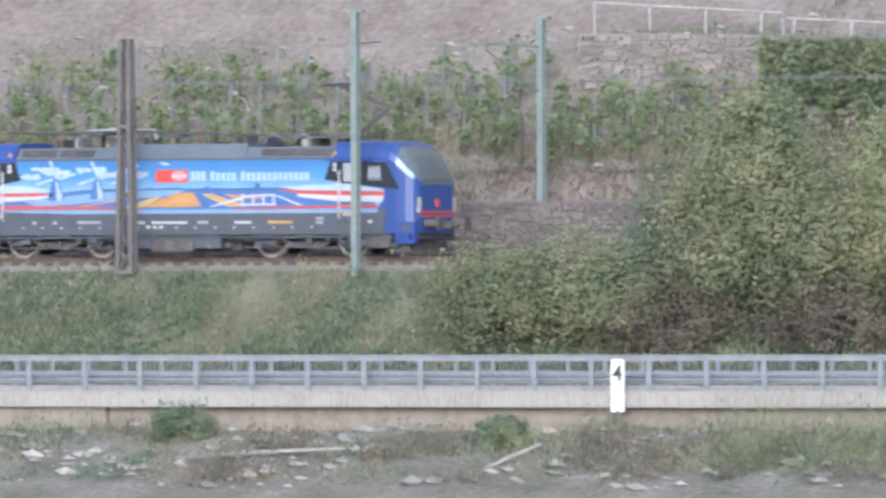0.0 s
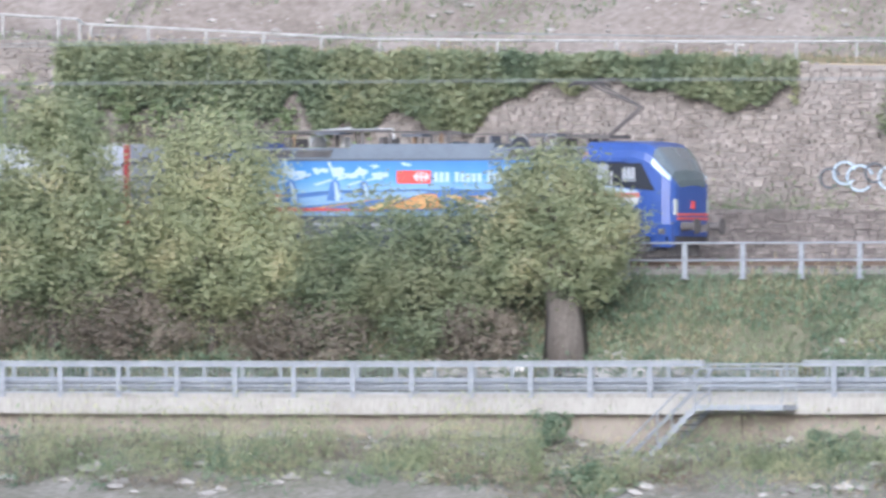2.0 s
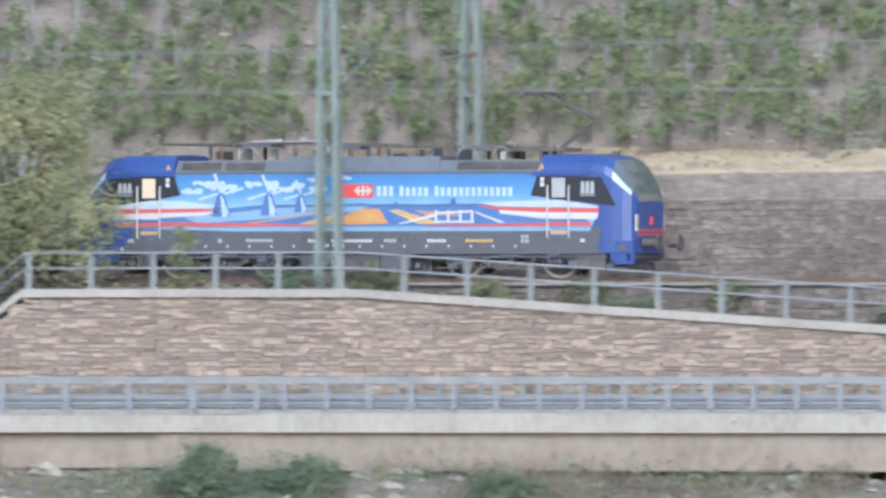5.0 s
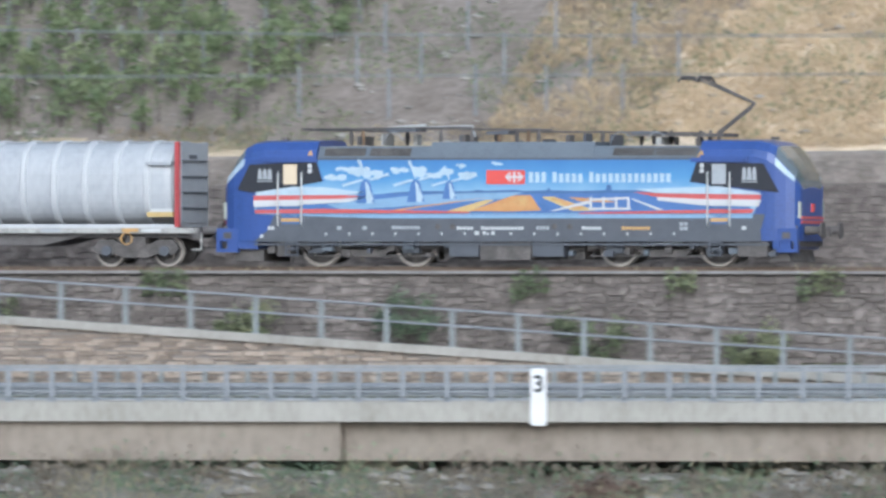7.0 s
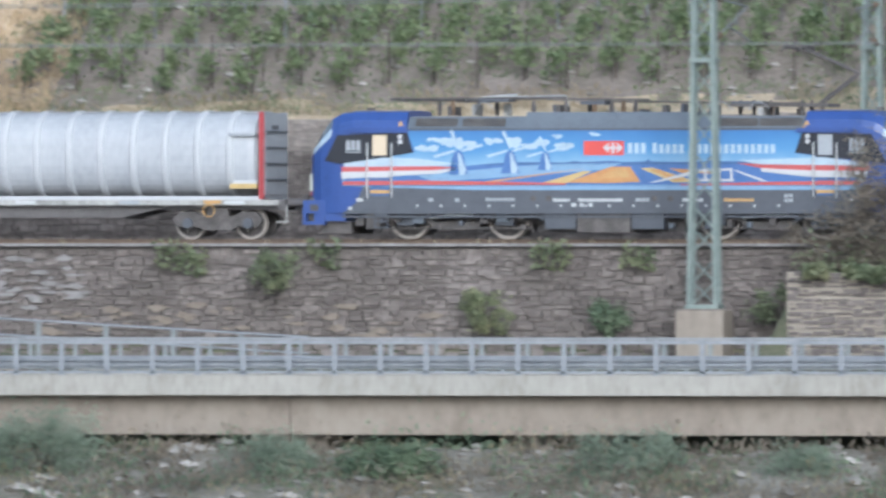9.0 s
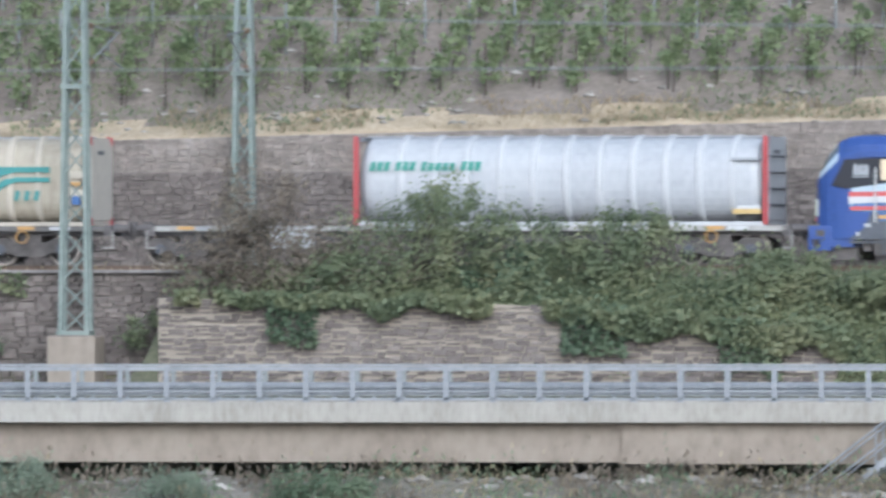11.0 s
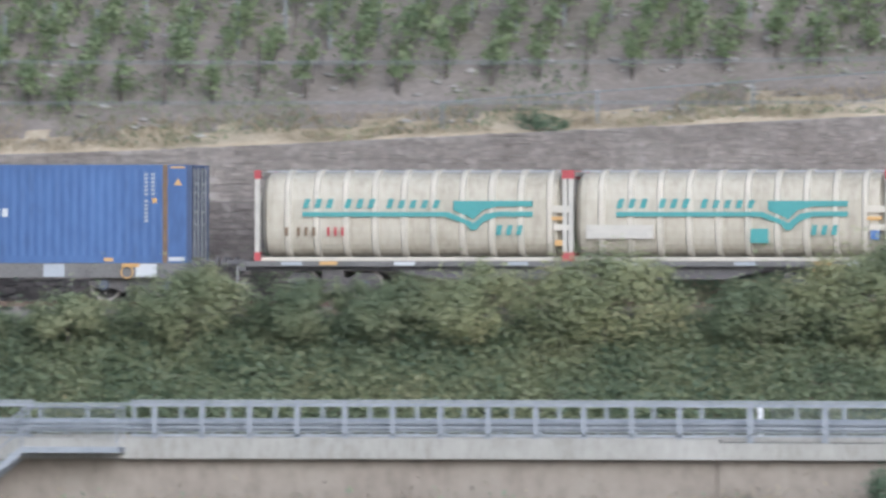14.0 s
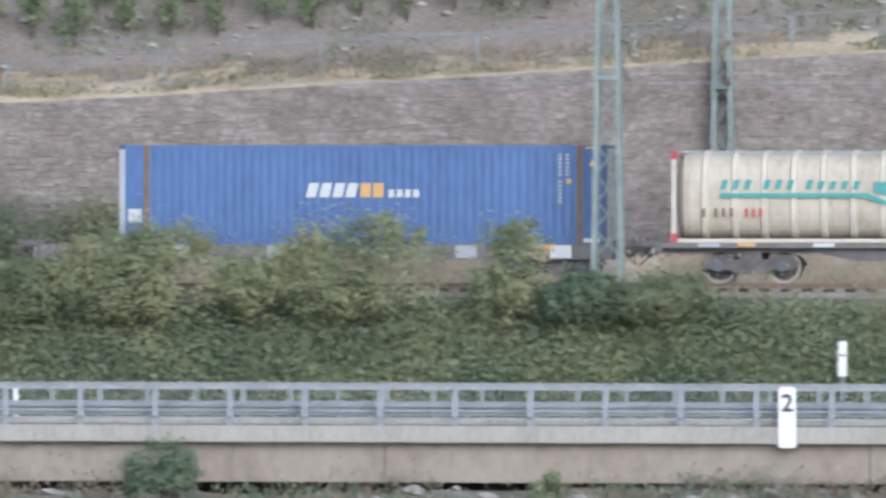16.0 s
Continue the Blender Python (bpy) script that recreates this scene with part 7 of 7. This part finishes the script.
M_LOOSE = material("loose_stone", [(0.174, 0.161, 0.144), (0.261, 0.248, 0.226), (0.348, 0.335, 0.313)], 1.5, 0.9, bump=0.4, island=0.3)
M_PALE = material("pale_limestone", [(0.27, 0.25, 0.225), (0.38, 0.36, 0.33), (0.48, 0.46, 0.43)], 1.5, 0.9, bump=0.4, island=0.25)
loose_stones("bank_stones", "pale rubble stones on the river bank", 3600, -290, -36, 450.5, 456.9, 0.04, 0.3, M_LOOSE, 231, -0.15)
loose_stones("bank_stones", "grey rubble under the deck edge", 1500, -290, -36, 455.0, 456.9, 0.04, 0.22, M_LOOSE, 236, -0.1)
loose_stones("slope_stones", "pale stones on the embankment", 700, -245, -205, 465.5, 467.5, 0.05, 0.3, M_LOOSE, 232, 0.05)
loose_stones("hill_stones", "grey stones in the vineyard soil", 6500, -290, -36, 480.5, 489, 0.03, 0.16, M_LOOSE, 233, -0.3)
for x, y, l, a in ((-260.5, 453.0, 3.0, 3), (-251.6, 452.6, 1.2, 25)):
    c, s = math.cos(math.radians(a)), math.sin(math.radians(a))
    lg = piece("driftwood_log", *tubes([[(-l, -0.1, -s * l, 0.05), (0, 0, 0.03, 0.08), (l, 0.1, s * l, 0.05)]], 7), M_LOOSE, smooth=True)
    lg.location = (x, y, height(x, y) + 0.1)
    tagged(lg, "bleached driftwood log lying on the river bank", "driftwood")
ivy("ivy", "leafy creeper spilling over the road wall", -115.4, -96, 466.22, lambda x: lerp(x, [(-116, 3.0), (-105, 2.8), (-96.5, 2.0)]), lambda x: lerp(x, [(-116, 0.5), (-108, 0.55), (-104, 0.9), (-99, 1.0), (-96, 1.2)]), 13000, 203, L_OLIVE, patch=-0.22)
ivy("ivy", "loose strands of creeper trailing down the road wall", -116.2, -96, 466.2, lambda x: lerp(x, [(-116, 3.0), (-105, 2.8), (-96.5, 2.0)]), lambda x: 1.9, 7000, 206, L_GREEN, patch=0.12)
slope_cover("scrub", "olive weeds growing between the creeper and the shrubs on the crest", -116, -40, 466.9, 468.7, 26000, 0.08, L_OLIVE, 227, 0.5, 0.25, -0.15)
ivy("ivy", "leafy creeper spilling over the retaining wall", -190, -116, 468.7, lambda x: 3.7, lambda x: 1.1, 9000, 204, L_OLIVE, patch=0.22)
ivy("ivy", "lighter olive creeper mixed into the terrace ivy", -257.9, -231.6, 480.8, lambda x: lerp(x, TERRACE_TOP), lambda x: lerp(x, [(-258, 2.6), (-244, 2.6), (-240, 1.0), (-237, 0.9), (-234, 1.8), (-231.6, 1.5)]), 14000, 205, L_OLIVE, patch=-0.1)

rs = random.Random(8)
for k in range(14):
    x, y = -166 + k * 0.85 + rs.uniform(-0.3, 0.3), 482.2 + (k % 3) * 1.6
    st = thing("vine_stake", "pale bare vine stake standing in the stony slope", "stake", x, y, height(x, y), group="bare stakes")
    piece("stake", *many_boxes([(-0.03, 0.03, -0.03, 0.03, -0.2, 1.5)]), M_GALV, st)

# sprayed white loops on the terrace wall
loops = thing("sprayed_scribble", "faded white and black sprayed loops on the terrace wall", "graffiti", -230.87, 480.93, 6.62)
for k in range(6):
    cx, cz, r = 0.35 + 0.52 * k, -0.1 + 0.16 * (k % 2), 0.3 + 0.05 * (k % 3)
    ring = [(cx + r * 1.1 * math.cos(a), 0.0, cz + r * math.sin(a), 0.045) for a in np.linspace(0.3, 5.6, 16)]
    piece("loop", *tubes([ring], 4), P_CLOUD if k % 3 else P_SKIRT, loops)
loose_stones("slope_rubble", "pale rubble stones round the bare trunk", 420, -238, -229, 465.6, 467.0, 0.08, 0.34, M_PALE, 234)
loose_stones("slope_rubble", "pale rubble along the foot of the slope", 420, -226, -206, 465.4, 466.2, 0.05, 0.24, M_PALE, 235, 0.0)


def motions():
    for ob in TRAIN:
        home = ob.location.copy()
        walk(ob, [(t, pose(home.x + train_x(t), home.y, home.z)) for t in np.linspace(0, 16, 33)])
    for wheel, radius in WHEELS:
        home = wheel.location.copy()
        walk(wheel, [(k / FPS, pose(home.x, home.y, home.z, 0, math.degrees(train_x(k / FPS) - train_x(0)) / radius, 0)) for k in range(481)])


motions()
